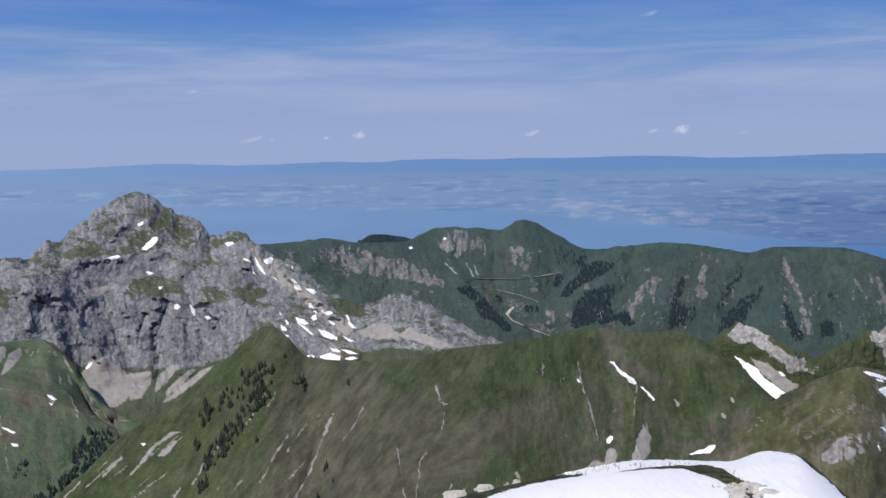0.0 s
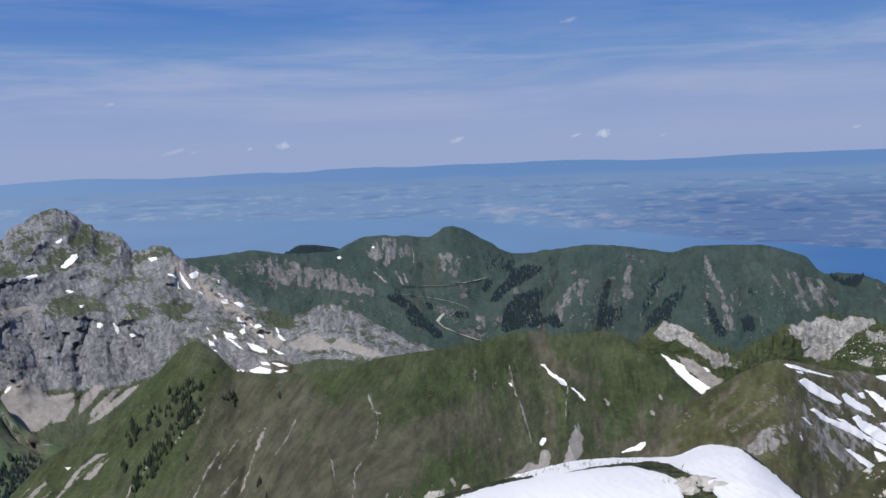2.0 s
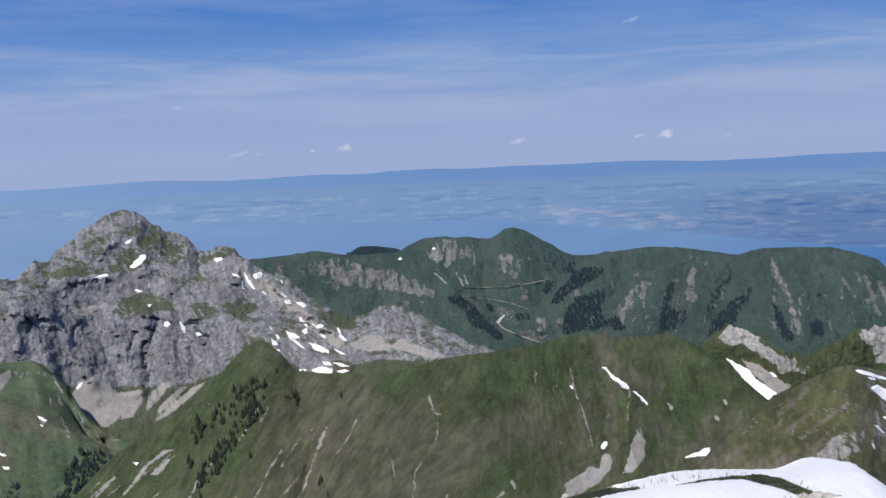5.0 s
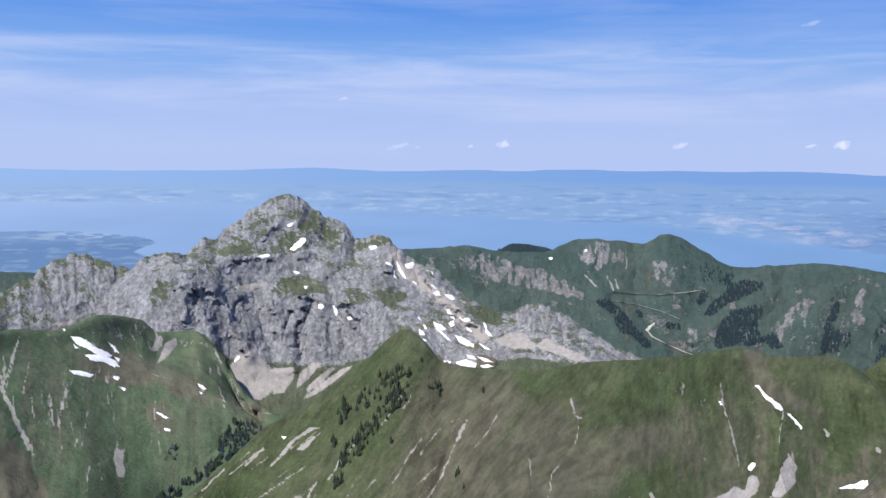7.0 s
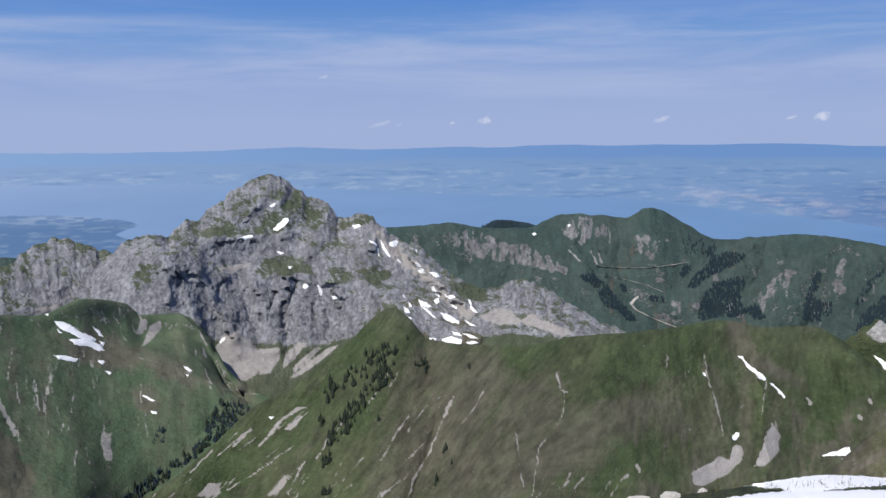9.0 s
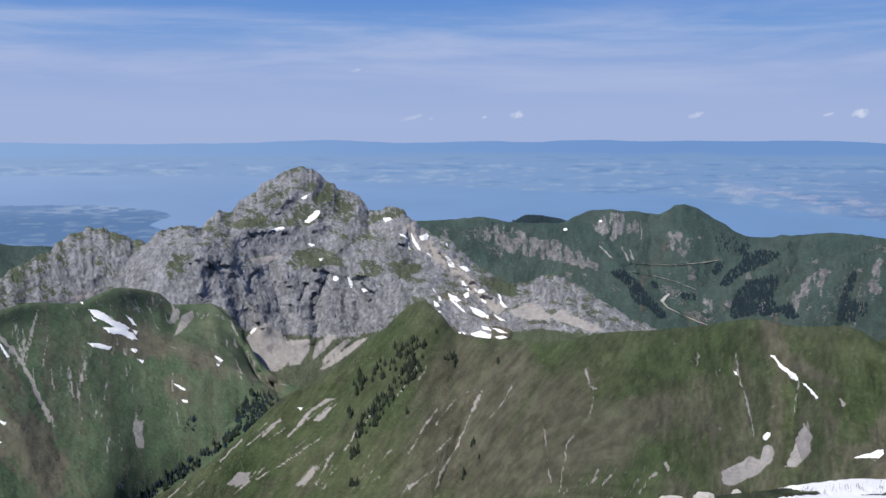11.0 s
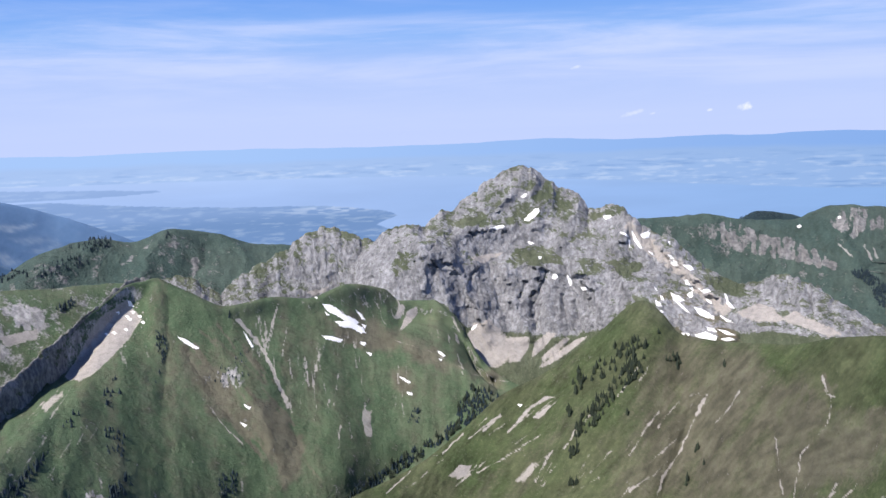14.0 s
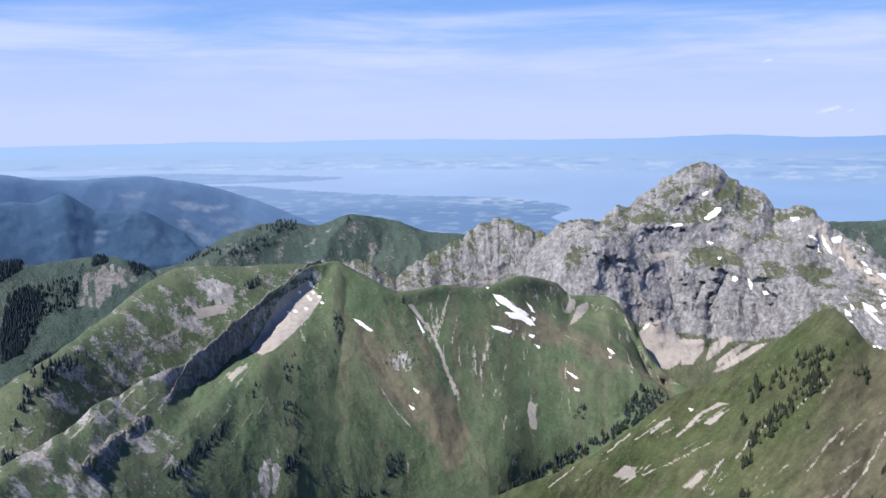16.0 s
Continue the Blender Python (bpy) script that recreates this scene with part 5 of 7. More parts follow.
snow_patch(banded, [(-42.28, -10.33), (-42.1, -10.3), (-41.99, -10.42), (-42.12, -10.49)])
snow_patch(banded, [(-42.14, -10.71), (-41.95, -10.67), (-41.84, -10.79), (-41.98, -10.86)])
snow_patch(banded, [(-43.13, -11.03), (-42.95, -11.0), (-42.85, -11.12), (-42.98, -11.19)])
snow_patch(banded, [(-43.81, -11.15), (-43.63, -11.11), (-43.52, -11.24), (-43.65, -11.31)])
snow_patch(banded, [(-44.26, -11.18), (-44.08, -11.15), (-43.98, -11.27), (-44.11, -11.34)])
snow_patch(banded, [(-42.88, -10.46), (-42.69, -10.42), (-42.59, -10.54), (-42.72, -10.62)])
scree_fan(massif, [(-22.4, -12.95), (-22.0, -12.5), (-21.6, -11.95), (-21.2, -12.1), (-20.8, -11.65), (-20.5, -12.15), (-20.0, -12.3), (-19.75, -12.85), (-19.3, -12.95), (-18.95, -13.1), (-19.35, -13.9), (-19.8, -14.5), (-20.23, -14.8), (-21.50, -14.65), (-22.29, -14.1)])
massif.fill(1, 1, [(-22.4, -12.95), (-22.0, -12.5), (-21.6, -11.95), (-21.2, -12.1), (-20.8, -11.65), (-20.5, -12.15), (-20.0, -12.3), (-19.75, -12.85), (-19.3, -12.95), (-18.95, -13.1), (-19.35, -13.9), (-19.8, -14.5), (-20.23, -14.8), (-21.50, -14.65), (-22.29, -14.1)])
scree_fan(massif, [(-19.26, -12.98), (-18.15, -12.86), (-18.27, -13.67), (-18.85, -14.45), (-19.59, -14.49)])
massif.fill(1, 1, [(-19.26, -12.98), (-18.15, -12.86), (-18.27, -13.67), (-18.85, -14.45), (-19.59, -14.49)])
scree_fan(massif, [(-17.89, -13.32), (-17.04, -12.64), (-16.49, -12.75), (-17.35, -13.71), (-18.11, -14.31)])
massif.fill(1, 1, [(-17.89, -13.32), (-17.04, -12.64), (-16.49, -12.75), (-17.35, -13.71), (-18.11, -14.31)])
scree_fan(massif, [(-17.36, -14.07), (-15.93, -12.96), (-15.66, -13.06), (-16.52, -13.93), (-17.37, -14.44)])
massif.fill(1, 1, [(-17.36, -14.07), (-15.93, -12.96), (-15.66, -13.06), (-16.52, -13.93), (-17.37, -14.44)])
scree_fan(massif, [(-17.76, -14.83), (-16.90, -14.28), (-15.38, -13.16), (-14.34, -12.80), (-15.01, -13.36), (-16.35, -14.30), (-17.38, -14.80)])
massif.fill(1, 1, [(-17.76, -14.83), (-16.90, -14.28), (-15.38, -13.16), (-14.34, -12.80), (-15.01, -13.36), (-16.35, -14.30), (-17.38, -14.80)])
scree_fan(massif, [(-26.42, -12.32), (-25.93, -11.13), (-25.22, -10.82), (-25.16, -11.27), (-25.98, -12.09)])
massif.fill(1, 1, [(-26.42, -12.32), (-25.93, -11.13), (-25.22, -10.82), (-25.16, -11.27), (-25.98, -12.09)])
scree_fan(massif, [(-26.72, -11.51), (-26.43, -10.91), (-26.07, -10.59), (-26.01, -10.94), (-26.38, -11.62)])
massif.fill(1, 1, [(-26.72, -11.51), (-26.43, -10.91), (-26.07, -10.59), (-26.01, -10.94), (-26.38, -11.62)])
scree_fan(banded, [(-26.42, -12.32), (-25.93, -11.13), (-25.22, -10.82), (-25.16, -11.27), (-25.98, -12.09)])
banded.fill(1, 1, [(-26.42, -12.32), (-25.93, -11.13), (-25.22, -10.82), (-25.16, -11.27), (-25.98, -12.09)])
scree_fan(banded, [(-26.72, -11.51), (-26.43, -10.91), (-26.07, -10.59), (-26.01, -10.94), (-26.38, -11.62)])
banded.fill(1, 1, [(-26.72, -11.51), (-26.43, -10.91), (-26.07, -10.59), (-26.01, -10.94), (-26.38, -11.62)])
scree_fan(massif, [(-5.58, -11.33), (-4.44, -10.74), (-3.50, -10.96), (-2.94, -11.51), (-2.38, -11.14), (-1.06, -11.67), (0.34, -12.29), (-0.41, -12.54), (-1.44, -12.14), (-2.37, -11.87), (-2.94, -11.69), (-3.50, -11.79), (-4.82, -11.79)])
massif.fill(1, 1, [(-5.58, -11.33), (-4.44, -10.74), (-3.50, -10.96), (-2.94, -11.51), (-2.38, -11.14), (-1.06, -11.67), (0.34, -12.29), (-0.41, -12.54), (-1.44, -12.14), (-2.37, -11.87), (-2.94, -11.69), (-3.50, -11.79), (-4.82, -11.79)])
scree_fan(crags, [(18.56, -12.68), (19.59, -12.99), (20.35, -13.49), (21.47, -14.18), (20.75, -14.55), (20.37, -14.36), (19.43, -13.73), (19.04, -13.20)])
crags.fill(1, 1, [(18.56, -12.68), (19.59, -12.99), (20.35, -13.49), (21.47, -14.18), (20.75, -14.55), (20.37, -14.36), (19.43, -13.73), (19.04, -13.20)])
scree_fan(crags, [(25.90, -12.39), (26.57, -11.89), (27.47, -12.61), (26.78, -12.81)])
crags.fill(1, 1, [(25.90, -12.39), (26.57, -11.89), (27.47, -12.61), (26.78, -12.81)])
scree_fan(crag, [(-32.27, -9.67), (-31.46, -9.59), (-30.63, -9.29), (-30.93, -9.66), (-31.75, -9.88)])
crag.fill(1, 1, [(-32.27, -9.67), (-31.46, -9.59), (-30.63, -9.29), (-30.93, -9.66), (-31.75, -9.88)])
scree_fan(massif, [(-21.74, -7.88), (-20.91, -7.77), (-19.69, -7.66), (-20.31, -8.02), (-21.00, -8.25), (-21.52, -8.12)])
massif.fill(1, 1, [(-21.74, -7.88), (-20.91, -7.77), (-19.69, -7.66), (-20.31, -8.02), (-21.00, -8.25), (-21.52, -8.12)])
massif.fill(0, -0.6, [(-25.94, -11.30), (-25.22, -10.64), (-24.17, -10.53), (-23.49, -11.11), (-22.49, -12.43), (-22.36, -13.69), (-23.95, -13.39), (-25.31, -12.58)], 0.18)
massif.fill(0, -0.6, [(-12.68, -11.55), (-11.70, -10.32), (-10.75, -10.65), (-9.81, -11.67)], 0.18)
massif.fill(0, -0.45, [(-7.54, -9.29), (-5.95, -9.30), (-5.00, -10.24), (-5.64, -10.24), (-7.23, -9.76)], 0.18)
massif.fill(0, -0.68, [(-6.60, -12.34), (-3.73, -12.62), (-0.17, -12.64), (-0.16, -14.03), (-7.33, -14.08)], 0.18)
scree_fan(ridge, [(-19.65, -18.66), (-18.49, -17.33), (-17.35, -16.59), (-16.60, -16.54), (-18.12, -17.26), (-18.98, -18.18)])
ridge.fill(1, 1, [(-19.65, -18.66), (-18.49, -17.33), (-17.35, -16.59), (-16.60, -16.54), (-18.12, -17.26), (-18.98, -18.18)])
scree_fan(ridge, [(-18.14, -17.88), (-16.99, -17.06), (-16.90, -17.15), (-17.77, -17.90)])
ridge.fill(1, 1, [(-18.14, -17.88), (-16.99, -17.06), (-16.90, -17.15), (-17.77, -17.90)])
scree_fan(ridge, [(-23.60, -21.24), (-22.84, -20.55), (-22.12, -20.70), (-22.52, -21.35)])
ridge.fill(1, 1, [(-23.60, -21.24), (-22.84, -20.55), (-22.12, -20.70), (-22.52, -21.35)])
ridge.fill(1, 0.8, [(-19.39, -21.62), (-18.23, -20.50), (-17.66, -20.37), (-18.65, -21.68)])
scree_fan(ridge, [(12.49, -16.86), (12.85, -17.68), (12.80, -18.53), (12.06, -19.44), (11.47, -19.59), (11.86, -18.45)])
ridge.fill(1, 1, [(12.49, -16.86), (12.85, -17.68), (12.80, -18.53), (12.06, -19.44), (11.47, -19.59), (11.86, -18.45)])
scree_fan(ridge, [(10.21, -18.43), (10.65, -18.40), (10.67, -19.24), (9.83, -20.17), (8.43, -20.97), (7.89, -20.85), (7.78, -20.18), (8.93, -19.57), (9.44, -19.10), (10.06, -19.30)])
ridge.fill(1, 1, [(10.21, -18.43), (10.65, -18.40), (10.67, -19.24), (9.83, -20.17), (8.43, -20.97), (7.89, -20.85), (7.78, -20.18), (8.93, -19.57), (9.44, -19.10), (10.06, -19.30)])
ridge.fill(2, -0.5, [(-0.15, -12.39), (8.18, -11.40), (8.24, -13.88), (3.59, -15.18), (-0.12, -15.66)], 0.9)
ridge.fill(2, -0.5, [(11.62, -11.23), (15.57, -11.32), (17.99, -12.47), (15.82, -17.36), (13.44, -15.24)], 0.9)
wooded.fill(0, 0.9, [(-56.45, -10.04), (-56.00, -8.38), (-54.97, -7.69), (-53.71, -7.77), (-53.04, -8.87), (-54.74, -9.80), (-55.31, -10.32)])
scree_fan(banded, [(-44.44, -10.22), (-42.80, -9.29), (-42.04, -10.52), (-43.92, -12.43), (-45.16, -13.49), (-46.55, -13.41)])
banded.fill(1, 1, [(-44.44, -10.22), (-42.80, -9.29), (-42.04, -10.52), (-43.92, -12.43), (-45.16, -13.49), (-46.55, -13.41)])
scree_fan(banded, [(-46.55, -13.39), (-43.29, -10.75), (-42.18, -10.57), (-42.88, -11.64), (-44.47, -13.08), (-45.80, -13.76)])
banded.fill(1, 1, [(-46.55, -13.39), (-43.29, -10.75), (-42.18, -10.57), (-42.88, -11.64), (-44.47, -13.08), (-45.80, -13.76)])
banded.fill(1, 0.9, [(-48.01, -14.78), (-46.69, -14.13), (-46.70, -14.45), (-47.82, -15.22)])
banded.fill(1, 0.8, [(-50.81, -15.40), (-49.29, -14.58), (-48.32, -14.44), (-49.75, -15.28)])
banded.fill(2, 0.7, [(-34.67, -16.47), (-33.63, -17.22), (-32.88, -20.29), (-34.19, -21.20), (-35.48, -18.44)], 0.45)
banded.fill(2, 0.6, [(-39.71, -12.68), (-38.05, -13.84), (-37.18, -16.96), (-37.88, -16.90), (-39.49, -14.74)], 0.45)
banded.fill(2, 0.6, [(-34.43, -16.51), (-33.55, -17.30), (-32.93, -20.00), (-34.65, -19.71)], 0.45)
banded.fill(2, 0.6, [(-31.71, -10.82), (-30.32, -11.81), (-28.71, -12.47), (-27.23, -13.30), (-28.91, -13.15), (-30.79, -11.59)], 0.45)
banded.fill(2, 0.5, [(-26.98, -14.89), (-26.15, -15.66), (-26.35, -16.16), (-27.00, -15.40)], 0.45)
banded.fill(0, 0.8, [(-46.93, -22.13), (-45.95, -19.87), (-45.17, -19.83), (-45.12, -21.28), (-45.27, -22.27)])
banded.fill(0, 0.3, [(-39.84, -14.36), (-36.45, -13.81), (-36.70, -15.11), (-38.05, -14.86)])
scree_fan(behind, [(-49.84, -10.73), (-47.82, -10.53), (-47.85, -11.06), (-49.55, -11.38)])
behind.fill(1, 1, [(-49.84, -10.73), (-47.82, -10.53), (-47.85, -11.06), (-49.55, -11.38)])
behind.fill(1, 0.9, [(-53.57, -13.07), (-52.53, -12.64), (-50.41, -11.64), (-50.85, -12.14), (-52.96, -13.02)])
behind.fill(0, 0.5, [(-50.29, -10.11), (-49.28, -8.99), (-47.36, -9.29), (-46.62, -10.32), (-48.00, -10.63), (-49.76, -10.92)])
behind.fill(1, 0.7, [(-55.67, -14.71), (-54.11, -13.74), (-54.02, -13.96), (-55.26, -14.55)])
massif.fill(2, 0.7, [(-10.24, -10.33), (-8.29, -10.28), (-6.5, -11.28), (-5.22, -12.97), (-8.23, -13.08), (-9.5, -11.89)], 0.3)
massif.streak(1, 1.1, 0.42, [(-11.78, -6.24), (-10.39, -7.68), (-8.81, -8.80), (-7.55, -10.23), (-6.28, -11.18)])
ridge.streak(1, 1, 0.07, [(-10.29, -22.23), (-9.89, -21.06), (-8.90, -19.67), (-8.11, -17.89), (-7.29, -16.27)])
ridge.streak(1, 0.8, 0.06, [(-6.76, -17.81), (-5.99, -17.00), (-5.41, -15.92)])
ridge.streak(2, 0.8, 0.09, [(-11.21, -19.44), (-9.64, -17.33)])
ridge.streak(1, 0.7, 0.11, [(-12.03, -22.04), (-10.86, -21.21)])
ridge.streak(1, 0.7, 0.09, [(-15.01, -21.91), (-13.94, -21.36)])
ridge.streak(2, 0.7, 0.13, [(-3.32, -17.35), (-3.13, -19.31), (-2.93, -20.89)])
ridge.streak(1, 0.8, 0.05, [(-0.77, -14.77), (-0.20, -16.03), (-0.38, -17.47), (-1.79, -19.28), (-2.26, -22.09)])
ridge.streak(2, 0.8, 0.15, [(-0.58, -15.49), (0.08, -15.30)])
ridge.streak(1, 0.8, 0.06, [(-21.77, -21.08), (-19.90, -20.21), (-17.61, -18.88)])
ridge.streak(2, 0.6, 0.33, [(10.10, -11.84), (11.02, -13.71)])
ridge.streak(1, 0.9, 0.07, [(8.22, -13.18), (8.52, -14.57), (9.00, -15.94), (9.55, -17.98)])
ridge.streak(1, 0.9, 0.07, [(11.90, -14.60), (11.72, -16.76)])
ridge.streak(2, 0.7, 0.30, [(16.58, -16.28), (16.47, -17.45)])
ridge.streak(2, 0.6, 0.26, [(14.55, -18.34), (15.85, -17.85)])
ridge.streak(2, 0.7, 0.22, [(18.14, -15.77), (18.40, -16.39)])
ridge.streak(2, 0.6, 0.19, [(13.45, -15.75), (14.00, -16.89)])
ridge.streak(1, 0.6, 0.09, [(-0.46, -21.69), (0.10, -21.15)])
ridge.streak(1, 0.5, 0.11, [(2.19, -21.92), (2.75, -21.03)])
ridge.streak(2, 0.5, 0.19, [(-8.67, -16.80), (-8.27, -15.17)])
ridge.streak(2, 0.5, 0.15, [(-9.81, -16.06), (-9.51, -14.97)])
ridge.streak(2, 0.5, 0.15, [(-5.98, -15.55), (-5.60, -15.01)])
banded.streak(1, 0.9, 0.09, [(-36.34, -11.03), (-35.19, -12.66), (-34.39, -14.43), (-33.59, -16.37)])
banded.streak(1, 0.7, 0.07, [(-34.77, -11.29), (-34.89, -13.71)])
banded.streak(1, 0.8, 0.07, [(-34.03, -10.46), (-34.68, -13.03)])
banded.streak(2, 0.7, 0.14, [(-39.41, -13.39), (-37.18, -16.96), (-34.12, -19.88)])
banded.streak(1, 0.5, 0.04, [(-29.21, -9.66), (-28.93, -10.55), (-28.80, -11.08)])
banded.streak(1, 0.5, 0.04, [(-28.56, -9.88), (-28.41, -10.76)])
banded.streak(1, 0.5, 0.04, [(-27.64, -9.77), (-27.44, -10.66)])
banded.streak(1, 0.5, 0.04, [(-33.45, -13.50), (-33.38, -14.85)])
banded.streak(1, 0.5, 0.04, [(-31.88, -13.69), (-31.78, -14.54)])
banded.streak(1, 0.5, 0.04, [(-31.45, -17.10), (-30.53, -15.36)])
banded.streak(1, 0.6, 0.09, [(-28.97, -17.24), (-28.86, -18.27)])
banded.streak(1, 0.6, 0.06, [(-34.32, -14.89), (-33.79, -16.28)])
lefth.streak(0, 0.5, 0.12, [(-42.94, -7.28), (-41.71, -6.51), (-41.10, -5.93)])
lefth.streak(0, 0.7, 0.28, [(-39.15, -8.60), (-38.71, -7.40)])
lefth.streak(1, 0.5, 0.04, [(-36.85, -6.02), (-36.58, -7.44)])
lefth.streak(1, 0.4, 0.06, [(-38.31, -7.61), (-37.10, -8.24)])
track(green, [(1.71, -8.16), (2.90, -8.22), (4.72, -8.24), (6.15, -8.02), (7.21, -7.82)], 3.4)
track(green, [(1.44, -8.67), (3.28, -8.91), (4.74, -9.25), (5.83, -9.67)], 2.2)
track(green, [(4.30, -9.93), (3.81, -10.41), (4.22, -10.81), (5.14, -11.24), (6.05, -11.57), (6.86, -11.81)], 3.6)

massif.fill(0, -0.45, [(-22.46, -5.44), (-20.37, -5.1), (-18.61, -4.58), (-17.56, -3.88), (-16.15, -4.4), (-15.44, -4.92), (-16.85, -5.28), (-17.91, -5.98), (-19.67, -5.87), (-21.08, -6.08), (-22.47, -5.86)], 0.18)
massif.fill(0, -0.64, [(-19.51, -8.26), (-18.98, -7.39), (-17.56, -7.28), (-16.5, -7.57), (-16.14, -8.27), (-17.57, -8.55), (-18.99, -8.62)], 0.18)
massif.fill(0, -0.6, [(-13.29, -8.26), (-12.23, -7.96), (-11.15, -8.58), (-11.86, -9.3), (-12.93, -8.96)], 0.18)
massif.fill(0, -0.52, [(-14.38, -5.45), (-13.32, -5.02), (-12.26, -5.15), (-12.61, -5.64), (-14.02, -5.73)], 0.18)
massif.fill(0, -0.25, [(-24.37, -5.77), (-22.98, -5.26), (-22.82, -6.31), (-23.87, -6.64)], 0.18)
massif.fill(0, -0.56, [(-26.63, -7.46), (-25.26, -7.31), (-24.93, -8.19), (-26.33, -9.19), (-26.67, -8.84)], 0.18)
massif.fill(0, -0.41, [(-16.14, -8.09), (-14.01, -8.26), (-13.29, -8.78), (-14.35, -9.32), (-16.14, -8.97)], 0.18)
massif.fill(0, -0.26, [(-17.9, -3.01), (-16.85, -3.53), (-15.97, -4.22), (-17.56, -4.4), (-18.61, -4.05)], 0.18)
massif.fill(0, -0.3, [(-17.56, -6.16), (-14.38, -5.8), (-14.01, -6.85), (-15.79, -7.21)], 0.18)
massif.fill(0, -0.3, [(-21.41, -4.4), (-19.31, -3.71), (-18.61, -4.4), (-21.07, -5.17)], 0.18)
massif.fill(0, 0.3, [(-24.58, -7.85), (-22.84, -7.7), (-19.71, -11.07), (-19.72, -11.94), (-22.21, -12.25), (-24.28, -10.29)])
green.fill(0, 0.75, [(-0.59, -5.93), (-0.06, -5.09), (0.78, -5.01), (1.69, -5.17), (2.46, -5.47), (2.62, -6.77), (2.15, -6.31), (1.39, -6.31), (0.78, -6.92), (0.02, -6.31)])
green.fill(0, 0.65, [(3.77, -6.46), (4.46, -6.0), (5.23, -6.38), (6.16, -6.53), (5.86, -7.07), (5.09, -7.61), (4.31, -7.38)])
green.fill(0, 0.85, [(-3.59, -6.88), (-2.7, -6.74), (-1.65, -7.36), (-0.59, -7.82), (0.17, -8.44), (0.02, -8.74), (-1.2, -8.42), (-2.4, -7.8), (-3.6, -8.09)])
green.fill(0, 0.8, [(12.23, -8.51), (12.68, -8.05), (13.76, -8.1), (13.0, -8.5), (12.71, -9.27), (12.25, -9.58), (11.64, -10.51), (11.01, -9.91), (11.47, -9.45)])
green.fill(0, 0.6, [(15.44, -7.82), (16.04, -7.2), (16.1, -9.32), (15.32, -9.19)])
green.fill(0, 0.85, [(6.35, -10.13), (6.97, -10.2), (6.82, -10.89), (6.43, -10.89)])
green.fill(0, 0.9, [(8.66, -8.27), (8.97, -8.27), (8.9, -8.88), (8.59, -8.96)])
green.fill(0, 0.8, [(9.46, -10.25), (10.16, -10.08), (10.09, -10.62), (9.55, -10.7)])
green.fill(0, 0.7, [(12.13, -7.44), (12.9, -7.35), (12.68, -7.74), (12.22, -7.75)])
green.fill(0, 0.8, [(-7.1, -6.81), (-6.49, -5.79), (-5.68, -5.9), (-4.46, -6.44), (-3.23, -7.08), (-1.78, -7.41), (-0.31, -8.27), (-0.73, -8.58), (-2.4, -8.14), (-3.86, -8.01), (-5.29, -7.78)])
green.streak(0, 0.8, 0.13, [(20.4, -6.76), (20.75, -7.8), (21.52, -9.24)])
green.streak(0, 0.6, 0.1, [(24.23, -7.85), (24.87, -8.85)])
green.streak(0, 0.8, 0.14, [(25.43, -7.79), (26.1, -9.8)])
green.streak(0, 0.8, 0.2, [(26.13, -8.06), (26.88, -9.55)])
green.streak(0, 0.7, 0.15, [(26.82, -8.12), (27.66, -9.49)])
green.streak(0, 0.6, 0.15, [(29.91, -8.33), (30.34, -9.49)])
green.streak(0, 0.5, 0.1, [(21.17, -8.21), (21.88, -11.1)])
green.streak(0, 0.6, 0.12, [(15.88, -7.34), (15.82, -9.26)])
green.streak(1, 1, 0.08, [(1.39, -7.23), (1.7, -7.99)])
green.streak(1, 1, 0.09, [(1.85, -7.38), (2.01, -7.92)])
green.streak(1, 0.9, 0.07, [(0.02, -7.15), (0.7, -7.83)])
green.streak(1, 0.7, 0.05, [(0.7, -5.09), (0.48, -6.46)])
green.streak(1, 0.7, 0.05, [(1.08, -5.09), (0.93, -6.77)])
green.streak(1, 0.7, 0.06, [(2.46, -5.55), (2.54, -6.7)])
green.runnels(0, 0.5, [(10.79, -6.49), (25.84, -7.03), (28.51, -10.18), (10.86, -11.39)], 26, -0.1, 1.2, 0.07, 3)
green.runnels(2, 0.6, [(0.2, -4.81), (10.43, -6.49), (10.86, -11.04), (2.31, -10.4)], 20, 0.0, 1.0, 0.08, 4)
ridge.fill(2, -0.8, [(-4.45, -12.86), (-0.18, -12.47), (6.07, -12.45), (9.7, -11.34), (8.95, -13.65), (5.09, -15.2), (0.2, -15.73), (-3.74, -14.42)], 0.9)
ridge.fill(2, -0.8, [(11.32, -11.25), (15.7, -11.39), (18.35, -12.29), (18.5, -15.41), (16.44, -14.69), (13.96, -14.12), (11.68, -12.49)], 0.9)
ridge.fill(2, -0.6, [(2.71, -18.67), (6.87, -18.1), (8.24, -18.66), (7.27, -20.68), (2.04, -21.67)], 0.9)
ridge.fill(2, -0.4, [(-13.06, -12.58), (-10.18, -11.6), (-9.48, -12.66), (-11.3, -14.01), (-16.03, -17.27), (-20.76, -20.93), (-26.89, -20.93), (-21.69, -18.23), (-15.99, -15.57)], 0.9)
ridge.fill(2, 0.24, [(-9.49, -13.35), (-1.59, -14.05), (-0.15, -16.76), (6.14, -15.82), (7.54, -17.73), (2.01, -19.04), (-1.56, -21.81), (-13.28, -22.07), (-11.0, -17.46)], 0.9)
ridge.streak(2, 0.8, 0.5, [(10.04, -11.59), (11.39, -13.5), (13.98, -14.6)])
ridge.streak(2, 0.8, 0.35, [(8.1, -13.2), (8.47, -14.35)])
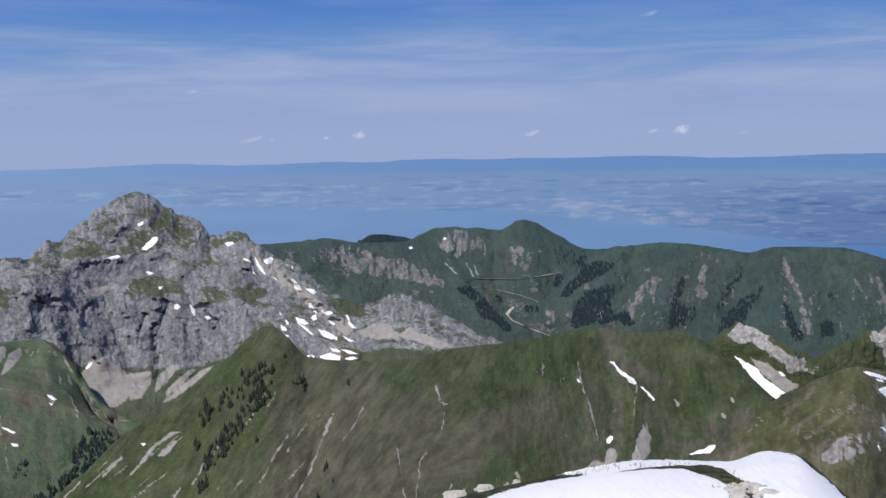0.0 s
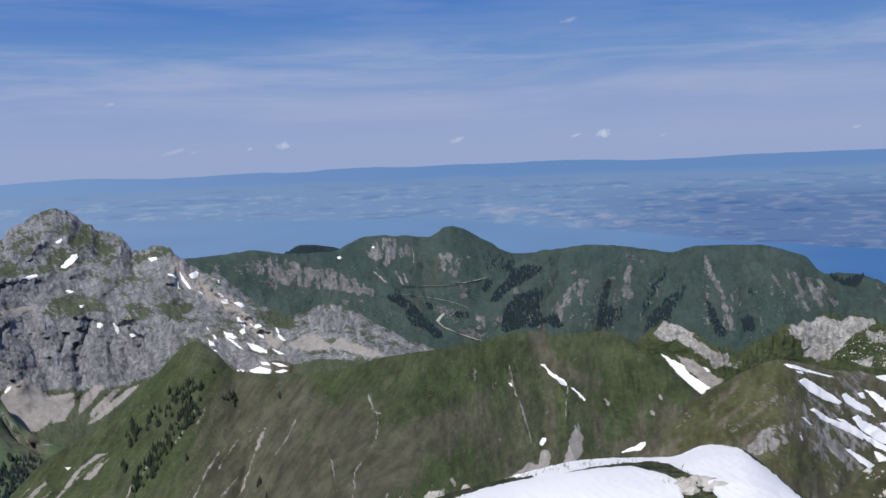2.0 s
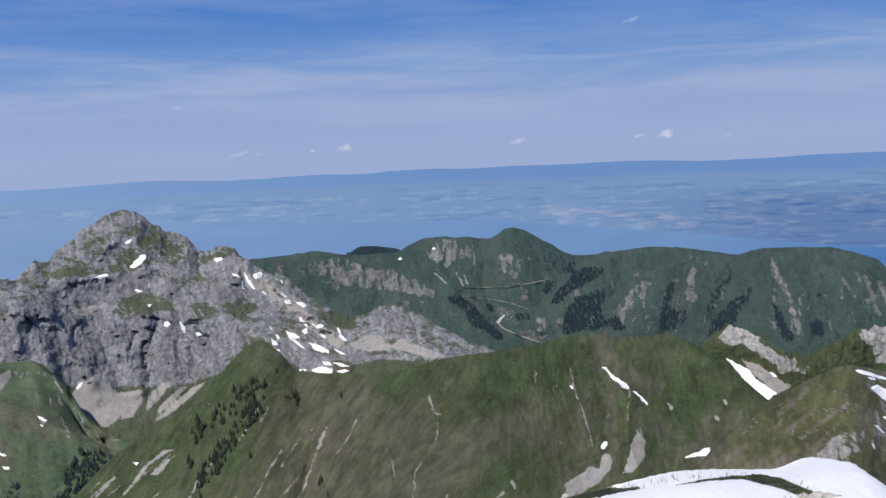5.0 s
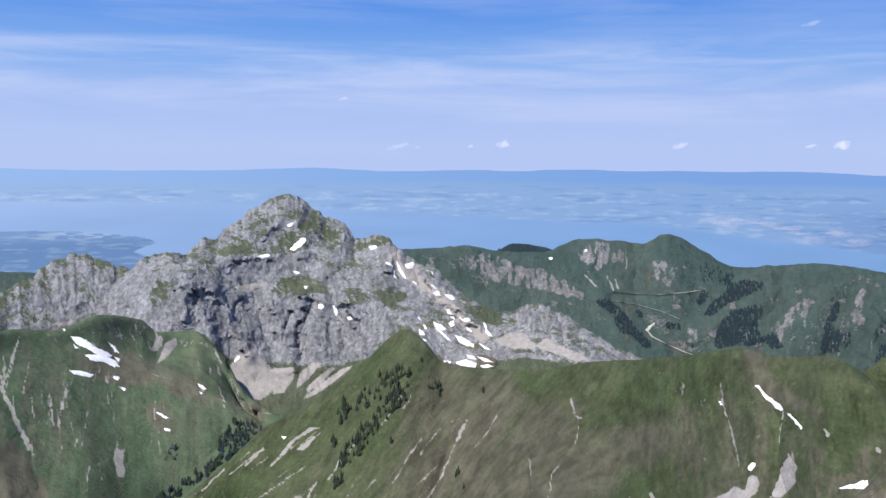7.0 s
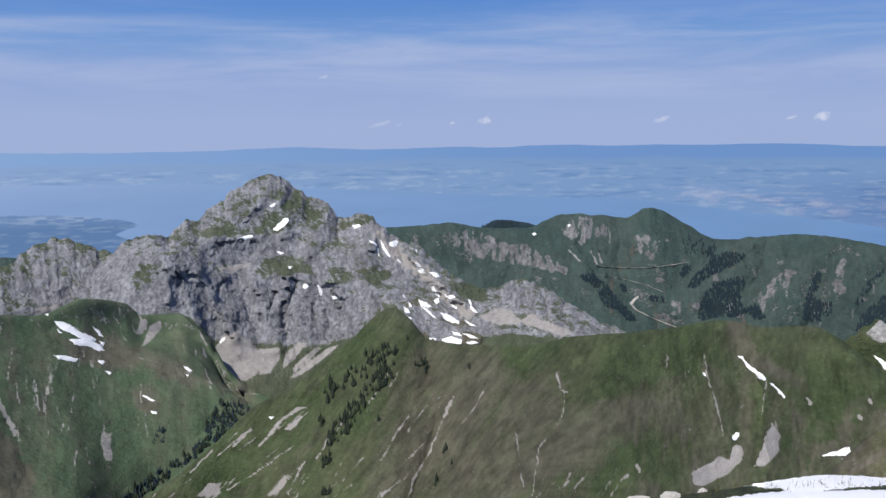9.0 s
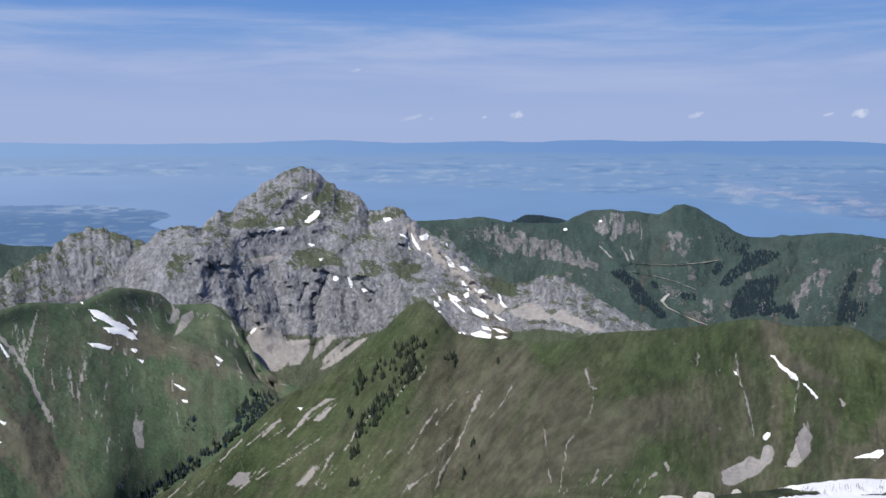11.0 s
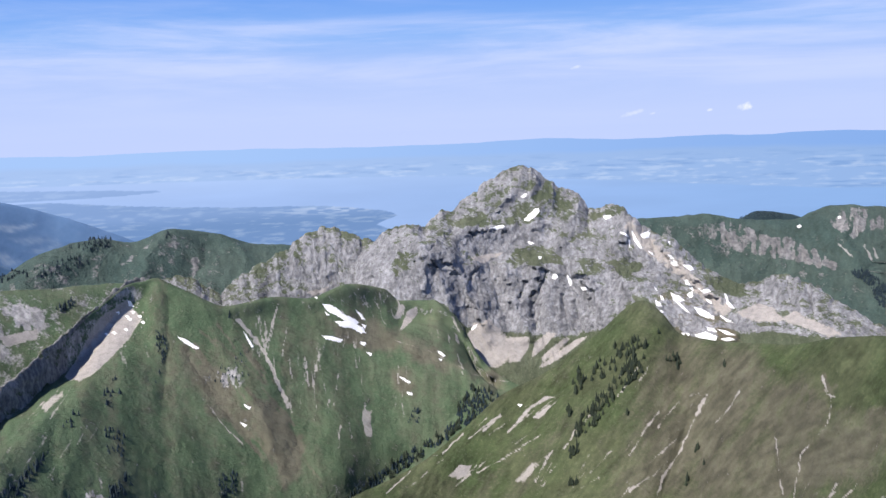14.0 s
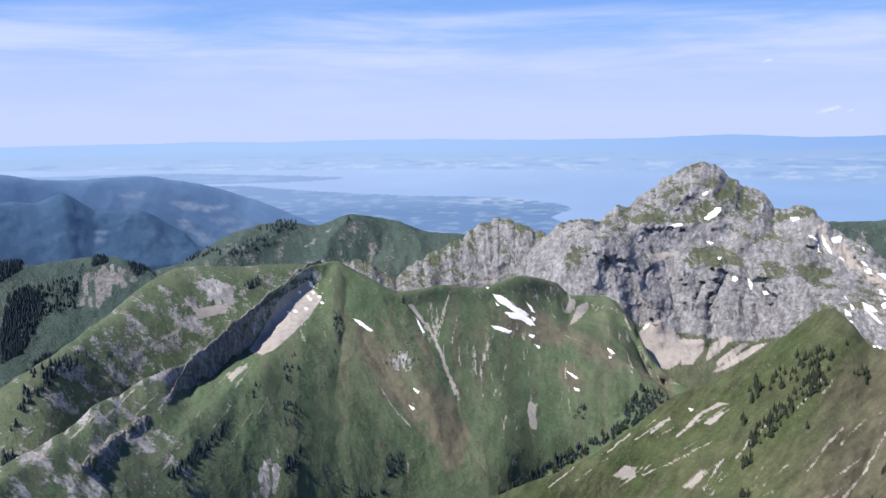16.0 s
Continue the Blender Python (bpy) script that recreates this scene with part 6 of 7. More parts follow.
ridge.streak(2, 0.7, 0.4, [(16.24, -16.92), (16.6, -18.13), (14.75, -18.35)])
ridge.runnels(1, 0.7, [(-16.05, -17.94), (-11.66, -14.0), (-8.78, -14.06), (-8.88, -21.86), (-19.02, -21.4)], 22, -0.85, 1.6, 0.05, 11)
ridge.runnels(2, 0.7, [(-8.78, -14.06), (-0.17, -14.02), (-0.83, -21.79), (-11.08, -21.81)], 26, -0.4, 2.0, 0.1, 12)
ridge.runnels(2, 0.7, [(-0.15, -16.08), (16.46, -15.01), (16.68, -19.98), (-0.11, -21.76)], 26, -0.05, 1.4, 0.1, 13)
ridge.runnels(1, 0.7, [(-1.56, -20.83), (3.44, -20.29), (3.11, -21.94), (-1.92, -22.15)], 12, -0.6, 0.6, 0.06, 14)
ridge.runnels(1, 0.7, [(-27.54, -20.85), (-18.84, -16.43), (-14.53, -14.26), (-16.05, -17.94), (-21.81, -21.16)], 16, -1.3, 1.0, 0.06, 15)
banded.runnels(1, 0.6, [(-36.27, -10.55), (-26.32, -12.94), (-25.31, -17.09), (-32.61, -18.3), (-35.34, -14.07)], 40, 0.0, 1.6, 0.05, 21)
banded.runnels(1, 0.6, [(-30.9, -9.34), (-26.26, -9.08), (-26.65, -11.01), (-30.59, -11.1)], 12, 0.25, 1.3, 0.06, 22)
banded.runnels(2, 0.7, [(-40.14, -11.04), (-36.65, -11.23), (-32.97, -18.29), (-34.86, -20.22), (-38.27, -15.96)], 26, 0.75, 2.2, 0.1, 23)
banded.runnels(1, 0.5, [(-52.99, -16.43), (-45.3, -12.04), (-43.71, -13.52), (-45.83, -20.59), (-52.67, -20.25)], 26, -0.8, 1.4, 0.06, 24)
banded.runnels(1, 0.6, [(-55.47, -9.75), (-47.67, -7.82), (-45.22, -10.69), (-51.41, -16.01), (-56.17, -18.42)], 24, -1.0, 1.2, 0.08, 25)
banded.runnels(1, 0.6, [(-24.15, -10.86), (-22.2, -11.56), (-22.23, -14.68), (-24.18, -13.3)], 10, 0.35, 1.2, 0.06, 26)
banded.fill(2, 0.6, [(-37.59, -16.69), (-34.71, -16.16), (-33.01, -19.3), (-34.11, -19.59), (-36.22, -18.13)], 0.45)
banded.fill(2, 0.65, [(-29.51, -10.95), (-26.32, -12.59), (-23.12, -14.34), (-20.28, -15.0), (-20.28, -16.02), (-23.84, -14.69), (-27.05, -13.62), (-30.27, -12.51)], 0.45)
banded.fill(2, 0.5, [(-27.07, -14.67), (-25.64, -15.03), (-25.66, -16.4), (-26.73, -15.71)], 0.45)
banded.fill(2, 0.5, [(-39.52, -12.46), (-37.83, -13.94), (-36.17, -16.77), (-37.56, -16.01)], 0.45)
banded.streak(1, 1, 0.09, [(-36.47, -11.06), (-34.95, -13.04), (-34.3, -14.81), (-33.71, -16.55)])
banded.streak(1, 0.8, 0.06, [(-33.96, -10.29), (-34.55, -12.02), (-34.95, -13.22)])
banded.streak(1, 0.8, 0.06, [(-35.23, -10.94), (-34.88, -13.05)])
banded.streak(1, 0.8, 0.05, [(-38.78, -15.59), (-37.62, -17.37), (-36.59, -18.44)])
banded.streak(1, 0.4, 0.05, [(-26.68, -12.93), (-24.54, -13.65), (-21.7, -15.19), (-19.58, -15.67)])
banded.fill(1, 1, [(-28.94, -17.05), (-28.39, -17.13), (-28.43, -18.59), (-28.79, -18.58)])
banded.fill(0, 0.9, [(-46.55, -21.2), (-45.79, -19.95), (-45.09, -19.7), (-44.79, -20.38), (-45.2, -21.37)])
banded.fill(0, 0.3, [(-38.0, -13.93), (-36.01, -12.99), (-36.1, -15.06), (-37.53, -15.33)])
hill.fill(2, -0.7, [(18.06, -16.9), (21.1, -14.38), (24.42, -13.14), (25.78, -14.34), (24.2, -16.12), (22.58, -17.89), (20.2, -18.41)], 0.9)
hill.fill(2, -0.5, [(23.64, -19.14), (24.92, -17.67), (27.85, -17.36), (28.86, -18.56)], 0.9)
hill.fill(0, 0.7, [(22.42, -18.23), (23.72, -16.81), (25.37, -16.34), (24.98, -17.5), (23.44, -18.3)])
hill.fill(0, 0.2, [(24.78, -13.77), (26.13, -14.97), (30.08, -17.72), (26.25, -17.85), (25.19, -16.03)])
hill.runnels(0, 0.3, [(25.11, -13.74), (29.32, -14.65), (34.29, -17.13), (26.26, -18.17)], 26, 1.0, 1.6, 0.12, 31)
hill.runnels(2, 0.6, [(18.43, -17.54), (21.11, -14.54), (24.76, -13.28), (24.21, -16.44), (21.24, -18.65)], 24, -1.2, 1.4, 0.14, 32)
snow_patch(hill, [(24.72, -13.05), (25.08, -13.05), (26.07, -13.33), (27.44, -13.67), (27.22, -13.69), (25.75, -13.43), (24.92, -13.23)])
snow_patch(hill, [(25.29, -13.43), (25.68, -13.43), (25.76, -13.59), (25.43, -13.55)])
snow_patch(hill, [(25.44, -14.01), (25.76, -13.79), (26.5, -14.21), (27.42, -14.75), (27.75, -15.04), (27.6, -15.21), (26.78, -14.97), (26.12, -14.58)])
snow_patch(hill, [(27.74, -14.68), (28.05, -14.52), (28.7, -14.94), (29.34, -15.19), (29.68, -15.72), (29.21, -15.62), (28.56, -15.37), (27.98, -15.04)])
snow_patch(hill, [(28.75, -14.48), (29.06, -14.42), (29.23, -14.78), (28.95, -14.75)])
snow_patch(hill, [(29.15, -14.28), (29.68, -14.38), (30.26, -14.8), (30.9, -15.2), (31.23, -15.7), (30.77, -15.75), (30.23, -15.41), (29.71, -14.86)])
snow_patch(hill, [(29.8, -13.54), (30.14, -13.31), (30.82, -13.4), (31.74, -13.65), (32.65, -13.89), (32.79, -14.13), (32.06, -13.96), (30.83, -13.78), (30.06, -13.7)])
snow_patch(hill, [(30.73, -14.84), (31.64, -14.77), (32.68, -14.51), (32.78, -14.0), (33.04, -14.41), (33.72, -14.51), (34.62, -14.88), (34.63, -15.19), (33.08, -15.21), (32.44, -15.61), (31.77, -15.5), (31.27, -15.22)])
snow_patch(hill, [(26.09, -15.55), (26.35, -15.53), (27.15, -16.0), (27.8, -16.19), (28.46, -16.59), (28.98, -16.91), (28.92, -17.08), (28.31, -16.8), (27.49, -16.44), (26.67, -16.08)])
snow_patch(hill, [(27.47, -15.97), (27.95, -16.04), (28.94, -16.66), (29.42, -16.92), (30.22, -17.33), (30.7, -17.7), (30.39, -17.74), (29.76, -17.45), (28.95, -16.98)])
snow_patch(hill, [(28.36, -15.87), (28.67, -15.68), (28.91, -15.97), (29.7, -16.26), (30.35, -16.68), (30.93, -17.23), (30.53, -17.35), (29.58, -17.0), (28.77, -16.46)])
snow_patch(hill, [(29.85, -16.05), (30.47, -15.95), (31.25, -16.26), (32.19, -16.66), (32.95, -16.87), (33.69, -16.91), (34.31, -17.43), (33.88, -17.74), (33.13, -17.61), (32.53, -17.45), (31.91, -17.17), (31.12, -16.8), (30.27, -16.35)])
snow_patch(hill, [(31.55, -16.03), (32.44, -15.73), (33.19, -15.82), (33.81, -16.35), (34.7, -16.58), (34.72, -16.88), (33.69, -16.85), (32.93, -16.59), (32.17, -16.26)])
snow_patch(hill, [(25.52, -16.06), (25.72, -16.04), (26.19, -16.42), (26.06, -16.46)])
snow_patch(hill, [(25.46, -17.07), (25.56, -17.06), (25.7, -17.37), (25.57, -17.32)])
snow_patch(hill, [(27.96, -17.6), (28.25, -17.63), (29.0, -18.11), (29.64, -18.4), (29.88, -18.68), (29.34, -18.75), (28.69, -18.27)])
snow_patch(hill, [(29.51, -17.63), (29.77, -17.63), (30.22, -18.07), (29.95, -18.26), (29.73, -18.14)])
snow_patch(hill, [(33.02, -15.37), (33.62, -15.39), (34.66, -15.71), (34.67, -15.98), (33.79, -15.83)])
snow_patch(green, [(-0.07, -5.62), (0.05, -5.56), (0.13, -5.68), (-0.01, -5.74)])
snow_patch(green, [(-2.27, -6.17), (-2.09, -6.08), (-2.0, -6.21), (-2.17, -6.29)])

crags.fill(0, 0.95, [(17.47, -11.32), (17.99, -10.71), (19.16, -10.93), (19.71, -11.84), (21.52, -12.57), (21.95, -13.16), (20.92, -13.43), (20.05, -12.66), (18.76, -11.89), (17.59, -11.73)], 0.12)
crags.fill(0, 1.0, [(25.03, -10.59), (25.92, -10.32), (26.9, -10.26), (27.7, -10.5), (28.46, -10.14), (29.61, -10.25), (29.81, -10.53), (28.69, -11.03), (28.13, -11.68), (27.39, -12.64), (26.0, -12.46), (25.77, -11.66), (25.15, -11.09)], 0.12)
crags.fill(0, 0.8, [(31.68, -10.37), (32.57, -9.9), (34.19, -9.85), (34.33, -12.81), (32.72, -13.0), (31.93, -11.92)], 0.12)
crags.fill(0, 0.7, [(28.56, -12.64), (29.7, -12.33), (29.54, -12.94), (28.77, -13.12)], 0.12)
crags.fill(0, 0.6, [(32.74, -13.58), (34.36, -13.38), (34.42, -14.52), (32.96, -14.32)], 0.12)
crags.fill(0, 0.5, [(29.26, -10.98), (30.78, -11.05), (30.62, -11.65), (29.48, -11.56)], 0.12)
crags.fill(0, 0.5, [(19.4, -11.86), (22.56, -12.91), (22.38, -13.54), (21.33, -13.2)], 0.12)

blue_far.fill(1, 0.7, [(-51.2, -4.32), (-50.31, -4.21), (-48.98, -4.44), (-47.47, -4.6), (-48.71, -4.94), (-50.05, -4.78)], 0.12)
blue_far.fill(1, 0.6, [(-50.96, -5.12), (-49.94, -5.34), (-49.38, -6.01), (-48.37, -6.72), (-48.98, -6.84), (-50.12, -5.81)], 0.12)
blue_far.fill(1, 0.5, [(-53.88, -3.71), (-52.31, -3.64), (-52.48, -3.94), (-53.48, -3.96)], 0.12)
blue_far.fill(1, 0.6, [(-48.17, -6.09), (-46.93, -6.0), (-46.29, -5.71), (-45.99, -5.89), (-47.26, -6.23)], 0.12)
blue_far.fill(1, 0.4, [(-49.03, -5.24), (-46.9, -5.44), (-46.29, -5.63), (-48.15, -5.69)], 0.12)
blue_far.cover[..., 1] *= 0.35 + 1.2 * value_noise(blue_far.bear * 4, blue_far.fall * 9, 0 * blue_far.bear, 97)
blue_near.fill(1, 0.5, [(-55.16, -5.77), (-54.46, -5.83), (-54.55, -6.0), (-55.17, -5.96)], 0.1)
blue_near.fill(1, 0.5, [(-55.05, -6.17), (-54.5, -6.28), (-54.8, -6.49), (-55.2, -6.38)], 0.1)
blue_near.fill(1, 0.4, [(-49.43, -6.65), (-48.84, -6.93), (-49.0, -7.08)], 0.1)

snow_patch(massif, [(-6.72, -12.33), (-6.04, -12.45), (-5.61, -12.67), (-6.11, -12.66)])
snow_patch(massif, [(-6.45, -12.91), (-5.89, -12.82), (-5.61, -12.95), (-6.1, -13.04)])

massif.fill(0, 0.35, [(-22.99, -6.06), (-19.15, -6.09), (-19.15, -7.38), (-22.49, -7.53)], 0.15)
ridge.streak(2, 0.7, 0.22, [(-0.7, -14.72), (-0.16, -15.74)])
ridge.streak(1, 0.9, 0.05, [(-0.77, -14.72), (-0.44, -15.74), (0.02, -15.9)])
ridge.streak(2, 0.7, 0.3, [(-3.56, -17.34), (-3.02, -18.18)])
ridge.streak(1, 0.7, 0.05, [(-3.31, -18.18), (-3.02, -19.86), (-2.83, -21.52)])
ridge.streak(1, 0.9, 0.1, [(-7.36, -16.15), (-7.73, -17.0)])
ridge.streak(1, 1, 0.12, [(14.32, -15.38), (14.39, -15.69)])
ridge.streak(1, 1, 0.12, [(17.11, -16.04), (17.27, -16.24)])
ridge.streak(1, 1, 0.12, [(17.6, -15.14), (17.7, -15.31)])
ridge.streak(1, 1, 0.12, [(4.38, -20.07), (4.53, -20.39)])
ridge.streak(1, 1, 0.12, [(3.45, -20.94), (3.8, -20.66)])

# ---- the lands as meshes ----
massif.build("rocky_mountain", massif_ground, "grey limestone massif with grassy ledges and old snow", "mountain", facets=True)
crag.build("rocky_crag", massif_ground, "jagged grey crags above green slopes", "mountain", facets=True)
ridge.build("grassy_ridge", near_ground, "green grassy ridge with brown gullies and a few conifers", "mountain")
ridge_ob = banded.build("banded_ridge", valley_ground, "green mountain ridge with a slanting cliff band", "mountain")
behind.build("back_slope", valley_ground, "grassy slope with grey limestone ribs", "mountain")
lefth.build("green_mountain", far_hazed_ground, "green pasture mountain with rocky ribs", "mountain")
green.build("green_mountain", far_hazed_ground, "dark green mountain range with woods, rocky ribs and a track", "mountain")
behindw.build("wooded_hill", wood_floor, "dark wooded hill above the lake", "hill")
wooded.build("wooded_mountain", far_hazed_ground, "pasture plateau with a pale cliff and spruce woods", "mountain")
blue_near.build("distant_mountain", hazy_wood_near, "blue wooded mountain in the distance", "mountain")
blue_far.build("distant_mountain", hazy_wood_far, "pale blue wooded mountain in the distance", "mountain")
hill.build("near_hill", hill_ground, "grassy hill with brown earth and stripes of snow", "hill")
crags.build("limestone_crag", pale_crag, "pale limestone crags in green turf", "crag", facets=True)
summit.build("summit_ground", near_ground, "summit turf and stones underfoot", "ground", kind="structure")
knoll.build("turf_knoll", hill_ground, "turf knoll strewn with pale stones", "knoll")
cliff_part = cliff.build("cliff", shaded_cliff_rock, "dark grey cliff band slanting along the crest, shade in its colour", "", facets=True)
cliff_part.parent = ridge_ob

# ---- distance: lake, far shore, long low mountains, blue haze painted into their colours ----
bb = np.arange(-80, 60.01, 0.1)
ee = np.concatenate([np.linspace(-13, -7, 16), np.linspace(-6.9, -0.8, 150)])
B, E = np.meshgrid(bb, ee)
rr = 4420 + 500 * smooth(-13, -0.8, ee) ** 0.7
crest = 0.2 * fractal(bb / 6, 0 * bb, 0 * bb, 5, 71) + 0.03
back_pts = np.stack([rr[:, None] * np.sin(np.radians(bb)), rr[:, None] * np.cos(np.radians(bb)),
                     rr[:, None] * np.tan(np.radians(ee[:, None] + crest * smooth(-2, -0.8, ee[:, None])))], -1)
FAR_SHORE = [(-80, -2.1), (-60, -2.2), (-46, -2.5), (-25, -2.75), (-13.4, -3.3), (-8, -3.62), (-5.1, -3.75), (-0.9, -3.95), (3, -3.95), (5.8, -4.2), (11, -4.8), (15.7, -5.15), (22.5, -5.9), (34, -6.5), (60, -7.5)]
NEAR_SHORE = [(-80, -3.3), (-47, -3.4), (-44, -3.7), (-36.5, -4.25), (-31.6, -4.35), (-28.4, -4.6), (-26.6, -4.95), (-26.3, -5.15), (-27, -5.4), (-27.6, -5.7), (-26, -6.3), (-23, -7.6), (-20, -14), (-80, -14)]
CAPE = [(-80, -2.45), (-50, -2.6), (-44, -2.85), (-40.6, -3.02), (-40.4, -3.1), (-42, -3.2), (-45, -3.3), (-50, -3.25), (-80, -3.1)]
wob = 0.05 * fractal(B / 1.5, E * 2, 0 * B, 4, 81)
far_land = smooth(-0.03, 0.03, E - np.interp(B, *zip(*FAR_SHORE)) + wob)
near_land = np.maximum(inside(NEAR_SHORE, B + wob * 6, E + wob) * 1.0, inside(CAPE, B + wob * 4, E + wob * 0.5) * 0.8)
# painted haze: paler to the left, on the sun's side, and higher up
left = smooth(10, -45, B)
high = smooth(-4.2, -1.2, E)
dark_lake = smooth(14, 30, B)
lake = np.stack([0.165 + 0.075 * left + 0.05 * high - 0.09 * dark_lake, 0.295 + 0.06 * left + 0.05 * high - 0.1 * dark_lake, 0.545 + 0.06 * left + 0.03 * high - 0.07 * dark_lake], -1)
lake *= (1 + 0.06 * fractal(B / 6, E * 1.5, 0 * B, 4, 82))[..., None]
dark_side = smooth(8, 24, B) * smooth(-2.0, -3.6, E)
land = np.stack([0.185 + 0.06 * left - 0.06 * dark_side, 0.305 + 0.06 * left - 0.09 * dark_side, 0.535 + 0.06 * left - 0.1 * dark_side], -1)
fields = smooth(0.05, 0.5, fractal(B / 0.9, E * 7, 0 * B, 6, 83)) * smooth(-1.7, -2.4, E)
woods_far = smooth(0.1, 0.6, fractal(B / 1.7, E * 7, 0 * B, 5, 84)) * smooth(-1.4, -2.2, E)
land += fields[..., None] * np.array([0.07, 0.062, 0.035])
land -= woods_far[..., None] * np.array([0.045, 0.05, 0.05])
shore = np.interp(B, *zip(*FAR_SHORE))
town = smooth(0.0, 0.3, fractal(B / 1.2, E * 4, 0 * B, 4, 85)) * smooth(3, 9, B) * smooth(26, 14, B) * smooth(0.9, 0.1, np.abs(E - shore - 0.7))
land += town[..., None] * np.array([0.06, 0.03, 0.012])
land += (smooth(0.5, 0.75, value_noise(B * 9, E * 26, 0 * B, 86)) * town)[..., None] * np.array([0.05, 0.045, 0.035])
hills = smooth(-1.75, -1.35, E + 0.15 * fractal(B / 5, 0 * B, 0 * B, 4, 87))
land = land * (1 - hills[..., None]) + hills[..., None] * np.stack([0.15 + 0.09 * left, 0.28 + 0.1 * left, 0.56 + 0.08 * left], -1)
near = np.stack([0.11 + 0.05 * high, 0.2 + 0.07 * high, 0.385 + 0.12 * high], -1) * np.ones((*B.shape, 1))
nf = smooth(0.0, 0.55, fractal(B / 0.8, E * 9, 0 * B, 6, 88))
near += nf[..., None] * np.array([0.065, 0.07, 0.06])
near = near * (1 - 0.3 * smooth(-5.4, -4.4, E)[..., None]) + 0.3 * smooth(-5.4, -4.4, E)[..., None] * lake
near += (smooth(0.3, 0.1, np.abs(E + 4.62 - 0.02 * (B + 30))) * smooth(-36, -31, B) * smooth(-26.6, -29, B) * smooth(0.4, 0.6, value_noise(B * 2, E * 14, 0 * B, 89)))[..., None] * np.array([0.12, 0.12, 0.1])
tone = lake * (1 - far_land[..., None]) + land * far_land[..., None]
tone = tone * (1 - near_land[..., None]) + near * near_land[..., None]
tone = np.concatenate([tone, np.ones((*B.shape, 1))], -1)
# no lamp: the sheet glows with the haze and daylight held in its tones
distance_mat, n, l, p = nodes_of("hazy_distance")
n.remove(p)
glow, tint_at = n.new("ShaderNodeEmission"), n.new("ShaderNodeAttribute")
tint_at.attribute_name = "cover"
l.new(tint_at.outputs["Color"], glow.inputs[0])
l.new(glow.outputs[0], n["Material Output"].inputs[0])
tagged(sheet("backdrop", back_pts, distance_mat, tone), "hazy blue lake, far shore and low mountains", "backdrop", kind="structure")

# ---- conifers ----
wood(green, [(7.84, -11.03), (8.06, -9.96), (8.67, -9.19), (9.44, -8.87), (10.37, -8.55), (10.53, -9.01), (10.24, -10.08), (10.71, -10.68), (10.25, -10.99), (9.16, -11.01), (8.07, -11.33)], 561, 9, 17)
wood(green, [(7.12, -9.51), (7.58, -8.74), (8.35, -7.97), (8.65, -7.35), (9.73, -7.18), (10.51, -7.32), (10.2, -7.79), (9.28, -8.26), (8.36, -8.73), (7.74, -9.35)], 323, 9, 17)
wood(green, [(6.65, -8.67), (6.95, -8.13), (7.41, -7.98), (7.34, -8.44), (6.96, -8.75)], 37, 9, 17)
wood(green, [(8.18, -7.2), (8.64, -6.43), (8.88, -7.04), (8.5, -7.66)], 34, 9, 17)
wood(green, [(6.78, -6.29), (8.02, -6.28), (8.49, -7.35), (7.1, -7.37)], 34, 9, 17)
wood(green, [(13.82, -10.91), (13.95, -9.69), (14.38, -8.31), (14.76, -8.15), (14.7, -8.91), (14.25, -9.38), (14.88, -9.97), (14.82, -11.03), (14.29, -11.12)], 221, 9, 17)
wood(green, [(10.71, -10.53), (11.17, -10.06), (11.81, -10.96), (11.19, -11.13)], 74, 9, 17)
wood(green, [(14.8, -9.82), (15.49, -9.95), (15.43, -10.71), (14.89, -10.57)], 23, 9, 17)
wood(green, [(0.7, -8.75), (1.55, -8.68), (2.47, -9.52), (3.4, -10.59), (4.26, -11.35), (3.72, -11.57), (3.09, -10.89), (2.17, -10.58), (1.7, -9.51), (0.93, -9.13)], 306, 9, 17)
wood(green, [(3.09, -9.29), (3.55, -9.37), (3.63, -9.68), (3.24, -9.67)], 20, 9, 17)
wood(green, [(4.95, -9.98), (5.88, -9.98), (5.81, -10.36), (5.11, -10.28)], 23, 9, 17)
wood(green, [(16.62, -11.35), (16.92, -10.5), (17.85, -9.61), (18.68, -8.94), (19.3, -8.5), (19.11, -9.14), (18.5, -10.01), (18.32, -11.07), (17.48, -11.53)], 255, 9, 17)
wood(green, [(16.58, -9.87), (17.19, -8.58), (18.02, -7.7), (17.92, -8.12), (17.21, -9.21), (16.9, -9.97)], 42, 9, 17)
wood(green, [(20.48, -9.5), (20.7, -9.59), (21.25, -10.71), (21.69, -11.52), (21.07, -11.56), (20.62, -10.54)], 102, 9, 17)
wood(green, [(22.38, -10.44), (23.1, -10.4), (23.22, -11.12), (22.47, -11.27)], 76, 9, 17)
wood(green, [(27.1, -7.7), (27.99, -8.15), (29.13, -7.88), (28.78, -8.5), (28.0, -8.45)], 153, 9, 17)
wood(green, [(22.84, -8.86), (23.04, -8.85), (23.02, -9.2)], 6, 9, 17)
wood(wooded, [(-60.59, -11.35), (-60.08, -9.21), (-58.93, -8.70), (-58.07, -9.79), (-58.72, -11.15), (-59.56, -12.46), (-60.71, -12.92)], 1161, 8, 16)
wood(wooded, [(-59.66, -13.85), (-58.65, -12.76), (-56.33, -12.60), (-55.53, -12.48), (-55.98, -13.25), (-57.37, -13.71), (-58.78, -14.75)], 528, 8, 16)
wood(wooded, [(-60.31, -7.32), (-59.13, -7.22), (-59.33, -7.76), (-60.38, -8.41)], 211, 8, 16)
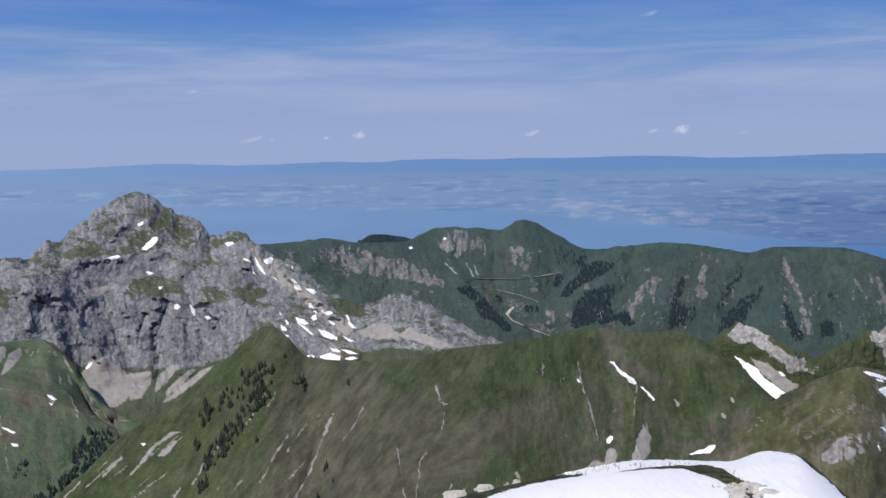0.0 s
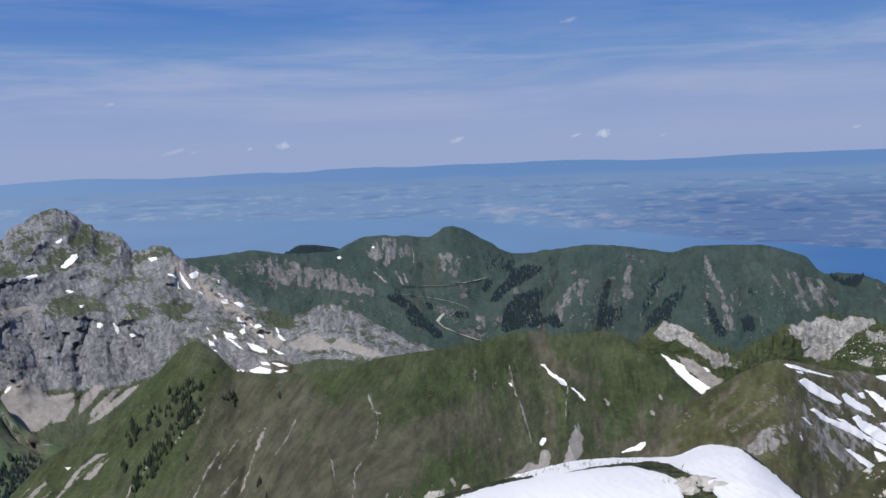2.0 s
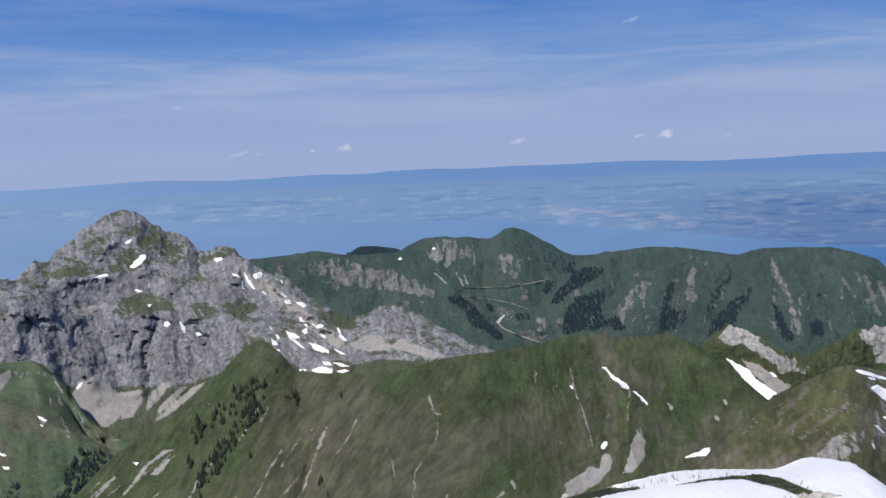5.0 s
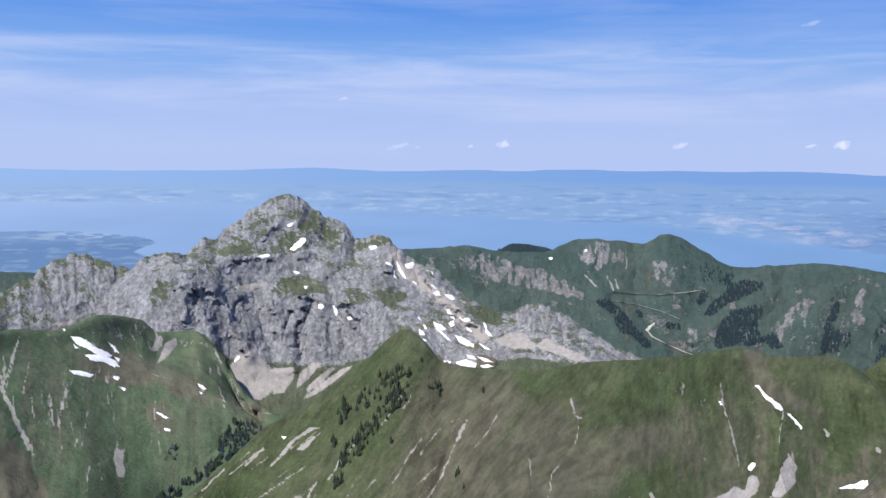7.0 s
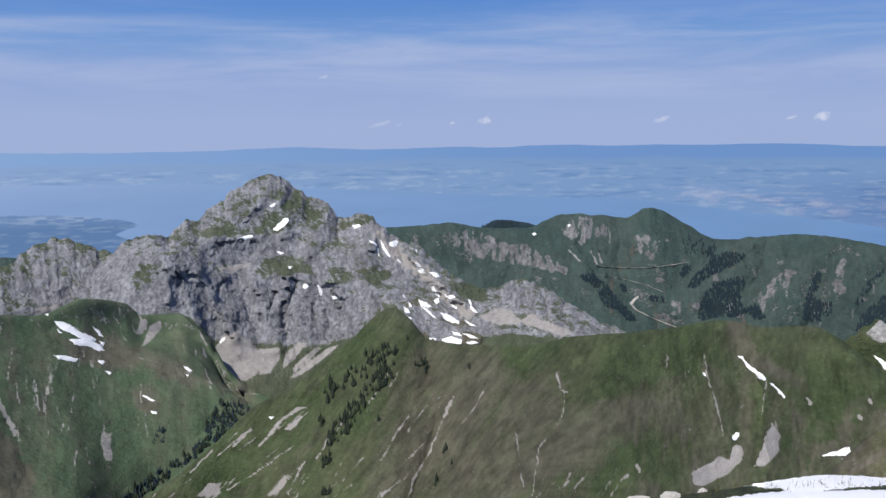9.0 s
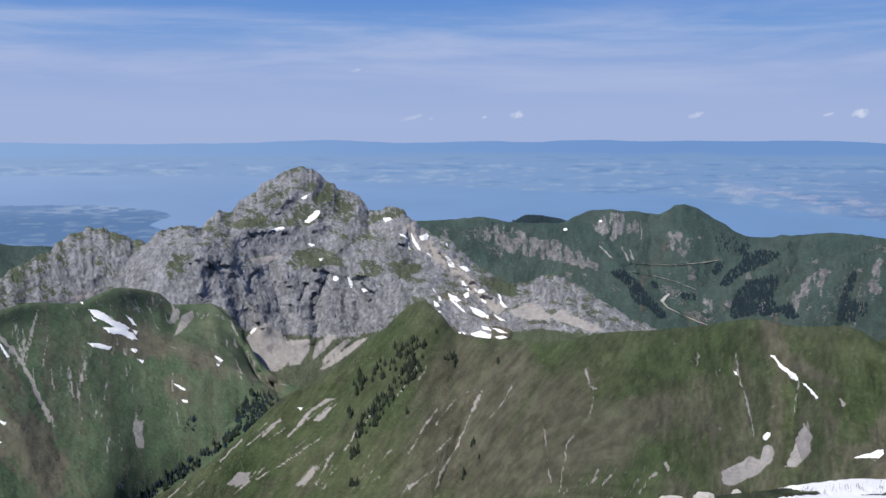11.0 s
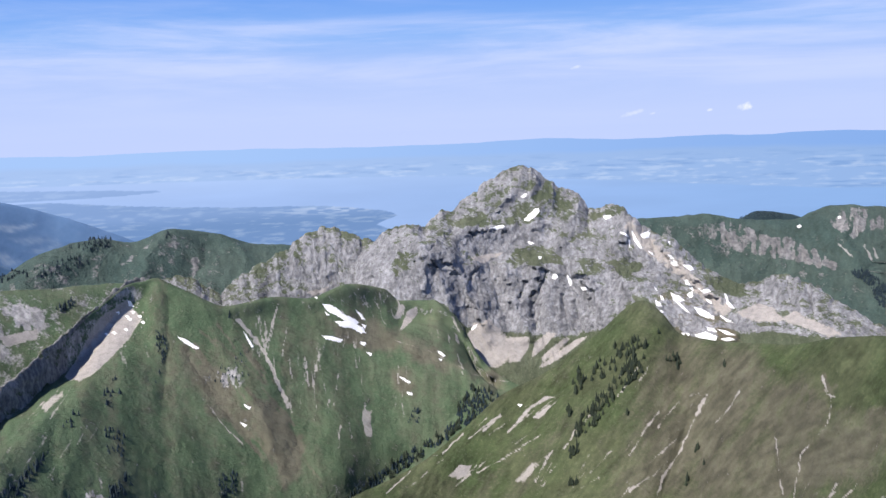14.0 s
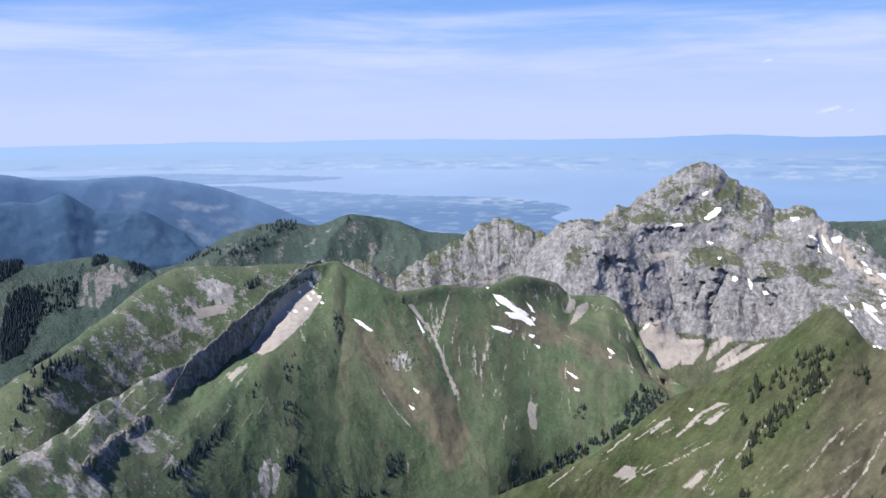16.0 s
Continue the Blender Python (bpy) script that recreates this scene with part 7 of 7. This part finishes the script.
wood(wooded, [(-55.52, -7.85), (-55.31, -7.29), (-54.59, -7.34), (-54.61, -7.71)], 91, 8, 16)
wood(wooded, [(-59.42, -9.04), (-56.44, -8.35), (-55.85, -7.45), (-56.55, -10.22), (-59.55, -10.87)], 246, 8, 16)
wood(wooded, [(-53.53, -7.78), (-51.87, -7.88), (-53.02, -8.58)], 140, 8, 16)
wood(lefth, [(-45.86, -6.09), (-44.67, -5.63), (-43.38, -5.67), (-43.50, -6.16), (-44.69, -6.33)], 64, 8, 16)
wood(lefth, [(-48.83, -7.45), (-45.69, -6.59), (-44.52, -7.03), (-47.29, -7.71)], 40, 8, 16)
wood(lefth, [(-47.13, -8.51), (-46.73, -8.13), (-46.37, -8.94), (-46.96, -9.01)], 16, 8, 16)
wood(lefth, [(-50.76, -8.13), (-48.81, -7.06), (-48.05, -7.29), (-49.61, -7.80)], 48, 8, 16)
wood(lefth, [(-40.39, -5.95), (-40.18, -5.35), (-39.99, -5.85)], 6, 8, 16)
wood(behind, [(-59.28, -13.69), (-56.92, -12.75), (-55.95, -12.85), (-56.99, -13.76), (-58.98, -14.93), (-60.64, -17.06)], 80, 8, 16)
wood(behind, [(-46.78, -9.52), (-45.78, -9.07), (-45.60, -9.37), (-46.40, -9.73)], 19, 8, 16)
wood(behind, [(-61.07, -17.77), (-60.16, -18.11), (-60.39, -18.65), (-61.14, -18.72)], 16, 8, 16)
wood(behindw, [(-5.46, -5.68), (-4.67, -5.37), (-3.88, -5.34), (-3.01, -5.54), (-3.01, -6.01), (-4.67, -6.00)], 240, 5, 9)
conifers(ridge, [(-15.65, -18.99), (-14.75, -17.49), (-13.51, -16.23), (-12.45, -15.11), (-11.56, -13.98), (-11.04, -13.99), (-11.24, -15.15), (-12.29, -16.11), (-13.18, -17.07), (-14.26, -18.49), (-15.14, -19.1)], 95)
conifers(ridge, [(-16.09, -16.45), (-15.55, -15.33), (-13.98, -14.4), (-12.41, -13.29), (-10.68, -12.99), (-10.52, -13.66), (-11.57, -14.64), (-12.97, -15.26), (-14.19, -15.88), (-15.58, -16.64)], 60)
conifers(ridge, [(-15.91, -20.34), (-15.73, -19.72), (-15.01, -19.45), (-15.20, -20.07)], 9)
conifers(ridge, [(-15.97, -21.92), (-15.77, -21.53), (-15.36, -21.48), (-15.34, -21.86)], 7)
conifers(ridge, [(-16.10, -17.73), (-15.91, -17.10), (-15.28, -17.46), (-15.68, -17.90)], 7)
conifers(ridge, [(-9.79, -14.51), (-9.58, -13.69), (-8.83, -14.25), (-8.94, -15.07)], 9)
conifers(ridge, [(-8.03, -19.68), (-7.84, -19.32), (-7.74, -19.50)], 3)
conifers(ridge, [(-8.64, -21.60), (-8.44, -21.08), (-8.35, -21.52)], 3)
conifers(ridge, [(-7.56, -20.48), (-7.36, -20.21), (-7.27, -20.39)], 1)
conifers(ridge, [(-6.36, -14.60), (-6.20, -14.37), (-6.07, -14.57)], 3)
conifers(ridge, [(-10.29, -12.80), (-10.21, -12.61), (-10.14, -12.76)], 1)
conifers(ridge, [(-12.17, -17.63), (-12.08, -17.27), (-11.98, -17.60)], 1)
# low crowns added to darken this patch, in place of dark scrubby rocks
wood(banded, [(-38.18, -13.91), (-37.1, -13.46), (-36.01, -12.99), (-36.01, -14.72), (-37.0, -15.36), (-38.05, -14.95)], 40, 3, 8)
wood(banded, [(-52.03, -20.51), (-49.93, -19.01), (-48.14, -17.61), (-47.94, -17.84), (-49.30, -19.27), (-51.30, -20.59)], 64, 5, 12)
wood(banded, [(-44.62, -14.36), (-43.60, -13.55), (-43.65, -14.84), (-44.55, -15.44)], 14, 5, 12)
wood(banded, [(-41.32, -11.26), (-40.56, -12.16), (-41.17, -13.66), (-41.87, -14.93), (-41.28, -13.66)], 30, 5, 12)
wood(banded, [(-38.29, -20.20), (-37.02, -20.13), (-37.17, -21.38), (-38.31, -21.35)], 42, 5, 12)
wood(banded, [(-44.99, -20.88), (-44.72, -19.65), (-43.36, -19.22), (-43.27, -19.96), (-44.10, -20.94)], 47, 5, 12)
wood(banded, [(-44.65, -17.98), (-44.60, -16.50), (-43.51, -17.20), (-43.68, -18.67)], 25, 5, 12)
wood(banded, [(-47.01, -16.55), (-46.73, -15.09), (-45.45, -15.81), (-46.35, -16.39)], 7, 5, 12)
wood(banded, [(-50.90, -21.14), (-50.44, -20.58), (-50.70, -21.36)], 4, 5, 12)
wood(banded, [(-47.85, -20.64), (-45.60, -19.59), (-46.96, -20.31)], 7, 5, 12)
wood(banded, [(-42.30, -21.26), (-38.22, -22.28), (-38.92, -22.65), (-41.43, -22.34)], 14, 5, 12)
wood(banded, [(-37.07, -10.94), (-36.83, -10.29), (-36.84, -10.95)], 4, 5, 12)
wood(banded, [(-26.19, -18.07), (-25.52, -16.93), (-25.21, -17.66), (-25.58, -18.13)], 14, 5, 12)
conifers(banded, [(-31.06, -22.58), (-28.53, -21.09), (-26.49, -20.00), (-24.70, -19.09), (-23.16, -18.19), (-22.74, -16.90), (-21.88, -15.81), (-20.14, -16.56), (-20.99, -17.45), (-23.15, -18.81), (-25.36, -20.16), (-28.30, -21.71), (-30.60, -22.76)], 100)
wood(banded, [(-31.06, -22.58), (-28.53, -21.09), (-26.49, -20.00), (-24.70, -19.09), (-23.16, -18.19), (-22.74, -16.90), (-21.88, -15.81), (-20.14, -16.56), (-20.99, -17.45), (-23.15, -18.81), (-25.36, -20.16), (-28.30, -21.71), (-30.60, -22.76)], 260, 7, 14)
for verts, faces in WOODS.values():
    tagged(mesh_part("spruce_wood", verts, faces, hazed_needle_mat, None, False), "dark spruce woods on the far slopes", "wood", kind="stuff")

SNOW_BACK = [(6.57, -20.07), (7.47, -19.68), (9.25, -19.20), (11.01, -18.93), (12.76, -18.75), (14.47, -18.68), (16.50, -18.67), (17.82, -18.22), (19.13, -17.82), (20.09, -17.67), (20.89, -17.70), (22.34, -18.78), (23.60, -19.56), (25.16, -20.70), (26.11, -22.17), (21.84, -23.38), (20.52, -22.02), (19.35, -20.59), (18.91, -20.07), (17.92, -19.62), (17.11, -19.21), (16.17, -19.12), (14.48, -19.23), (12.41, -19.49), (11.02, -19.78), (9.25, -20.12)]
SNOW_FRONT = [(1.28, -21.92), (3.12, -21.17), (5.49, -20.58), (7.47, -20.21), (9.25, -19.96), (11.02, -19.72), (12.76, -19.47), (14.82, -19.31), (15.67, -19.54), (16.79, -19.74), (17.53, -20.13), (17.74, -20.81), (17.92, -23.22), (14.54, -24.46), (0.86, -24.97)]
STRIP = [(3.85, -21.03), (7.47, -20.11), (9.25, -19.92), (12.41, -19.45), (14.48, -19.27), (16.17, -19.18), (17.02, -19.41), (17.85, -19.85), (18.85, -20.39), (19.36, -21.22)]
STONES = [(2.47, -21.04), (18.03, -20.47), (18.68, -20.09), (19.34, -20.22), (18.27, -20.82), (19.84, -20.54), (4.40, -20.27), (17.69, -20.18), (0.42, -21.35)]
TUFTS = [(6.93, -19.93), (7.83, -20.10), (9.61, -19.91), (6.03, -20.34), (4.94, -20.69), (3.85, -20.97), (10.67, -19.70), (12.07, -19.47), (17.86, -20.35), (18.25, -20.00), (14.48, -19.27), (2.75, -21.43), (0.93, -21.16), (-0.17, -21.34)]
KNOLL_STONES = [(28.96, -19.87), (29.40, -18.57), (30.63, -17.50), (32.46, -17.29), (34.48, -16.90), (34.58, -19.53), (29.45, -20.44)]


# ---- summit ground: snow, path, stones, grass ----
snow_patch(summit, SNOW_BACK, 0.022, 0.08, 0.11)
snow_patch(summit, SNOW_FRONT, 0.018, 0.08, 0.13)


def blades(spots_list, name, label, category, count, length, spread, material):
    """Tufts of grass, too many blades to count."""
    rng = random.Random(9)
    verts, faces = [], []
    for p in spots_list:
        for _ in range(count):
            q = p + Vector((rng.gauss(0, spread), rng.gauss(0, spread), 0))
            a, h = rng.uniform(0, 6.3), length * rng.uniform(0.4, 1.1)
            lean = Vector((math.cos(a), math.sin(a), 0)) * h * rng.uniform(0.1, 0.7)
            side = Vector((-math.sin(a), math.cos(a), 0)) * h * 0.045
            i = len(verts)
            verts += [tuple(q - side), tuple(q + side), tuple(q + lean * 0.4 + Vector((0, 0, h * 0.65)) + side * 0.7), tuple(q + lean + Vector((0, 0, h)))]
            faces += [(i, i + 1, i + 2), (i, i + 2, i + 3)]
    return tagged(mesh_part(name, verts, faces, material, None, False), label, category, kind="stuff")


grass_mat = speckled("grass_blades", ((0.06, 0.065, 0.02), (0.12, 0.115, 0.04), (0.24, 0.2, 0.1)), 0.25, 0.8, 0.0)
pale_rock = speckled("pale_limestone", ((0.3, 0.28, 0.25), (0.5, 0.48, 0.44), (0.58, 0.56, 0.52)), 0.2, 0.9, 0.6, 0.02)


def stone(p, size, seed, name="stone"):
    bm = bmesh.new()
    bmesh.ops.create_icosphere(bm, subdivisions=3, radius=1)
    for v in bm.verts:
        k = 1 + 0.45 * noise.noise(v.co * 1.3 + Vector((seed, 0, 0))) + 0.2 * noise.noise(v.co * 3.5 + Vector((0, seed, 0)))
        v.co = Vector((v.co.x * k, v.co.y * k * 0.8, v.co.z * k * 0.55)) * size
    me = bpy.data.meshes.new(name)
    bm.to_mesh(me)
    bm.free()
    me.materials.append(pale_rock)
    ob = new(name, me)
    ob.location = p
    return tagged(ob, "pale limestone lying in the summit turf", "stone", "summit stones")


for i, (x, y) in enumerate(STONES):
    stone(summit.at(x, y), (0.075, 0.055, 0.045, 0.06, 0.05, 0.06, 0.035, 0.035, 0.09)[i], i * 3.1)
line = []
for (x0, y0), (x1, y1) in zip(STRIP, STRIP[1:]):
    line += [summit.at(x0 + (x1 - x0) * k / 9, y0 + (y1 - y0) * k / 9 - 0.05) for k in range(9)]
blades(line, "grass", "short dry grass along the trodden strip between the snow", "grass", 7, 0.016, 0.02, grass_mat)
blades([summit.at(x, y) for x, y in TUFTS], "grass", "tufts of dry mountain grass", "grass", 40, 0.03, 0.06, grass_mat)

def scattered(land, outline, count, small, large, material, label):
    """Loose stones over a patch of ground, too many to count."""
    verts, faces = [], []
    octa = [(1, 0, 0), (0, 1, 0), (-1, 0, 0), (0, -1, 0), (0, 0, 0.8), (0, 0, -0.6)]
    for x, y in spots(outline, count):
        p = land.at(x, y)
        s = small + (large - small) * tree_rng.random() ** 4
        i = len(verts)
        verts += [(p.x + a * s * tree_rng.uniform(0.7, 1.3), p.y + b * s, p.z + c * s * tree_rng.uniform(0.7, 1.2)) for a, b, c in octa]
        faces += [(i + a, i + b, i + 4) for a, b in ((0, 1), (1, 2), (2, 3), (3, 0))] + [(i + b, i + a, i + 5) for a, b in ((0, 1), (1, 2), (2, 3), (3, 0))]
    return tagged(mesh_part("stones", verts, faces, material, None, False), label, "stones", kind="stuff")


scattered(knoll, KNOLL_STONES, 130, 0.07, 0.4, pale_rock, "pale stones strewn over the turf")
scattered(banded, [(-45.88, -11.92), (-43.98, -9.61), (-42.33, -9.06), (-41.67, -10.59), (-43.15, -12.13), (-45.17, -13.43), (-46.28, -13.33)], 260, 0.8, 3.6, scree_mat, "boulders on the pale scree below the cliff band")
scattered(massif, [(-22.3, -13.6), (-20.4, -12.4), (-18.9, -13.1), (-19.6, -14.6), (-21.5, -14.6)], 160, 0.8, 3.0, scree_mat, "boulders on the scree cone under the cliff")
scattered(crags, [(25.0, -11.0), (33.5, -10.6), (34.5, -13.0), (31.0, -13.2), (27.0, -12.6)], 420, 0.6, 2.6, pale_rock, "pale limestone blocks in the turf")
